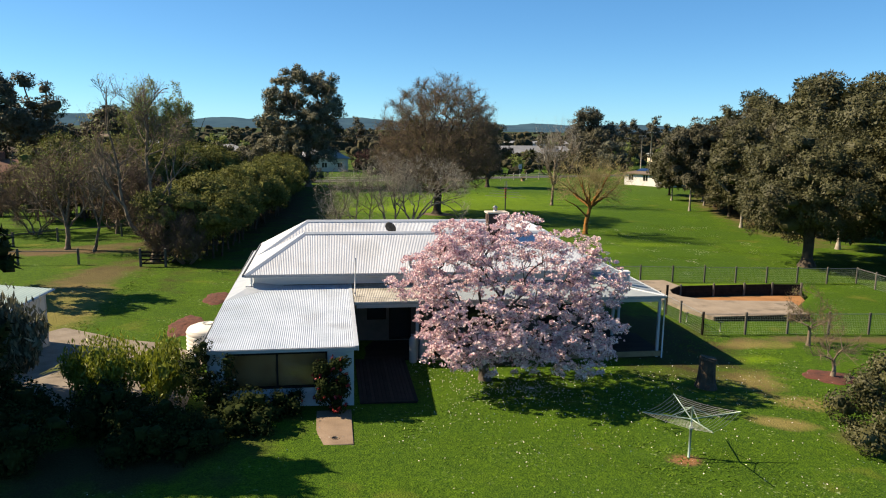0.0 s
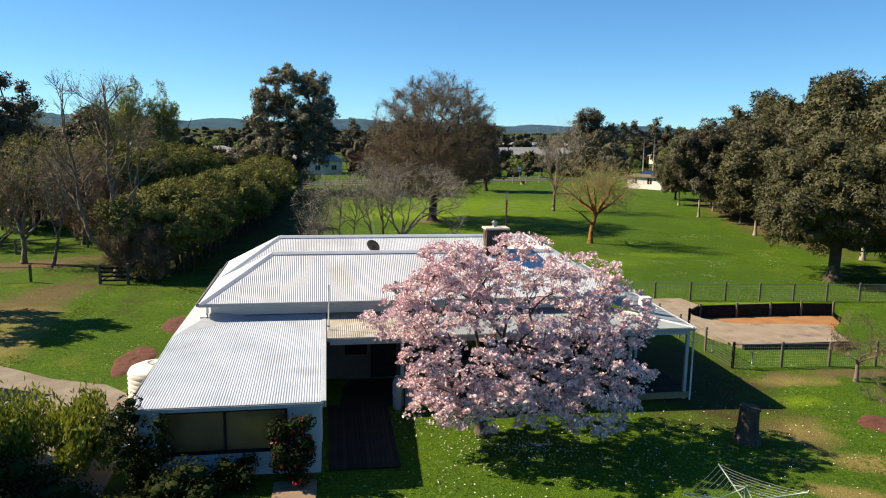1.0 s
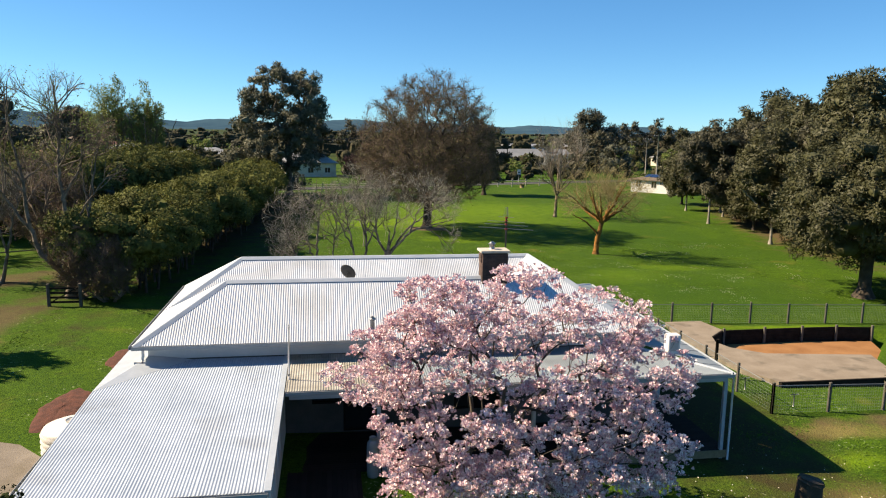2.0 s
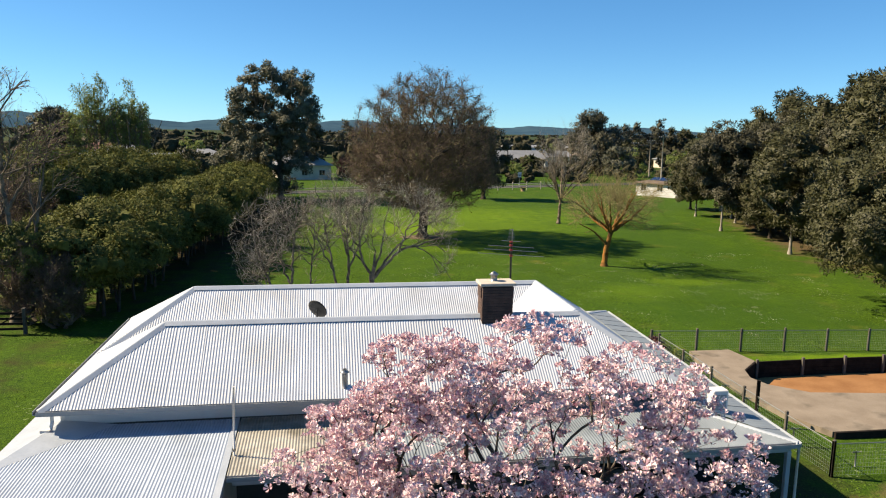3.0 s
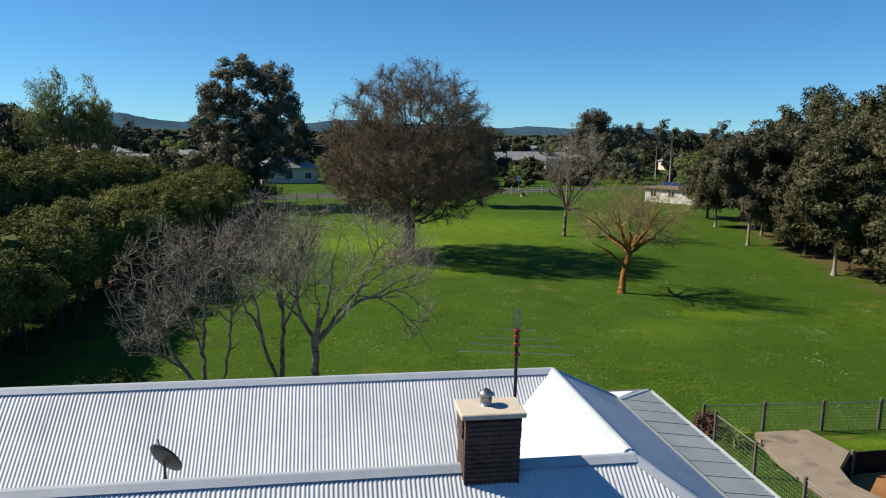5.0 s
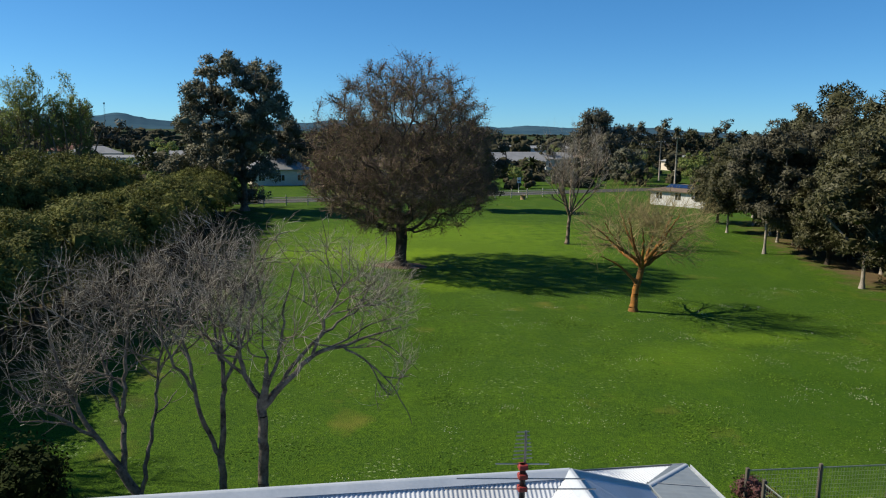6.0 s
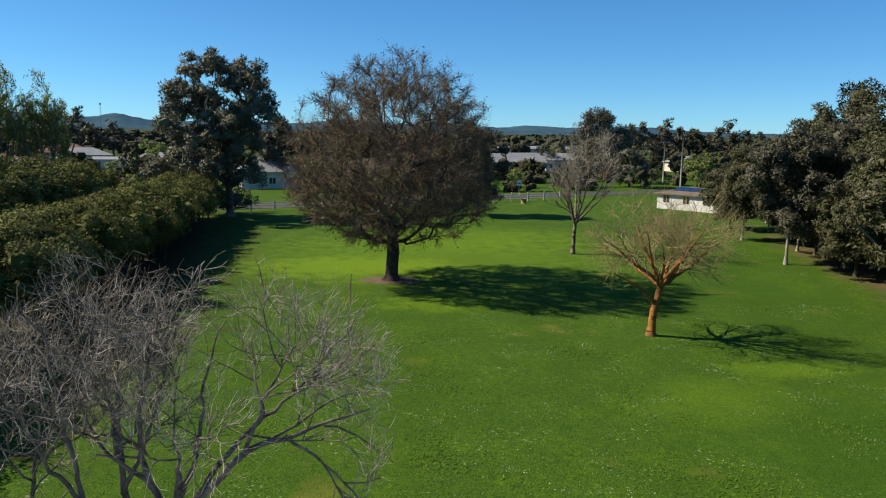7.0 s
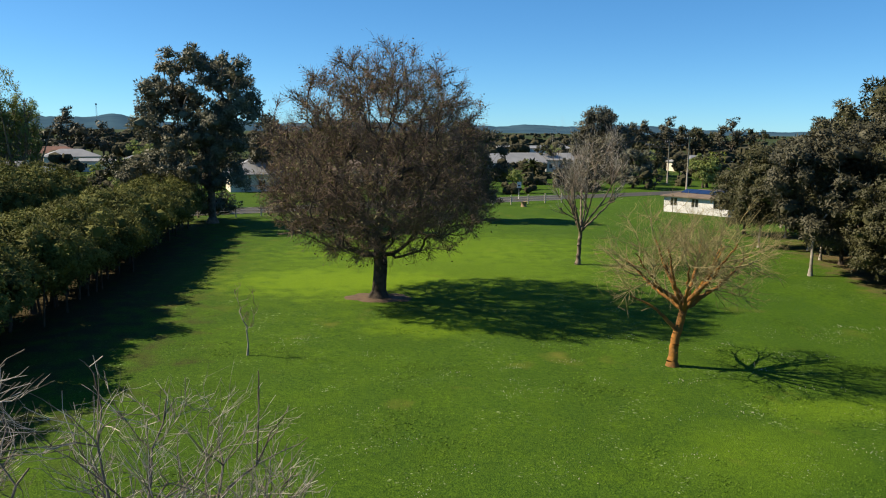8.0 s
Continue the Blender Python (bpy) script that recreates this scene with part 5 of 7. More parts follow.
FX, FY0, FY1 = 21.71, 38.95, 52.25
fence_run("yard_fence", [(FX + 2.45 * k, FY0) for k in range(9)], "grey timber posts with green wire mesh along the garden", group="yard fences")
fence_run("yard_fence", [(FX, FY0 + 2.45 * k + (0.2 if k > 1 else 0)) for k in range(6)], "grey timber posts with green wire mesh beside the house", group="yard fences")
tall = thing("gate_post", FX + 0.02, 43.2, float(gz(FX, 43.2)), "taller dark round post in the side fence", "post")
bar("shaft", (0, 0, -0.2), (0, 0, 1.75), 0.07, M_DARKTIMBER, tall, sides=10)
for k, (px, py) in enumerate(((22.15, 46.1), (22.2, 44.6), (22.2, 41.6), (23.1, 39.6))):
    stub = thing("pipe_stub", px, py, float(gz(px, py)), "short grey standpipe beside the fence", "pipe", "pipe stubs")
    bar("riser", (0, 0, -0.1), (0, 0, 0.55), 0.03, M_GALV, stub)
    bar("crosspiece", (-0.16, 0, 0.5), (0.2, 0.02, 0.5), 0.024, M_GALV, stub)
fence_run("yard_fence", [(FX + 2.45 * k, FY1) for k in range(9)] + [(41.2, 50.2), (41.0, 47.8), (41.0, 45.4), (41.0, 43.0), (41.0, 40.6)], "grey timber posts with green wire mesh along the paddock", group="yard fences")


def yard():
    z = -0.02
    extrude_z("yard_slab", [(23.6, 51.9), (23.05, 49.6), (22.95, 46.5), (23.3, 43.6), (24.0, 41.9), (29.9, 41.8), (31.0, 45.0), (25.91, 45.76), (25.29, 46.32), (24.65, 46.9), (24.4, 47.82), (24.75, 48.86), (26.0, 50.0), (25.75, 51.9)], -1.25, z, M_CONCRETE)
    tagged(bpy.data.objects["yard_slab"], "worn buff concrete slab and path", "paving", kind="structure")
    box("sleeper_edge", 24.0, 29.95, 41.72, 41.82, -0.55, z + 0.03, M_DARKTIMBER, label="dark timber edging along the slab", bevel=0.01)
    tagged(bpy.data.objects["sleeper_edge"], category="edging")
    # sand pit with a retaining wall of dark sleepers
    out = [(25.88, 45.73), (31.0, 44.95), (33.5, 46.5), (34.9, 49.6), (31, 49.98), (26.3, 49.85), (25.2, 49.35), (24.6, 48.7), (24.36, 47.82), (24.6, 46.86), (25.25, 46.28)]
    tagged(extrude_z("sand_pit", out, -1.3, -0.82, M_SAND), "orange sand floor of a pit", "sand pit", kind="structure")
    w = thing("retaining_wall", 29, 49.1, 0, "dark timber sleeper retaining wall round a sand pit", "retaining wall")
    line = [(24.5, 48.15), (24.78, 48.8), (26.02, 49.9), (28.5, 49.97), (30.8, 50.0), (32.9, 49.97), (34.9, 49.65)]
    for (xa, ya), (xb, yb) in zip(line, line[1:]):
        for k in range(5):
            zz = -1.03 + k * 0.2
            dx, dy = xb - xa, yb - ya
            L = math.hypot(dx, dy)
            nx, ny = -dy / L * 0.07, dx / L * 0.07
            v = [(xa, ya, zz), (xb, yb, zz), (xb + nx, yb + ny, zz), (xa + nx, ya + ny, zz)]
            v += [(p[0], p[1], zz + 0.19) for p in v]
            mesh("sleeper", v, [(3, 2, 1, 0), (4, 5, 6, 7), (0, 1, 5, 4), (1, 2, 6, 5), (2, 3, 7, 6), (3, 0, 4, 7)], M_DARKTIMBER, w)
    for x, y in line[2:]:
        box("post", x - 0.06, x + 0.06, y - 0.12, y, -1.0, 0.1, M_POST, w, bevel=0.01)
    settle(w)
    # grass bank behind the wall
    n = 40
    t = np.linspace(0, 1, n)
    cx = np.interp(t, np.linspace(0, 1, 7), [p[0] for p in line])
    cy = np.interp(t, np.linspace(0, 1, 7), [p[1] for p in line])
    rows = [(0.07, 0.1), (0.5, 0.1), (1.2, 0.02), (2.4, -0.2)]
    v = np.concatenate([np.column_stack([cx - np.clip(25.5 - cx, 0, 1) * o, cy + o, gz(cx, cy) * 0.6 + h]) for o, h in rows])
    f = np.array([(r * n + i, r * n + i + 1, (r + 1) * n + i + 1, (r + 1) * n + i) for r in range(3) for i in range(n - 1)])
    tagged(mesh("grass_bank", v, f, M_GRASS, smooth=True), "low grass bank behind the sleepers", "bank", kind="structure")


yard()


# ---------------------------------------------------------------- front garden
def magnolia():
    rng = np.random.default_rng(21)
    x, y = 8.65, 32.6
    # places of the flower clusters: the outer shell of a broad lobed dome, with windows in it
    ph = rng.uniform(0, 6.28, 8)
    B = []
    lobes = [((-3.0, -0.3, 4.3), (1.05, 1.6, 0.9)), ((-0.4, -0.2, 5.6), (1.1, 1.7, 0.9)), ((1.3, 0.2, 5.85), (1.2, 1.6, 0.95)), ((3.5, 0.0, 5.2), (1.2, 1.7, 1.0)), ((4.4, -0.5, 4.1), (1.1, 1.6, 1.2)), ((4.1, -0.8, 2.4), (1.4, 1.7, 1.3)), ((-2.3, -0.7, 2.9), (1.3, 1.7, 0.9)), ((0.7, -1.8, 3.8), (1.5, 1.4, 1.0)), ((-1.7, -0.8, 4.9), (1.2, 1.6, 0.9)), ((-1.2, -0.2, 5.75), (1.2, 1.5, 0.85)), ((2.4, -1.6, 3.2), (1.3, 1.4, 0.9)), ((3.2, -1.6, 1.3), (1.5, 1.3, 0.9)), ((-1.4, -1.7, 1.7), (1.3, 1.2, 0.7)), ((1.0, -1.9, 2.0), (1.4, 1.1, 0.8))]
    while len(B) < 820:
        c, sz = lobes[rng.integers(0, len(lobes))]
        d = rng.normal(0, 1, 3)
        d /= np.linalg.norm(d)
        p = np.array(c) + d * np.array(sz) * rng.uniform(0.4, 1) ** 0.3
        if p[2] > 0.6 and p[1] < 2.1 and not (p[0] < -2.9 and p[2] < 3.5):
            B.append(p)
    while len(B) < 1250:
        d = rng.normal(0, 1, 3)
        d /= np.linalg.norm(d)
        a, e = math.atan2(d[1], d[0]), d[2]
        wob = 1 + 0.07 * math.sin(3 * a + 2.5 * e + ph[0]) + 0.06 * math.sin(5 * a - 4 * e + ph[1]) + 0.05 * math.sin(8 * a + 7 * e + ph[2])
        gap = math.sin(4 * a + 3 * e + ph[3]) + math.sin(7 * a - 6 * e + ph[4]) + 0.8 * math.sin(11 * a + 9 * e + ph[5])
        if gap > 0.9 and rng.uniform() < 0.85:
            continue
        s = 0.95 * wob * rng.uniform(0.3, 1) ** 0.4
        p = np.array([0.75, -0.75, 3.0]) + d * s * np.array([4.5 + (0.5 if e < 0.1 and d[0] > 0 else 0.0), 3.3, 3.65 if e > 0 else 2.5])
        if p[2] > 0.5 and not (p[0] < -2.3 and p[2] < 3.7) and p[1] < 2.1:
            B.append(p)
    B = np.array(B)
    T = B
    tree = thing("magnolia_tree", x, y, float(gz(x, y)), "spreading leafless magnolia in full pink-white blossom on the lawn", "tree")
    P, par, r = grow(rng, T, [(0, 0, -0.2), (-0.05, 0.05, 0.5), (-0.2, 0.1, 1.1)], step=0.28, r_tip=0.006, rise=0.3, wander=0.16)
    r = taper(r, 0.2, 0.006)
    v, f = branch_mesh(P, par, r, 1.0, 0.006, flare=0.4)
    mesh("trunk", v, f, M_MAGBARK, tree, smooth=True)
    n = 26000
    k = rng.integers(0, len(B), n)
    d = rng.normal(0, 1, (n, 3))
    d /= np.linalg.norm(d, axis=1, keepdims=True)
    d[:, 2] = np.where(d[:, 2] < -0.25, -d[:, 2], d[:, 2])
    c = B[k] + d * (rng.uniform(0.11, 0.33, len(B))[k] * rng.uniform(0.2, 1, n) ** 0.5)[:, None] * np.array([1, 1, 0.85])
    # each bloom: five petals round an upturned cup
    petals = 5
    axis = rng.normal(0, 0.45, (n, 3)) + np.array([0, 0, 1.0]) + (c - B[k]) * 1.2
    axis /= np.linalg.norm(axis, axis=1, keepdims=True)
    u = np.cross(axis, rng.normal(0, 1, (n, 3)))
    u /= np.linalg.norm(u, axis=1, keepdims=True)
    w = np.cross(axis, u)
    size = rng.uniform(0.04, 0.072, (n, 1))
    gape = rng.uniform(0.25, 1.15, (n, 1))
    quads = []
    for q in range(petals):
        a = 2 * math.pi * q / petals + (0.25 if q % 2 else 0)
        o = u * math.cos(a) + w * math.sin(a)
        t = -u * math.sin(a) + w * math.cos(a)
        low = c + o * size * 0.12
        tip = c + o * size * (0.3 + 0.9 * gape) + axis * size * (1.45 - 0.5 * gape)
        quads.append(np.stack([low, tip + t * size * 0.46, tip - t * size * 0.46], axis=1))
    v = np.stack(quads, axis=1).reshape(-1, 3)
    mesh("blossom", v, np.arange(len(v)).reshape(-1, 3), M_PETAL, tree, "pale pink cupped flowers")
    tagged(bpy.data.objects["blossom"], kind="stuff")
    return tree


magnolia()


def fallen_petals():
    rng = np.random.default_rng(8)
    n = 1500
    a = rng.uniform(0, 2 * math.pi, n)
    d = np.abs(rng.normal(0, 4.2, n))
    px, py = 10.3 + d * np.cos(a) * 1.25, 31.4 + d * np.sin(a) * 0.75
    px = np.concatenate([px, rng.uniform(4.5, 25, 800)])
    py = np.concatenate([py, rng.uniform(20, 34.5, 800)])
    ok = (py < 36.0) & ~((px < 5.8) & (py > 29.9))
    px, py = px[ok], py[ok]
    c = np.column_stack([px, py, gz(px, py) + 0.045])
    v, f = leaves(rng, c, 0.05, 0.036, up=rng.normal(0, 1, (len(c), 3)) * (1, 1, 0.15), fold=0.3, spread=0.1)
    tagged(mesh("fallen_petals", v, f, M_FALLEN), "scattered fallen magnolia petals on the grass", "petals", kind="stuff")
    # small white clover heads in patches of the paddock
    m = 3000
    k = rng.integers(0, 90, m)
    cx, cy = rng.uniform(9, 46, 90), rng.uniform(54.5, 82, 90)
    px, py = cx[k] + rng.normal(0, 1.0, m) * rng.uniform(0.15, 0.9, 90)[k], cy[k] + rng.normal(0, 1.0, m) * rng.uniform(0.15, 0.6, 90)[k]
    c = np.column_stack([px, py, gz(px, py) + 0.06])
    v, f = leaves(rng, c, 0.03, 0.03, fold=0.3)
    tagged(mesh("clover_flowers", v, f, M_FALLEN), "white clover flowers in the lawn", "flowers", kind="stuff")



def grass_tufts():
    """Longer blades standing out of the mown lawn, thicker in some places than in others."""
    rng = np.random.default_rng(21)
    X, Y = [], []
    for x0, x1, y0, y1, n in ((2, 46, 48.5, 84, 120000), (4.5, 26, 19, 36, 36000), (-10, -5.4, 40, 58, 9000), (17, 24, 36, 50, 6000)):
        x, y = rng.uniform(x0, x1, n), rng.uniform(y0, y1, n)
        p = np.sin(0.9 * x + 1.7 * np.sin(0.6 * y)) * np.sin(0.8 * y + 1.3 * np.sin(0.7 * x)) + 0.6 * np.sin(2.3 * x + 1.1 * y) * np.sin(1.9 * y - 0.8 * x)
        keep = rng.uniform(0, 1, n) < 0.35 + 0.45 * p
        keep &= ~((x > 22) & (y < 52) & (y > 40.5)) & ~((x < 6) & (y > 29) & (y < 37))
        X.append(x[keep]), Y.append(y[keep])
    x, y = np.concatenate(X), np.concatenate(Y)
    n = len(x)
    c = np.column_stack([x, y, gz(x, y) - 0.02])
    a = rng.uniform(0, 2 * math.pi, n)
    w = rng.uniform(0.018, 0.05, n)[:, None] * np.column_stack([np.cos(a), np.sin(a), np.zeros(n)])
    tip = np.column_stack([-np.sin(a), np.cos(a), np.zeros(n)]) * rng.uniform(0.07, 0.14, n)[:, None] + np.array([0, 0, 1]) * rng.uniform(0.035, 0.06, n)[:, None]
    v = np.stack([c - w, c + w, c + tip], axis=1).reshape(-1, 3)
    tagged(mesh("grass_tufts", v, np.arange(3 * n).reshape(-1, 3), M_BLADE), "longer green blades in the mown lawn", "grass", kind="stuff")


fallen_petals()
grass_tufts()


def clothes_hoist():
    x, y = 13.75, 25.1
    h = thing("clothes_hoist", x, y, float(gz(x, y)), "pale green rotary clothes hoist with sagging lines", "clothes line", rz=-6)
    bar("pole", (0, 0, -0.1), (0, 0, 1.02), 0.04, M_HOIST, h, sides=10)
    bar("inner_pole", (0, 0, 1.0), (0, 0, 1.72), 0.03, M_HOIST, h, sides=10)
    bm = bmesh.new()
    add_box(bm, -0.06, 0.06, -0.06, 0.06, 0.92, 1.05, 0.015)
    part("gear_box", bm, M_HOIST, h)
    bar("crank", (0.06, 0, 1.0), (0.28, 0.05, 0.9), 0.01, M_HOIST, h)
    arm, tip_z, hub_z = 1.6, 1.52, 1.28
    tips = [Vector((math.cos(k * math.pi / 2) * arm, math.sin(k * math.pi / 2) * arm, tip_z)) for k in range(4)]
    for t in tips:
        bar("arm", (0, 0, hub_z), t, 0.02, M_HOIST, h)
        bar("strut", (0, 0, 1.68), (t.x * 0.42, t.y * 0.42, hub_z + (tip_z - hub_z) * 0.42), 0.013, M_HOIST, h)
    for ring in range(7):
        s = 0.34 + ring * 0.108
        a, b = [], []
        for k in range(4):
            p, q = tips[k] * 1.0, tips[(k + 1) % 4]
            p = Vector((p.x * s, p.y * s, hub_z + (tip_z - hub_z) * s))
            q = Vector((q.x * s, q.y * s, hub_z + (tip_z - hub_z) * s))
            prev = p
            for i in range(1, 7):
                u = i / 6
                c = p.lerp(q, u) - Vector((0, 0, 0.09 * s * 4 * u * (1 - u)))
                a.append(prev), b.append(c)
                prev = c
        r = np.full(len(a), 0.006)
        v, f = tubes(np.array([tuple(p) for p in a]), np.array([tuple(p) for p in b]), r, r, 4)
        mesh("line", v, f, M_PALEWIRE, h)


clothes_hoist()


def stump():
    x, y = 17.75, 31.3
    s = thing("tree_stump", x, y, float(gz(x, y)), "tall dark weathered tree stump with a flat top", "tree stump")
    rng = np.random.default_rng(2)
    n, rows = 18, 8
    v = []
    lump = rng.normal(0, 0.04, n)
    for k in range(rows):
        z = -0.1 + 1.35 * k / (rows - 1)
        for i in range(n):
            a = 2 * math.pi * i / n
            r = 0.36 * (1 + 0.35 * math.exp(-max(z, 0) / 0.2)) * (1 + lump[i] + 0.05 * math.sin(3 * a + z)) * (1 - 0.1 * z)
            v.append((r * math.cos(a), r * math.sin(a), z + rng.normal(0, 0.01)))
    f = [(k * n + i, k * n + (i + 1) % n, (k + 1) * n + (i + 1) % n, (k + 1) * n + i) for k in range(rows - 1) for i in range(n)]
    f.append(tuple((rows - 1) * n + i for i in range(n)))
    mesh("bole", v, f, M_BARK, s)
    bar("cut_top", (0, 0, 1.2), (0.02, 0, 1.29), 0.36, M_BARK, s, sides=14, r2=0.33)


stump()

box("path_slab", 1.85, 3.08, 26.7, 29.6, 0.1, 0.34, M_PATH, label="old concrete slab with a small drain hole", bevel=0.02)
tagged(bpy.data.objects["path_slab"], category="slab")
drain = thing("drain_cover", 2.5, 27.2, 0.34, "small dark drain opening in the slab", "drain")
bar("rim", (0, 0, -0.02), (0, 0, 0.012), 0.13, M_PATH, drain, sides=14)
bar("hole", (0, 0, 0.0), (0, 0, 0.018), 0.09, M_DARKMETAL, drain, sides=14)

shrub("camellia", 2.5, 29.55, 2.75, 0.78, 31, M_DARKLEAF, "glossy dark camellia bush dotted with red flowers beside the annexe", count=4200, leaf=0.11, flower_mat=M_REDFLOWER, flowers=46, ry=0.7, flower=0.12)
shrub("camellia", -1.75, 29.6, 3.0, 1.0, 32, M_DARKLEAF, "dark glossy camellia with pale buds in front of the annexe window", count=4200, leaf=0.11, flower_mat=M_FALLEN, flowers=40, flower=0.06)
shrub("lime_shrub", -3.5, 30.6, 2.5, 1.2, 33, M_LIME, "lime-green shrub with upright shoots", count=5200, leaf=0.14, upright=0.7)
shrub("lime_shrub", -5.9, 31.0, 2.5, 1.4, 34, M_LIME, "lime-green shrub with upright shoots", count=5200, leaf=0.14, upright=0.7)
shrub("dark_shrub", -4.6, 28.2, 1.7, 1.5, 35, M_DARKLEAF, "dense dark evergreen shrub in shade", count=4000, leaf=0.14)
shrub("dark_shrub", -7.6, 28.6, 2.0, 1.6, 36, M_DARKLEAF, "dense dark evergreen shrub in shade", count=4000, leaf=0.14)
shrub("dark_shrub", -1.9, 26.9, 1.6, 1.2, 37, M_DARKLEAF, "low dark evergreen shrub in shade", count=3000, leaf=0.12)
shrub("low_shrub", 0.6, 29.5, 0.8, 1.0, 38, M_DARKLEAF, "low dark shrub with a few red flowers below the window", count=2200, leaf=0.1, flower_mat=M_REDFLOWER, flowers=9)
shrub("silver_shrub", -9.3, 31.6, 3.9, 1.7, 39, M_SILVER, "tall grey-green feathery shrub", count=6000, leaf=0.24, upright=0.9)
shrub("dark_shrub", -10.4, 28.5, 3.6, 2.0, 40, M_DARKLEAF, "dense dark evergreen shrub in shade", count=4000, leaf=0.16)
leafy_tree("garden_tree", -13.4, 29.4, 12.0, 3.4, 43, M_DARKLEAF, M_BARK, "dense dark evergreen tree shading the garden", count=6000, leaf=0.3, low=0.05, dense=0.8)
leafy_tree("garden_tree", -18.8, 31.9, 12.5, 3.5, 57, M_DARKLEAF, M_BARK, "dense dark evergreen tree beside the shed", count=5000, leaf=0.3, low=0.15, dense=0.8)
leafy_tree("garden_tree", -10.0, 28.0, 10.0, 3.0, 56, M_DARKLEAF, M_BARK, "dense dark evergreen tree shading the garden", count=4000, leaf=0.3, low=0.05, dense=0.8)
leafy_tree("garden_tree", -20.2, 49.0, 12.0, 3.7, 50, M_DARKLEAF, M_BARK, "dark evergreen tree beyond the shed", count=5000, leaf=0.4, low=0.1)
leafy_tree("garden_tree", -14.6, 30.6, 9.6, 3.0, 49, M_SILVER, M_BARK, "tall grey-green evergreen tree beside the drive", count=6000, leaf=0.26, low=0.05, dense=0.8)
leafy_tree("garden_tree", -12.4, 27.6, 12.0, 3.8, 44, M_DARKLEAF, M_BARK, "dense dark evergreen tree shading the garden", count=6000, leaf=0.3, low=0.05, dense=0.8)
shrub("dark_shrub", -3.2, 26.6, 1.5, 1.5, 45, M_DARKLEAF, "low dark evergreen shrub in shade", count=2600, leaf=0.13)
shrub("dark_shrub", -6.4, 26.0, 1.9, 1.7, 46, M_DARKLEAF, "low dark evergreen shrub in shade", count=2600, leaf=0.13)
shrub("dark_shrub", -0.4, 28.0, 1.2, 1.2, 47, M_DARKLEAF, "low dark evergreen shrub in shade", count=2200, leaf=0.12)


def strap_plant(x, y, length, count, seed, label, z=None):
    rng = np.random.default_rng(seed)
    p = thing("strap_leaf_plant", x, y, float(gz(x, y)) if z is None else z, label, "plant", "strap plants")
    for k in range(count):
        a, L, rise = rng.uniform(0, 2 * math.pi), length * rng.uniform(0.7, 1.15), rng.uniform(0.5, 1.4)
        s = np.linspace(0, 1, 7)
        out, up = L * (0.75 * s ** 1.3) / (0.5 + 0.5 * rise), L * (rise * s - 0.75 * rise * s ** 2.4)
        half = 0.03 * np.sin(np.pi * (0.12 + 0.86 * s)) + 0.003
        c = np.column_stack([out * math.cos(a), out * math.sin(a), up])
        side = np.array([-math.sin(a), math.cos(a), 0])
        v = np.concatenate([c - side * half[:, None], c + np.array([0, 0, -0.012]), c + side * half[:, None]])
        f = [(i, i + 1, 7 + i + 1, 7 + i) for i in range(6)] + [(7 + i, 7 + i + 1, 14 + i + 1, 14 + i) for i in range(6)]
        mesh("strap", v, f, M_LIME, p, smooth=True)


strap_plant(-7.7, 33.9, 1.1, 26, 41, "clump of arching strap leaves beside the drive")
strap_plant(22.5, 51.5, 1.25, 40, 48, "pale green strap-leaved plant in the fence corner")
shrub("brown_bush", 22.0, 52.3, 0.9, 0.75, 49, M_PLUM, "low reddish-brown bush in the fence corner", count=1500, leaf=0.09)


def gas_bottle(x, y, z):
    g = thing("gas_bottle", x, y, z, "tall pale grey gas bottle on the deck", "gas bottle", "gas bottles")
    n = 18
    prof = [(0.15, 0), (0.17, 0.02), (0.17, 0.08), (0.185, 0.12), (0.185, 1.0), (0.165, 1.1), (0.1, 1.17), (0.0, 1.18)]
    v = [(r * math.cos(2 * math.pi * i / n), r * math.sin(2 * math.pi * i / n), h) for r, h in prof for i in range(n)]
    mesh("cylinder", v, [(k * n + i, k * n + (i + 1) % n, (k + 1) * n + (i + 1) % n, (k + 1) * n + i) for k in range(len(prof) - 1) for i in range(n)], M_TRIM, g, smooth=True)
    bar("collar", (0, 0, 1.12), (0, 0, 1.26), 0.11, M_TRIM, g, sides=14)
    bar("valve", (0, 0, 1.17), (0, 0, 1.24), 0.025, M_RENDER, g)


gas_bottle(5.95, 35.02, 0.2)
gas_bottle(6.4, 34.98, 0.2)
shrub("evergreen_bush", 20.6, 25.4, 3.3, 1.45, 42, M_GUM, "tall loose evergreen bush over bare soil", count=6500, leaf=0.13)

bare_tree("fruit_tree", 24.2, 32.2, 2.6, 1.35, 51, M_BROWNBARK, M_TWIG, "small bare fruit tree in a round mulched bed", "fruit trees", targets=60, shoots=420, trunk_r=0.075, shoot=0.35, fork=0.3, stems=1, shape=0.3)
bare_tree("fruit_tree", 26.4, 36.9, 2.9, 1.3, 52, M_BROWNBARK, M_TWIG, "small fruit tree with sparse new leaves in a soil bed", "fruit trees", targets=60, shoots=500, trunk_r=0.075, shoot=0.35, fork=0.3, leaf_mat=M_OLIVE, leaf_count=900, leaf=0.09)
patch("mulch_bed", 24.2, 32.2, 1.35, 1.0, M_MULCH, "round brown mulch bed", "garden bed", seed=7)


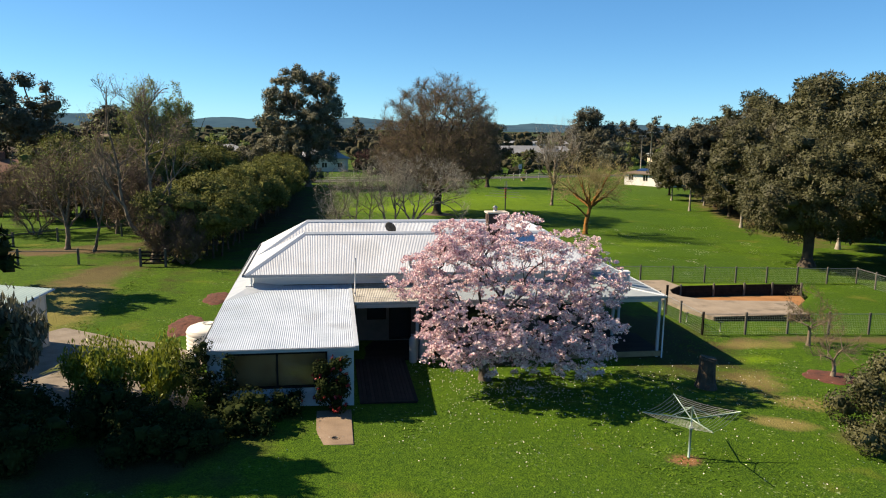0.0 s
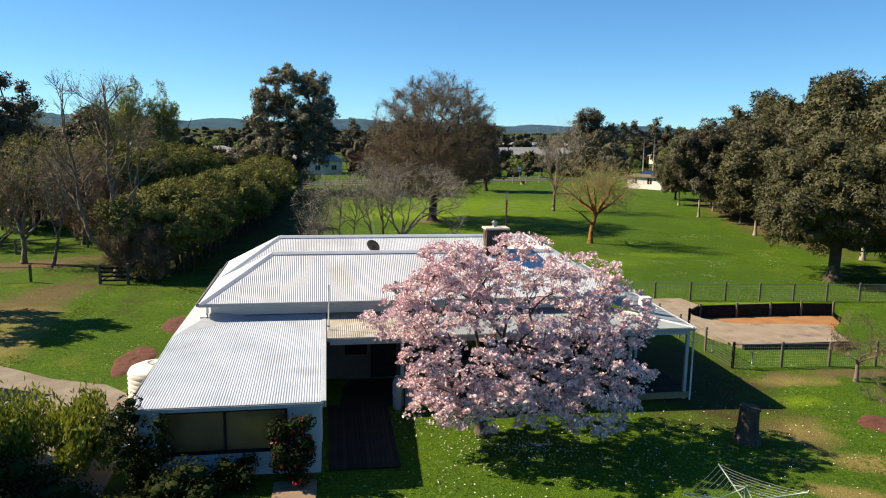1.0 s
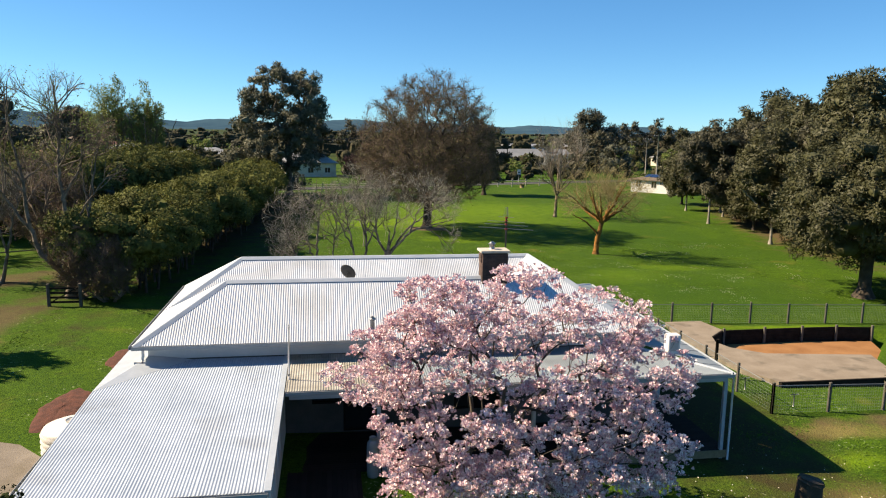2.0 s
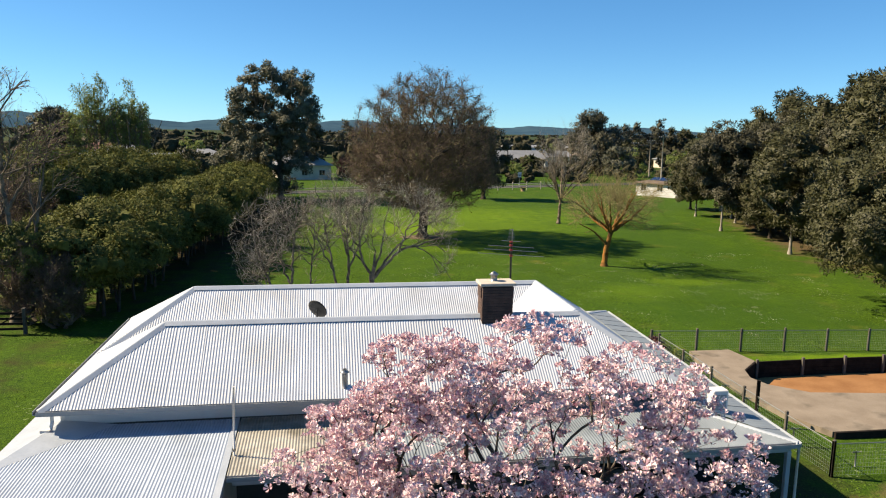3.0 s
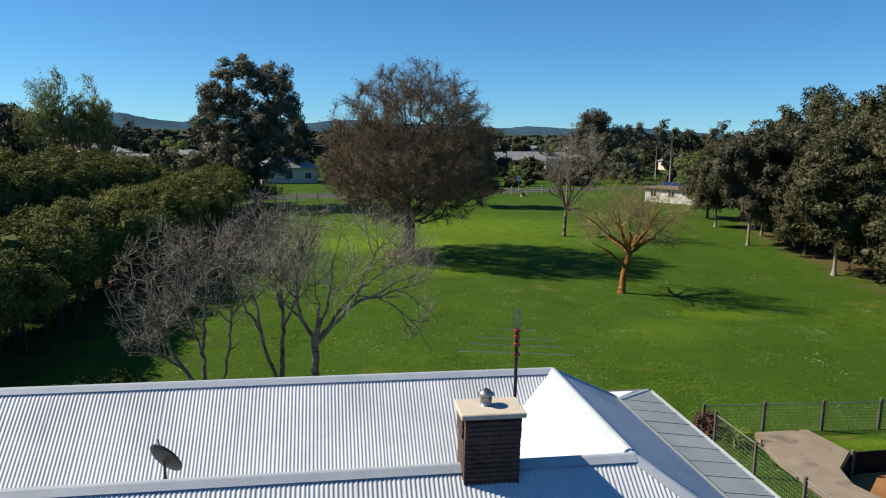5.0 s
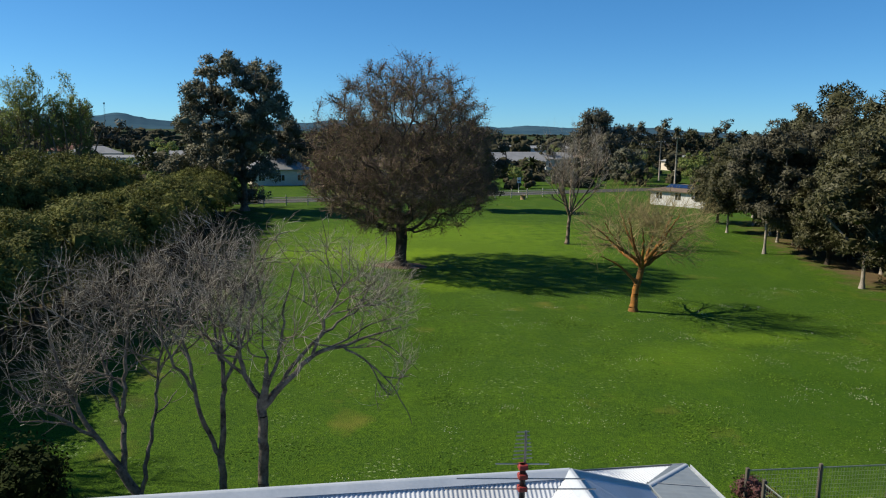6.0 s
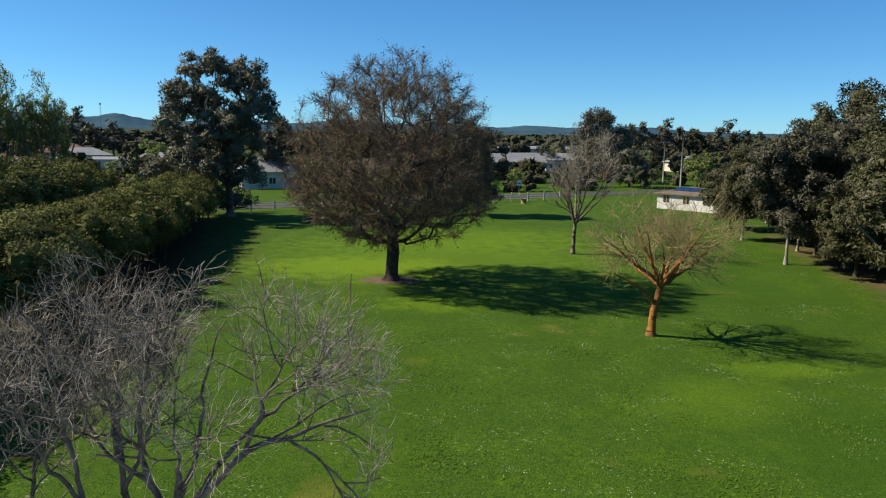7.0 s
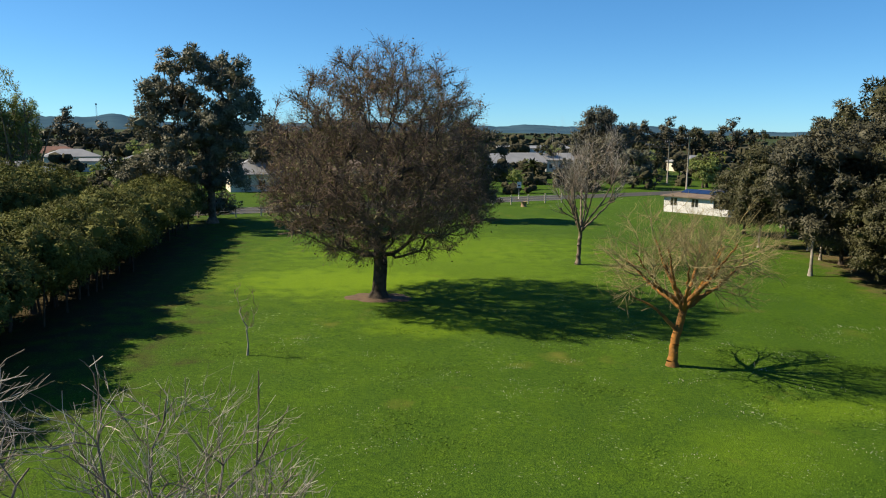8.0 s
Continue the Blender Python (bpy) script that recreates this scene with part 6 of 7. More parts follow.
# ---------------------------------------------------------------- west side: shed, drive, fences, gate, trees
def shed():
    s = thing("shed", -9.85, 37.7, 0.3, "pale steel garden shed with a grey-green roof", "shed", rz=-21)
    x0, x1, y0, y1 = -6.6, 0.0, -4.4, 0.0
    for k in range(22):
        wall("panel", x0 + k * 0.3, x0 + k * 0.3 + 0.288, y0, y0 + 0.06, -0.4, 2.1, [], M_SHEDWALL, s)
        wall("panel", x0 + k * 0.3, x0 + k * 0.3 + 0.288, y1 - 0.06, y1, -0.4, 2.75, [], M_SHEDWALL, s)
    for k in range(14):
        a = y0 + 0.08 + k * 0.303
        top = 2.1 + (a + 0.15 - y0) * 0.145
        for x in (x0, x1 - 0.06):
            wall("panel", a, a + 0.288, x, x + 0.06, -0.4, top, [], M_SHEDWALL, s, along="y")
    corrugated("roof_sheet", x0 - 0.2, x1 + 0.2, lambda x: y0 - 0.25, lambda x: y1 + 0.25, lambda u, v: 2.2 + (v - y0) * 0.145, M_SHEDROOF, s, pitch=0.2, amp=0.012)
    for x in (x0 - 0.22, x1 + 0.2):
        bar("barge", (x, y0 - 0.27, 2.13), (x, y1 + 0.27, 2.84), 0.05, M_FLASH, s, sides=4)
    bar("gutter", (x0 - 0.2, y0 - 0.28, 2.12), (x1 + 0.2, y0 - 0.28, 2.12), 0.06, M_FLASH, s, sides=6)


shed()


def tank():
    x, y = -2.95, 36.7
    t = thing("water_tank", x, y, float(gz(x, y)), "low white ribbed plastic water tank beside the annexe", "water tank")
    n = 28
    prof = [(0.88, 0)]
    for k in range(6):
        prof += [(0.93, 0.08 + k * 0.18), (0.89, 0.12 + k * 0.18), (0.89, 0.16 + k * 0.18)]
    prof += [(0.84, 1.14), (0.6, 1.24), (0.2, 1.28), (0.0, 1.28)]
    v = [(r * math.cos(2 * math.pi * i / n), r * math.sin(2 * math.pi * i / n), z) for r, z in prof for i in range(n)]
    f = [(k * n + i, k * n + (i + 1) % n, (k + 1) * n + (i + 1) % n, (k + 1) * n + i) for k in range(len(prof) - 1) for i in range(n)]
    mesh("body", v, f, M_PLASTIC, t, smooth=True)
    bar("lid", (0, 0, 1.26), (0, 0, 1.33), 0.22, M_PLASTIC, t, sides=16)


tank()

def driveway():
    edge = [(-3.0, 35.9), (-2.7, 29), (-13, 27.5), (-15.5, 33.5), (-11.5, 38.6), (-10.2, 40.6), (-8.6, 39.6), (-7.3, 38.7), (-5.0, 37.9)]
    v = [(x, y, float(gz(x, y)) + d) for d in (-0.15, 0.035) for x, y in edge]
    k = len(edge)
    tagged(mesh("driveway", v, [tuple(range(k, 2 * k))] + [(i, (i + 1) % k, k + (i + 1) % k, k + i) for i in range(k)], M_GRAVEL), "pale gravel driveway", "driveway", kind="structure")


driveway()
patch("mulch_bed", -4.75, 41.0, 0.85, 2.0, M_MULCH, "red mulch bed along the house wall", "garden bed", seed=13)
patch("mulch_bed", -4.1, 46.9, 0.8, 1.5, M_MULCH, "red mulch bed along the house wall", "garden bed", seed=14)


def rail_fence(name, pts, label, rails=(0.5, 1.0), group="", mat=None, post_h=1.15, post_w=0.07, rail_r=0.045):
    mat = mat or M_POST
    f = thing(name, pts[0][0], pts[0][1], float(gz(*pts[0])), label, "fence", group)
    for x, y in pts:
        z = float(gz(x, y))
        box("post", x - post_w, x + post_w, y - post_w, y + post_w, z - 0.2, z + post_h, mat, f, bevel=0.015)
    for (xa, ya), (xb, yb) in zip(pts, pts[1:]):
        for h in rails:
            v, q = tubes(np.array([[xa, ya, float(gz(xa, ya)) + h]]), np.array([[xb, yb, float(gz(xb, yb)) + h]]), np.array([rail_r]), np.array([rail_r]), 4)
            mesh("rail", v, [tuple(t) for t in q] + [(3, 2, 1, 0), (4, 5, 6, 7)], mat, f)
    settle(f)
    return f


rail_fence("paddock_fence", [(-30, 56), (-26, 56.2), (-22.2, 56.4), (-18.4, 56.5), (-14.6, 56.6)], "low grey post and single rail fence", rails=(0.95,), group="paddock fences")
rail_fence("paddock_fence", [(-34, 62.2), (-28, 63.4), (-21.8, 64.4), (-19.4, 66.8), (-15.2, 69.5), (-12.5, 72)], "low grey post and single rail fence", rails=(0.95,), group="paddock fences")


def gate():
    x, y = -10.5, 56.3
    g = thing("field_gate", x, y, float(gz(x, y)), "weathered dark timber field gate standing closed", "gate")
    for px in (0, 1.65):
        box("gate_post", px - 0.08, px + 0.08, -0.08, 0.08, -0.2, 1.25, M_POST, g, bevel=0.015)
    for k in range(4):
        box("board", 0.08, 1.57, -0.02, 0.02, 0.15 + k * 0.26, 0.27 + k * 0.26, M_DARKTIMBER, g, bevel=0.005)
    bar("brace", (0.1, -0.03, 0.2), (1.55, -0.03, 1.05), 0.03, M_DARKTIMBER, g, sides=4)
    w = thing("wing_rail", x + 1.65, y, float(gz(x, y)), "short dark timber side rail by the gate", "fence")
    for k in range(3):
        bar("rail", (0, 0.05, 0.3 + k * 0.32), (0.35, 2.4, 0.3 + k * 0.32), 0.045, M_POST, w, sides=4)
    box("post", 0.28, 0.42, 2.35, 2.49, -0.2, 1.2, M_POST, w, bevel=0.015)


gate()

WEST = ((46, 2.3, 0.05, 46, 0.3, 0.12), (200, 1.4, 0.025, 42, 0.25, 0.13), (650, 0.9, 0.015, 38, 0.25, 0.12), (1000, 0.6, 0.012, 34, 0.25, 0.10))
limb_tree("bare_tree", -10.0, 58.4, [([(0, 0, -0.2), (0, 0, 0.8), (0.05, 0, 1.4)], 0.28, 0.24, 0), ([(0, 0, 1.1), (-1.6, 0.1, 2.6), (-2.2, 0.3, 4.6), (-2.3, 0.4, 7.0), (-2.9, 0.4, 9.6), (-2.7, 0.3, 12.2)], 0.16, 0.025, 0.6), ([(0, 0, 1.3), (0.0, 0.3, 4.0), (-0.4, 0.4, 7.0), (-0.1, 0.2, 10.0), (-0.4, 0.3, 12.6)], 0.17, 0.025, 0.6),
    ([(0.05, 0, 1.3), (0.9, 0.2, 3.2), (1.3, 0.2, 6.0), (1.9, 0.4, 9.0)], 0.13, 0.025, 0.6), ([(0, 0.2, 3.2), (1.1, -0.3, 5.4), (2.3, -0.4, 6.9)], 0.09, 0.02, 0.6), ([(-2.1, 0.2, 4.0), (-3.3, 0.0, 6.0), (-4.0, 0.0, 8.0)], 0.09, 0.02, 0.6), ([(-0.3, 0.3, 5.6), (0.8, 0.6, 7.6), (0.9, 0.8, 10.0)], 0.08, 0.02, 0.7)],
    61, M_BROWNBARK, M_TWIG, "tall leafless tree with several slender stems by the gate", "west trees", WEST, ((-0.8, 0.2, 7.4), (4.3, 3.6, 5.9)), leaf_mat=M_WILLOW, leaf_count=1500, leaf=0.12)
limb_tree("bare_tree", -17.4, 63.0, [([(0, 0, -0.2), (0.1, 0, 1.2), (0.0, 0, 2.2)], 0.18, 0.15, 0), ([(0, 0, 2.0), (-0.6, 0.2, 4.0), (-1.2, 0.3, 6.6)], 0.11, 0.02, 0.75), ([(0, 0, 2.1), (0.4, 0.2, 4.4), (0.3, 0.3, 7.4)], 0.11, 0.02, 0.75), ([(0.05, 0, 1.6), (1.4, 0.2, 3.2), (2.2, 0.3, 5.2)], 0.09, 0.02, 0.75), ([(0, 0, 2.0), (-1.6, -0.2, 3.4), (-2.4, -0.2, 4.8)], 0.08, 0.02, 0.75)],
    62, M_BROWNBARK, M_TWIG, "slender tree with sparse yellow-green buds by the fence", "west trees", WEST, ((0.0, 0.2, 5.0), (3.2, 3.0, 3.6)), leaf_mat=M_WILLOW, leaf_count=1100, leaf=0.13)
limb_tree("bare_tree", -15.2, 62.0, [([(0, 0, -0.2), (0.5, 0.1, 2.2), (0.9, 0.2, 4.2), (1.8, 0.2, 6.4)], 0.12, 0.02, 0.6), ([(0.4, 0, 2.0), (-0.1, 0.3, 4.0), (-0.3, 0.4, 6.0)], 0.07, 0.018, 0.7)],
    65, M_BROWNBARK, M_ASHBARK, "thin leaning bare tree beside the fence", "west trees", ((24, 1.4, 0.03, 45, 0.3, 0.1), (120, 0.9, 0.016, 40, 0.3, 0.1), (420, 0.6, 0.011, 34, 0.3, 0.1)), ((0.7, 0.2, 4.6), (2.0, 1.8, 2.8)))
limb_tree("bare_tree", -16.0, 71.0, [([(0, 0, -0.2), (0.1, 0, 1.4), (0.0, 0, 2.6)], 0.15, 0.12, 0), ([(0, 0, 2.4), (-0.8, 0.2, 4.6), (-1.4, 0.3, 6.8)], 0.09, 0.02, 0.75), ([(0, 0, 2.5), (0.7, 0.2, 4.8), (1.2, 0.3, 7.4)], 0.09, 0.02, 0.75), ([(0, 0, 2.2), (0.2, 0.9, 4.4), (0.1, 1.4, 6.4)], 0.08, 0.02, 0.75)],
    63, M_BROWNBARK, M_TWIG, "slender bare tree behind the fence", "west trees", WEST, ((0, 0.2, 5.2), (3.0, 3.0, 3.4)), leaf_mat=M_OLIVE, leaf_count=700, leaf=0.13)



def hedge_row():
    first = []
    for k in range(3):
        first.append(leafy_tree("hedge_tree", 0, 0, 5.6, 3.8, 70 + k, M_HEDGE, M_BARK, "dense evergreen tree of a clipped windbreak row", "windbreak", clumps=70, count=25000, leaf=0.175, trunk_r=0.13, low=0.24, flat=0.85, clump_r=0.23, shape=0.42, hollow=0.72, stems=5, feather=0.3, round_off=0.7))
    rng = random.Random(3)
    spots = []
    for k in range(25):
        y = 60.4 + k * 2.8
        spots.append((-7.5 + 2.4 * min(1.0, (y - 60) / 30) + rng.uniform(-0.3, 0.3), y, rng.uniform(0.97, 1.08) * min(1.0, 0.88 + 0.03 * k)))
    for k in range(15):
        y = 82 + k * 2.85
        spots.append((-24.0 + (y - 82) * 0.2 + rng.uniform(-0.5, 0.5), y, rng.uniform(1.3, 1.42)))
    for i, (x, y, s) in enumerate(spots):
        m = pose(x, y, float(gz(x, y)), 0, 0, rng.uniform(0, 360)) @ Matrix.Diagonal((s, s, s, 1))
        if i < 3:
            first[i].matrix_basis = pose(x, y, float(gz(x, y)))
        else:
            copy_thing(first[i % 3], m)


hedge_row()
for k, (x, y, h, r) in enumerate(((-22.5, 71, 6.5, 3.2), (-17.5, 75, 6.8, 3.0), (-28, 73, 7.0, 3.4), (-13.8, 70.5, 5.6, 2.6), (-33.5, 70, 6.2, 3.0), (-9.0, 58.6, 4.4, 2.0), (-7.6, 57.6, 3.4, 1.4))):
    bare_tree("brown_shrub", x, y, h, r, 160 + k, M_BROWNBARK, M_TWIG, "bushy leafless brown shrub with olive buds", "brown shrubs", fork=0.1, targets=170, shoots=4200, trunk_r=0.1, low=0.1, shoot=0.55, shoot_r=0.011, leaf_mat=M_OLIVE, leaf_count=2400, leaf=0.13, least=0.012, stems=4)

# ---------------------------------------------------------------- paddock trees
FINE = ((40, 1.8, 0.026, 54, 0.35, 0.2), (240, 1.1, 0.012, 50, 0.3, 0.22), (850, 0.65, 0.0072, 46, 0.3, 0.2), (1700, 0.4, 0.0052, 40, 0.4, 0.18))
limb_tree("ash_tree", 7.7, 51.0, [([(0, 0, -0.2), (-0.05, 0, 1.8), (0.0, 0, 4.2)], 0.15, 0.115, 0), ([(0, 0, 4.1), (0.05, 0.05, 4.7), (0.12, 0.0, 5.2)], 0.105, 0.03, 0.3),
    ([(0, 0, 3.95), (0.6, 0.1, 4.6), (1.2, 0.2, 5.2), (2.2, 0.3, 5.45), (3.4, 0.5, 5.75)], 0.085, 0.018, 0.7), ([(0.05, 0.1, 4.0), (0.9, 0.5, 5.1), (1.9, 0.9, 5.9), (3.0, 1.1, 6.5)], 0.065, 0.015, 0.7),
    ([(1.2, 0.2, 5.2), (1.6, 0.4, 6.2), (2.2, 0.6, 7.2)], 0.042, 0.012, 0.8), ([(0, 0.05, 4.0), (-0.55, 0.2, 4.9), (-0.6, 0.3, 6.0), (-0.2, 0.4, 7.8)], 0.07, 0.015, 0.7),
    ([(0.03, 0, 4.3), (0.5, 0.1, 5.4), (0.5, 0.2, 6.4), (0.9, 0.3, 7.6)], 0.05, 0.012, 0.7), ([(-0.4, 0.2, 4.7), (-1.1, 0.0, 5.4), (-1.5, 0.0, 6.6)], 0.045, 0.012, 0.7), ([(1.9, 0.3, 5.4), (2.7, -0.2, 5.0), (3.3, -0.5, 4.3), (3.6, -0.6, 3.6)], 0.032, 0.008, 0.85), ([(2.6, 0.4, 5.5), (3.4, 0.7, 5.1), (3.9, 0.8, 4.5)], 0.024, 0.007, 0.85), ([(2.0, 0.9, 5.9), (2.9, 1.4, 6.8), (3.3, 1.5, 7.3)], 0.03, 0.01, 0.8)],
    81, M_LIMB, M_ASHBARK, "leafless pale-barked tree with long low limbs and a broken top", "garden trees", FINE, ((1.4, 0.3, 6.0), (2.95, 2.4, 2.6)))
limb_tree("ash_tree", 6.9, 51.6, [([(0, 0, -0.2), (-0.25, 0, 1.2), (-0.35, 0.1, 2.4)], 0.12, 0.09, 0), ([(-0.35, 0.1, 2.3), (-0.2, 0.2, 4.0), (-0.3, 0.3, 5.6), (-0.2, 0.5, 7.3)], 0.085, 0.02, 0.5),
    ([(-0.3, 0.1, 2.2), (-0.8, 0.0, 3.6), (-1.1, 0.2, 5.2), (-1.5, 0.4, 7.4)], 0.07, 0.018, 0.5), ([(-0.25, 0.2, 4.2), (0.3, 0.3, 5.4), (0.7, 0.3, 7.0)], 0.05, 0.015, 0.7), ([(-0.9, 0.0, 4.2), (-1.5, -0.3, 5.4), (-1.9, -0.2, 6.6)], 0.045, 0.013, 0.7), ([(-0.3, 0.2, 4.9), (-0.6, 0.9, 6.2), (-0.8, 1.3, 7.4)], 0.045, 0.013, 0.7)],
    82, M_LIMB, M_ASHBARK, "leafless pale-barked tree with two stems behind the house", "garden trees", FINE, ((-0.6, 0.3, 6.4), (1.9, 2.2, 2.35)))
limb_tree("ash_tree", 5.4, 51.4, [([(0, 0, -0.2), (-0.7, 0.1, 1.2), (-1.3, 0.3, 2.2)], 0.14, 0.11, 0), ([(-1.2, 0.3, 2.1), (-2.2, 0.6, 3.4), (-2.8, 0.8, 5.0), (-3.0, 0.9, 6.6)], 0.08, 0.02, 0.65), ([(-1.2, 0.3, 2.1), (-1.3, 0.9, 3.6), (-1.2, 1.2, 5.2), (-1.0, 1.3, 7.2)], 0.08, 0.018, 0.65),
    ([(-0.8, 0.2, 1.5), (-0.5, 0.6, 3.2), (-0.3, 0.9, 5.0), (-0.2, 0.9, 6.6)], 0.06, 0.016, 0.65), ([(-1.8, 0.5, 2.9), (-2.9, 0.2, 3.8), (-3.7, 0.1, 4.6)], 0.05, 0.014, 0.75), ([(-1.3, 0.8, 3.4), (-2.0, 1.6, 4.8), (-2.2, 1.9, 6.4)], 0.05, 0.014, 0.75), ([(-2.5, 0.7, 4.0), (-1.9, 0.2, 5.2), (-1.8, 0.0, 6.5)], 0.045, 0.013, 0.75)],
    83, M_LIMB, M_ASHBARK, "dense leafless grey tree with a leaning stem behind the house", "garden trees", ((46, 1.7, 0.028, 54, 0.3, 0.2), (290, 1.0, 0.012, 50, 0.25, 0.22), (900, 0.65, 0.0075, 46, 0.25, 0.2), (1600, 0.4, 0.0054, 40, 0.35, 0.18)), ((-1.7, 0.7, 5.3), (2.6, 2.5, 2.6)))
shrub("round_bush", 0.9, 53.2, 2.2, 1.7, 88, M_DARKLEAF, "rounded dark green bush behind the house", count=4200, leaf=0.14)
bare_tree("oak_tree", 15.3, 91.2, 16.2, 7.9, 84, M_BARK, M_TWIG, "broad old oak with brown twigs and olive buds", "", targets=1900, shoots=30000, trunk_r=0.46, fork=0.24, low=0.17, shoot=0.75, shoot_r=0.0115, shape=0.36, lean=(0.5, 0), leaf_mat=M_OLIVE, leaf_count=27000, leaf=0.17, least=0.014, droop=0.45, step=0.5, wander=0.1, rough=0.05, crook=0.03)
patch("leaf_litter", 15.2, 91.2, 2.2, 1.5, M_SOIL, "brown leaf litter round the oak", "leaf litter", seed=18)
limb_tree("golden_ash", 28.6, 76.0, spread_limbs(85, (0.6, 0.1, 3.2), 0.24, 13, 4.3, 8, 66, 0.2) + [([(0.1, 0, 1.9), (-1.1, 0.2, 3.1), (-2.2, 0.2, 3.6)], 0.11, 0.03, 0.6)], 85, M_LICHEN, M_OLIVETWIG, "spreading bare tree with orange lichen on its trunk and olive twigs", "",
    ((80, 2.2, 0.036, 50, 0.1, 0.16), (420, 1.4, 0.018, 46, 0.12, 0.16), (1500, 0.95, 0.011, 42, 0.12, 0.14), (2700, 0.6, 0.008, 36, 0.12, 0.12)), ((0.5, 0, 5.6), (4.9, 4.7, 3.4)), fine_from=0)
limb_tree("bare_tree", 33.0, 101.5, spread_limbs(86, (0.15, 0, 3.0), 0.2, 9, 6.8, 36, 74, 0.22), 86, M_BROWNBARK, M_PALETWIG, "narrow grey leafless tree in the paddock", "",
    ((44, 2.6, 0.045, 38, 0.4, 0.08), (230, 1.6, 0.028, 36, 0.35, 0.09), (640, 1.1, 0.02, 34, 0.35, 0.08), (1000, 0.8, 0.016, 30, 0.35, 0.07)), ((0.2, 0, 7.6), (3.7, 3.7, 6.3)))
bare_tree("sapling", 7.9, 79.1, 4.2, 0.55, 87, M_PALEBARK, M_TWIG, "thin leafless sapling in the lawn", "", targets=24, shoots=90, trunk_r=0.035, fork=0.3, shoot=0.35, shoot_r=0.006, rise=0.8)


def gums():
    """The eastern belt of gums and wattles."""
    leafy_tree("gum_tree", 42.0, 59.0, 11.5, 6.9, 91, M_GUM, M_BARK, "large dome-shaped olive-green wattle on a short dark trunk", "east belt", clumps=110, count=95000, leaf=0.19, sprays=9, trunk_r=0.42, low=0.2, clump_r=0.2, shape=0.42, hollow=0.7)
    base = [leafy_tree("gum_tree", 0, 0, 12, 4.6, 92, M_GUM, M_PALEBARK, "tall olive-green gum with a pale trunk", "east belt", clumps=64, count=30000, leaf=0.25, trunk_r=0.14, low=0.16, clump_r=0.25),
            leafy_tree("gum_tree", 0, 0, 12, 4.2, 93, M_GUMDARK, M_PALEBARK, "dark gum with a thin pale trunk", "east belt", clumps=60, count=28000, leaf=0.25, trunk_r=0.12, low=0.2, clump_r=0.26),
            leafy_tree("gum_tree", 0, 0, 12, 5.0, 94, M_GUM, M_BARK, "broad olive-green gum with low branches", "east belt", clumps=70, count=31000, leaf=0.25, trunk_r=0.22, low=0.05, clump_r=0.23),
            leafy_tree("wattle_bush", 0, 0, 4.5, 3.0, 95, M_GUMDARK, M_BARK, "dense dark wattle bush with low boughs", "wattle bushes", clumps=14, count=2200, leaf=0.36, trunk_r=0.12, low=0.02, clump_r=0.28)]
    rng = random.Random(9)
    spots = [(0, 49.6, 81.6, 0.85), (1, 50.2, 95.1, 0.85), (2, 54, 74, 1.38), (0, 51, 67, 1.2), (2, 57, 66, 1.3), (1, 55, 86, 1.0), (2, 57, 93, 1.0), (0, 60, 82, 1.43), (1, 55.5, 101, 0.8), (0, 58, 106, 0.85), (2, 62, 100, 1.0), (1, 61, 114, 0.8), (0, 66, 109, 1.42), (1, 62.5, 105, 1.18), (2, 66, 92, 1.38), (2, 50.5, 59, 1.3), (0, 48, 51, 1.25), (1, 58, 55, 1.35), (2, 70, 119, 1.05), (2, 53, 90, 0.7), (2, 56, 99, 0.7), (2, 60, 108, 0.65), (2, 52, 79, 0.75), (1, 64, 74, 1.4), (0, 72, 100, 1.35), (0, 62, 90, 1.52), (0, 68, 84, 1.5), (2, 76, 94, 1.5), (2, 64, 96, 1.3), (0, 54, 108, 0.8), (1, 66, 122, 0.85), (2, 58, 117, 0.7)]
    for k in range(14):
        t = k / 13
        spots.append((3, 54.5 + 11 * t + rng.uniform(-1, 1), 74 + 44 * t, rng.uniform(0.8, 1.2)))
    for k in range(15):
        spots.append((3, -52 + 2.6 * k + rng.uniform(-0.8, 0.8), 86 + 0.35 * k + rng.uniform(-2, 3), rng.uniform(0.7, 1.15)))
    done = set()
    for k, x, y, s in spots:
        m = pose(x, y, float(gz(x, y)), 0, 0, rng.uniform(0, 360)) @ Matrix.Diagonal((s, s, s * rng.uniform(0.95, 1.08), 1))
        if k not in done:
            base[k].matrix_basis = pose(x, y, float(gz(x, y)))
            done.add(k)
        else:
            copy_thing(base[k], m)


gums()


# ---------------------------------------------------------------- far side: road fence, town, poles, trees
rail_fence("road_fence", [(-8 + 3.0 * k, 134.2 + 0.33 * 3.0 * k * 1.0) for k in range(20)], "long pale weathered post and rail fence along the road", rails=(0.45, 0.8, 1.15), mat=M_RENDER, post_h=1.5, post_w=0.07, rail_r=0.06)


